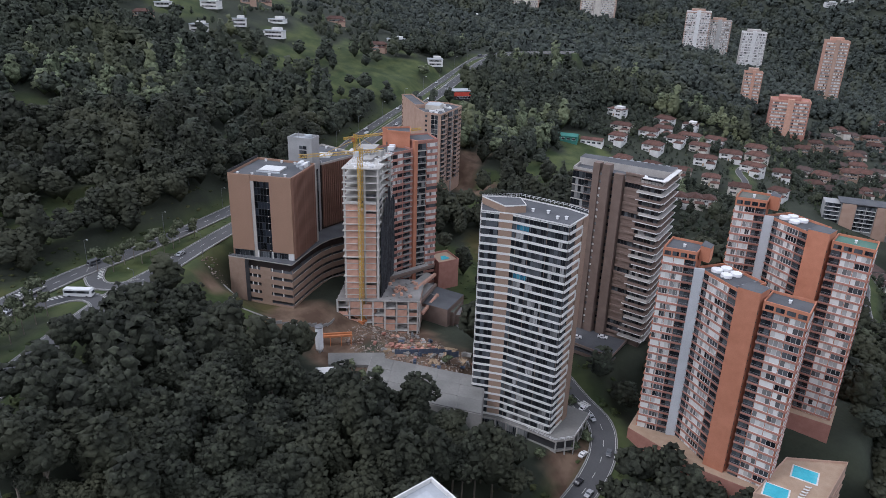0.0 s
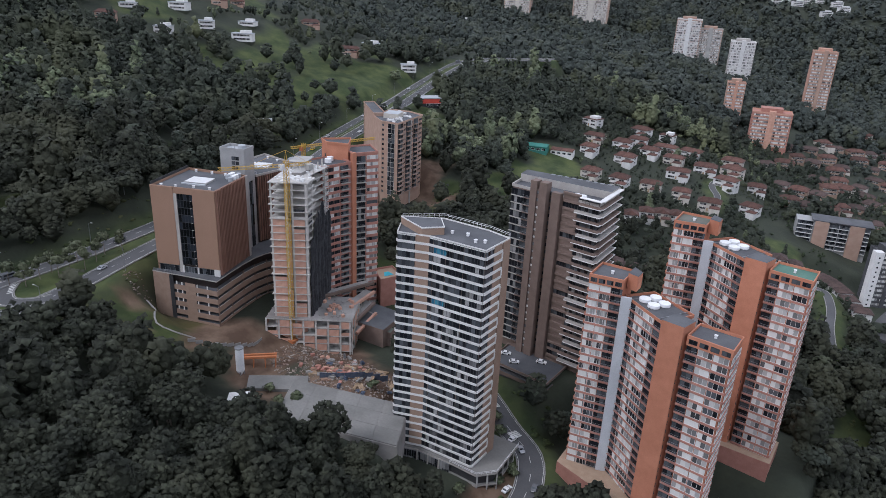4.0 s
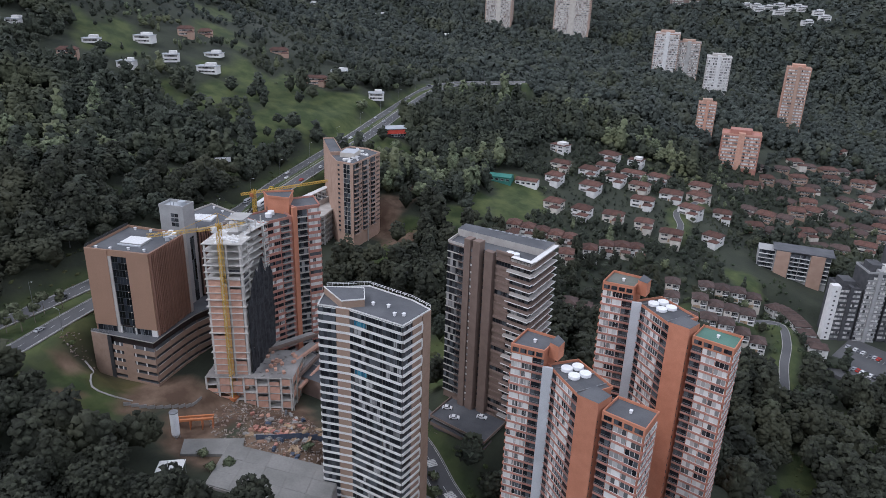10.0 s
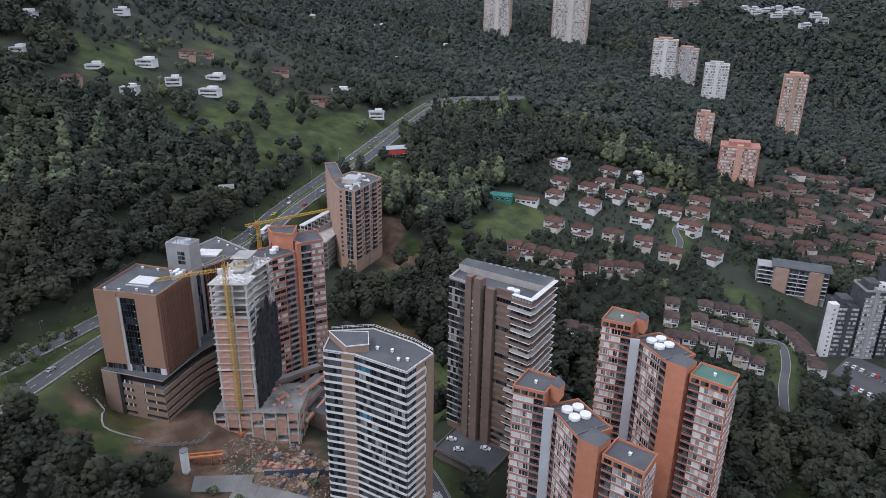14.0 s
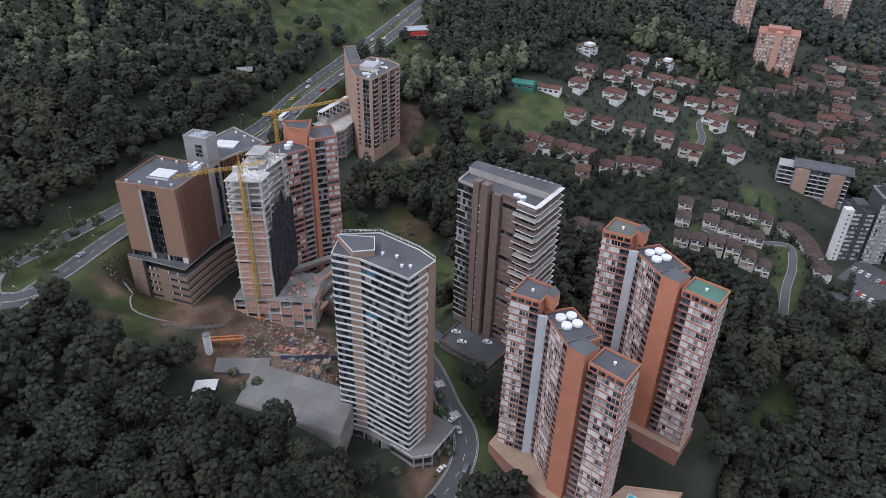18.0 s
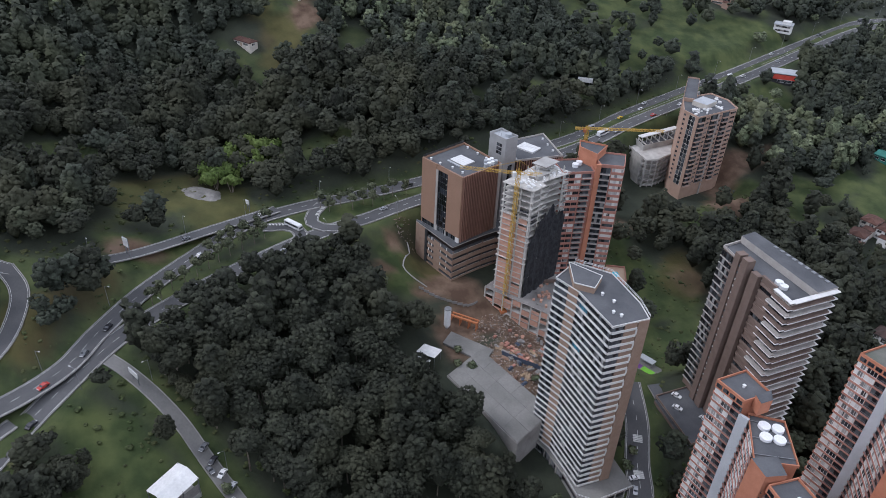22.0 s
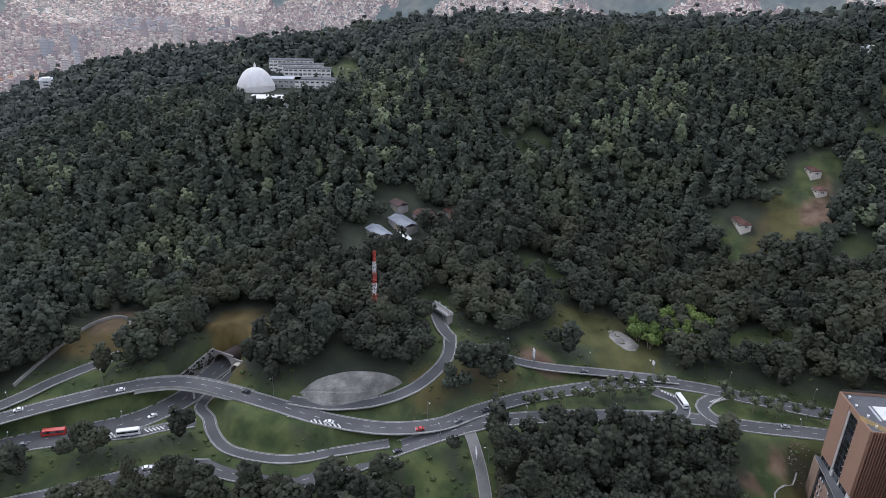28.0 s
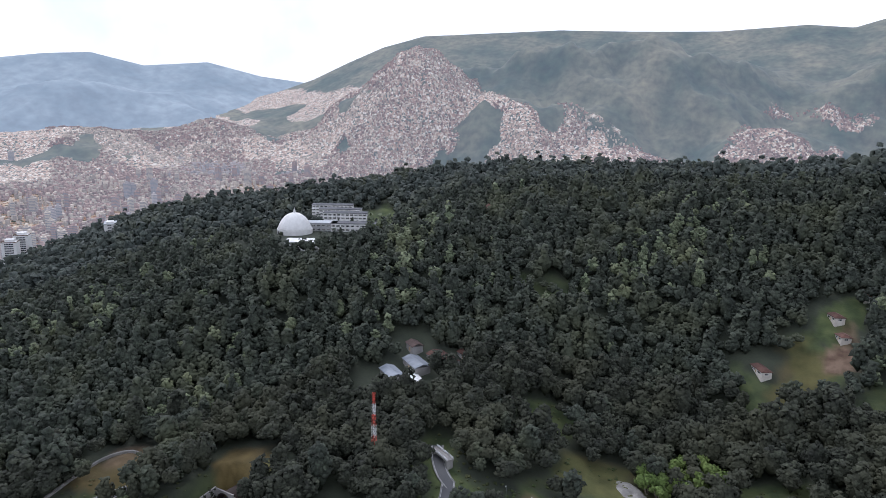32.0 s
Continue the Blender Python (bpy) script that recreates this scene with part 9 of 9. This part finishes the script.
clump_group("shrub", [(-168, 128), (-163, 133), (-178, 128), (-170, 120), (-180, 119), (-160, 124), (-104, 171), (-118, 152), (-121, 147), (-128, 150), (-64, 158), (-56, 176), (-58, 170), (-94, 203), (-90, 200), (-88, 62), (-70, 190), (-66, 186)], leaf_pale, 2.6, "leafy shrub on the slope", 1.0)

# ---- rubble, rock, walls and road paint ----
rub = np.random.default_rng(3)
n_r = 2000
rx_, ry_ = rub.uniform(-146, -96, n_r) * U, rub.uniform(156, 190, n_r) * U
keep = np.hypot((rx_ / U + 121) / 24, (ry_ / U - 172) / 15) < 1
rx_, ry_ = rx_[keep], ry_[keep]
ex_, ey_ = rub.uniform(-192, -184, 60) * U, rub.uniform(146, 153, 60) * U
rx_, ry_ = np.concatenate([rx_, ex_]), np.concatenate([ry_, ey_])
pts = np.stack([rx_, ry_, land(rx_, ry_)], 1)
unit = np.array(cube_v(-0.5, 0.5, -0.5, 0.5, 0, 1))
quads = np.array([(0, 1, 5), (0, 5, 4), (1, 2, 6), (1, 6, 5), (2, 3, 7), (2, 7, 6), (3, 0, 4), (3, 4, 7), (4, 5, 6), (4, 6, 7)])
size = np.stack([rub.uniform(0.15, 1.6, len(pts)) ** 1.5 * 0.8 + 0.1, rub.uniform(0.12, 0.6, len(pts)), rub.uniform(0.08, 0.4, len(pts))], 1)
ang = rub.uniform(0, 6.28, len(pts))
lx, ly = unit[None, :, 0] * size[:, 0:1], unit[None, :, 1] * size[:, 1:2]
lz = unit[None, :, 2] * size[:, 2:3] + lx * rub.normal(0, 0.15, (len(pts), 1))
vv = np.stack([lx * np.cos(ang)[:, None] - ly * np.sin(ang)[:, None] + pts[:, 0:1], lx * np.sin(ang)[:, None] + ly * np.cos(ang)[:, None] + pts[:, 1:2], lz + pts[:, 2:3]], 2).reshape(-1, 3)
ff = (quads[None] + (np.arange(len(pts)) * 8)[:, None, None]).reshape(-1, 3)
rubble_mat = surface("rubble", (0.19, 0.125, 0.095), (0.29, 0.265, 0.235), 0.25, 0.95, 0, 2, island=0.55, space="World")
tagged(new("site_rubble", mesh_fast("site_rubble", vv, ff, rubble_mat)), "broken bricks, boards and rubble strewn over the site", "rubble", kind="stuff")

# rock outcrop in the meadow
bm = bmesh.new()
bmesh.ops.create_grid(bm, x_segments=26, y_segments=16, size=1)
ox, oy = plan((-229, 72))[0]
for q in bm.verts:
    u, w = q.co.x, q.co.y
    x, y = ox + u * 8 - w * 4, oy + u * 9 + w * 6
    edge = max(0.0, 1 - (u * u + w * w))
    q.co = Vector((x, y, on_land(x, y) - 0.6 + 2.2 * edge ** 0.5 * (0.7 + 0.6 * noise.fractal(Vector((x * 0.2, y * 0.2, 5)), 1, 2, 4))))
rock_me = bpy.data.meshes.new("rock_outcrop")
bm.to_mesh(rock_me)
bm.free()
rock_me.materials.append(shotcrete)
tagged(new("rock_outcrop", rock_me), "grey bare rock outcrop in the meadow", "rock")

# grey retaining wall round the brown cut
arc = [(-72, -139), (-86, -141.5), (-100, -144), (-114, -145), (-124, -141), (-125, -133), (-119, -125)]
wall_line = glide([(x, y, on_land(x * U, y * U) / U) for x, y in arc])
v, f = ribbon(wall_line, 0.5, -0.5, 1.6, 3.5)
tagged(new("retaining_wall", mesh_of("retaining_wall", v, f, old_concrete)), "curved grey retaining wall above the brown cut slope", "wall", kind="structure")


def stripes(name, x, y, z, turn, n, gap, w, l, slant=0.0):
    t = thing("road_stripes", "white painted hatching on the asphalt", "road marking", (x, y, z), kind="structure", turn=turn)
    key = ("stripe", w, l)
    if key not in STORE:
        STORE[key] = boxes_mesh("stripe", [(-w / 2, w / 2, -l / 2, l / 2, 0, 0.02)], road_paint)
    for i in range(n):
        hang("stripe", STORE[key], t, ((i - n / 2) * gap, 0, 0), slant)
    return t


def hatch(name, f0, n, gap, side, l, slant):
    line = LINES[name]
    i = int(f0 * (len(line) - 2))
    p, q = line[i], line[i + 1]
    a = math.atan2(q[1] - p[1], q[0] - p[0])
    stripes(name, p[0] - math.sin(a) * side, p[1] + math.cos(a) * side, p[2] + 0.04, a, n, gap, 0.75, l, slant)


hatch("slip_fork", 0.4, 11, 2.0, 1.0, 5.0, 0.6)
hatch("slip_fork", 0.75, 6, 1.7, 0.0, 3.2, 0.6)
hatch("highway_west", 0.205, 12, 2.4, -3.0, 3.4, 0.8)
hatch("turn_west", 0.25, 7, 1.6, 2.2, 2.0, 0.5)
hatch("turn_east", 0.3, 6, 1.6, 2.2, 2.0, 0.5)
hatch("upper_road", 0.97, 6, 1.8, 0.0, 3.0, 0.6)
hatch("tower_street", 0.36, 9, 0.95, 0.0, 4.0, 0.0)
hatch("tower_street", 0.22, 9, 0.95, 0.0, 4.0, 0.0)

# site fence along the slope and a drain path
path_pts = [(-186, 150), (-180, 149), (-176, 146), (-171, 143), (-166, 145), (-161, 150)]
pl = glide([(x, y, on_land(x * U, y * U) / U) for x, y in path_pts])
v, f = ribbon(pl, 0.35, -0.35, 0.15, 0.6)
tagged(new("drain_channel", mesh_of("drain_channel", v, f, kerb_stone)), "pale drain channel down the grassy bank", "drain", kind="structure")
fence_pts = [(-160, 146), (-155, 151), (-151, 157), (-149, 163), (-150, 168)]
fl = glide([(x, y, on_land(x * U, y * U) / U) for x, y in fence_pts], 2.4)
fence = thing("site_fence", "grey sheet fence round the building site", "fence", (0, 0, 0))
for a, b in zip(fl, fl[1:]):
    length, turn = run(a, b)
    hang("fence_sheet", slab(length * 0.96, 0.05, 1.5, kerb_stone, "fence_sheet"), fence, (a[0], a[1], a[2] - 0.2), turn)

# small play court behind the white tower
cx, cy = plan((-102, 219))[0]
cz = on_land(cx, cy)
court = thing("play_court", "small fenced play court with green and purple floor", "play court", (cx, cy, cz), turn=0.4)
hang("court_floor", boxes_mesh("court_floor", [(-6, 6, -4, 4, -2, 0.5)], apron_concrete), court)
hang("green_mat", boxes_mesh("green_mat", [(-1.5, 4.5, -3.6, -0.4, 0.5, 0.62)], surface("lime_mat", (0.16, 0.42, 0.03), (0.2, 0.5, 0.05), 0.4, 0.8)), court)
hang("purple_mat", boxes_mesh("purple_mat", [(-5, -2, -3.4, -0.6, 0.5, 0.62)], surface("purple_mat", (0.14, 0.05, 0.2), (0.18, 0.07, 0.25), 0.4, 0.8)), court)
hang("shelter", boxes_mesh("shelter", [(-5.5, 2, 0.5, 3.8, 3.0, 3.4)], pale_roof), court)
for x_ in (-5.2, 1.7):
    for y_ in (0.8, 3.5):
        hang("shelter_post", boxes_mesh("shelter_post", [(x_ - 0.1, x_ + 0.1, y_ - 0.1, y_ + 0.1, 0.5, 3.0)], rail_grey), court)
# ---- the far city ----
city_rng = np.random.default_rng(31)
# walls and roofs emit a little blue in place of haze, most on the far ones
hazed_city_mats = [surface("city_" + n, a, b, 0.004, 0.95, 0, 0.05, island=0.35, glow=(HAZE_GLOW, g), space="World") for n, a, b, g in (("clay", (0.23, 0.14, 0.11), (0.33, 0.225, 0.18), 0.1), ("pale", (0.34, 0.27, 0.21), (0.48, 0.41, 0.33), 0.09), ("far", (0.22, 0.175, 0.15), (0.34, 0.28, 0.24), 0.15))]


def joined_boxes(places, sizes, turns):
    n = len(places)
    unit = np.array(cube_v(-0.5, 0.5, -0.5, 0.5, -0.6, 1))
    tri = np.array([(0, 1, 5), (0, 5, 4), (1, 2, 6), (1, 6, 5), (2, 3, 7), (2, 7, 6), (3, 0, 4), (3, 4, 7), (4, 5, 6), (4, 6, 7)])
    c, s = np.cos(turns)[:, None], np.sin(turns)[:, None]
    x = unit[None, :, 0] * sizes[:, 0:1]
    y = unit[None, :, 1] * sizes[:, 1:2]
    z = unit[None, :, 2] * sizes[:, 2:3]
    v = np.stack([x * c - y * s + places[:, 0:1], x * s + y * c + places[:, 1:2], z + places[:, 2:3]], 2).reshape(-1, 3)
    f = (tri[None] + (np.arange(n) * 8)[:, None, None]).reshape(-1, 3)
    return v, f


def city(name, n, bear, dist, tall, mat, label, base=None, patch=0.45, seed=0.0, bias=1.0):
    """Many small houses over the valley floor (or on a slope), in uneven quarters with green gaps."""
    b = np.radians(city_rng.uniform(*bear, n * 3))
    d = dist[0] + (dist[1] - dist[0]) * city_rng.uniform(0, 1, n * 3) ** bias
    x, y = EYE_END.x + d * np.cos(b), EYE_END.y + d * np.sin(b)
    keep = np.array([noise.fractal(Vector((p * 0.0026, q * 0.0026, seed)), 1, 2, 3) > patch - 0.5 for p, q in zip(x, y)])
    x, y, d = x[keep], y[keep], d[keep]
    if base is None:
        x, y, d = x[:n], y[:n], d[:n]
        z = land(x, y)
    else:
        z, town = base(x, y)
        on_ = np.nonzero(town > 0.45)[0][:n]
        x, y, d, z = x[on_], y[on_], d[on_], z[on_]
    k = d / 2500 * (1.0 if base is None else 0.72)
    sizes = np.stack([city_rng.uniform(5, 12, len(x)) * k, city_rng.uniform(5, 9, len(x)) * k, city_rng.uniform(*tall, len(x)) * k], 1)
    turns = city_rng.choice([0.3, 0.45, 0.2, 0.9], len(x)) + city_rng.normal(0, 0.08, len(x))
    v, f = joined_boxes(np.stack([x, y, z], 1), sizes, turns)
    return tagged(new(name, mesh_fast(name, v, f, mat)), label, "city", kind="stuff")


def slope_height(verts, built, n_r=70, n_b=320):
    from_b = np.array([math.degrees(math.atan2(v[1] - EYE_END.y, v[0] - EYE_END.x)) % 360 for v in verts[::n_r]])
    heights, town = np.array([v[2] for v in verts]).reshape(n_b, n_r), np.array(built).reshape(n_b, n_r)
    def base(x, y):
        b = np.degrees(np.arctan2(y - EYE_END.y, x - EYE_END.x)) % 360
        d = np.hypot(x - EYE_END.x, y - EYE_END.y)
        i = np.clip(np.interp(b, from_b, np.arange(n_b)), 0, n_b - 1.001)
        j = np.clip((d - 2300) / (4600 - 2300) * (n_r - 1), 0, n_r - 1.001)
        i0, j0 = i.astype(int), j.astype(int)
        fi, fj = i - i0, j - j0
        lerp = lambda h: (h[i0, j0] * (1 - fi) + h[i0 + 1, j0] * fi) * (1 - fj) + (h[i0, j0 + 1] * (1 - fi) + h[i0 + 1, j0 + 1] * fi) * fj
        return np.maximum(lerp(heights), land(x, y)) - 0.5, lerp(town)
    return base


on_mountain = slope_height(near_verts, near_built)
city("backdrop_city_valley", 11000, (214, 262), (1450, 2700), (5, 12), hazed_city_mats[0], "dense low brick city spread over the valley floor", patch=0.34, seed=2)
city("backdrop_city_valley_pale", 5200, (214, 262), (1450, 2900), (5, 16), hazed_city_mats[1], "pale houses and blocks among the brick city", patch=0.36, seed=4)
city("backdrop_city_valley_far", 7000, (212, 262), (2700, 4300), (5, 12), hazed_city_mats[2], "hazy far quarters of the city", patch=0.3, seed=5)
city("backdrop_city_slope", 13000, (178, 240), (2300, 3500), (4, 9), hazed_city_mats[0], "brick houses climbing the mountain's foot", on_mountain, 0.3, 6, 1.1)
# more pale houses here stand in for sunlight on the slope
city("backdrop_city_slope_pale", 7000, (196, 240), (2300, 3500), (4, 10), hazed_city_mats[1], "pale houses climbing the mountain's foot", on_mountain, 0.3, 7, 1.1)
# high-rises of the city, each on its own
def ringed_tower(w, d, h, mat):
    """A tower in one shell: window bands set back floor by floor, and a small roof block."""
    rings, glass_at = [(-10, 1.0)], set()
    for z in np.arange(3, h - 2, 4.2):
        rings += [(z, 1.0), (z, 0.96), (z + 1.5, 0.96), (z + 1.5, 1.0)]
        glass_at.add(len(rings) - 3)
    rings += [(h, 1.0), (h, 0.42), (h + 5, 0.42)]
    v = [(sx_ * w / 2 * s, sy_ * d / 2 * s, z) for z, s in rings for sx_, sy_ in ((-1, -1), (1, -1), (1, 1), (-1, 1))]
    f, slots = [], []
    for r in range(len(rings) - 1):
        for i in range(4):
            f.append((r * 4 + i, r * 4 + (i + 1) % 4, r * 4 + 4 + (i + 1) % 4, r * 4 + 4 + i))
            slots.append(1 if r in glass_at else 0)
    n = len(v)
    f.append((n - 4, n - 3, n - 2, n - 1))
    slots.append(0)
    me = mesh_of("city_tower", v, f, mat)
    me.materials.append(hazed_city_window)
    me.polygons.foreach_set("material_index", slots)
    return me


# window bands of the high-rises, with haze added as emission
hazed_city_window = surface("hazed_city_window", (0.13, 0.13, 0.14), (0.2, 0.2, 0.21), 0.02, 0.6, 0, 0.1, glow=(HAZE_GLOW, 0.1), space="World")
tower_kinds = [hazed_city_mats[0], hazed_city_mats[1], hazed_city_mats[0], hazed_city_mats[2], hazed_city_mats[1]]
for k in range(120):
    px = city_rng.uniform(-60, 330) if k < 80 else city_rng.uniform(150, 620)
    d = city_rng.uniform(1550, 2300) if k < 70 else city_rng.uniform(2300, 3400)
    b = radians(bearing_at(px))
    x, y = EYE_END.x + d * math.cos(b), EYE_END.y + d * math.sin(b)
    w, h = float(city_rng.uniform(12, 22)), float(city_rng.uniform(26, 58))
    z = on_land(x, y)
    mat = tower_kinds[k % 5]
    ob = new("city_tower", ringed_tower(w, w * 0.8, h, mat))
    ob.location, ob.rotation_euler = (x, y, z), (0, 0, float(city_rng.uniform(0, 1.5)))
    tagged(ob, "distant apartment high-rise above the low city", "tower", "high-rises of the far city")
for k, (px, d, h) in enumerate(((5, 1180, 62), (28, 1200, 66), (16, 1215, 58))):
    b = radians(bearing_at(px))
    x, y = EYE_END.x + d * math.cos(b), EYE_END.y + d * math.sin(b)
    plain_tower(x, y, 17, 20, h, 0.8, white_paint, brown_brick, "white and brown high-rise at the foot of the wood", dark_glass, True, "towers at the foot of the wood", 3.2)
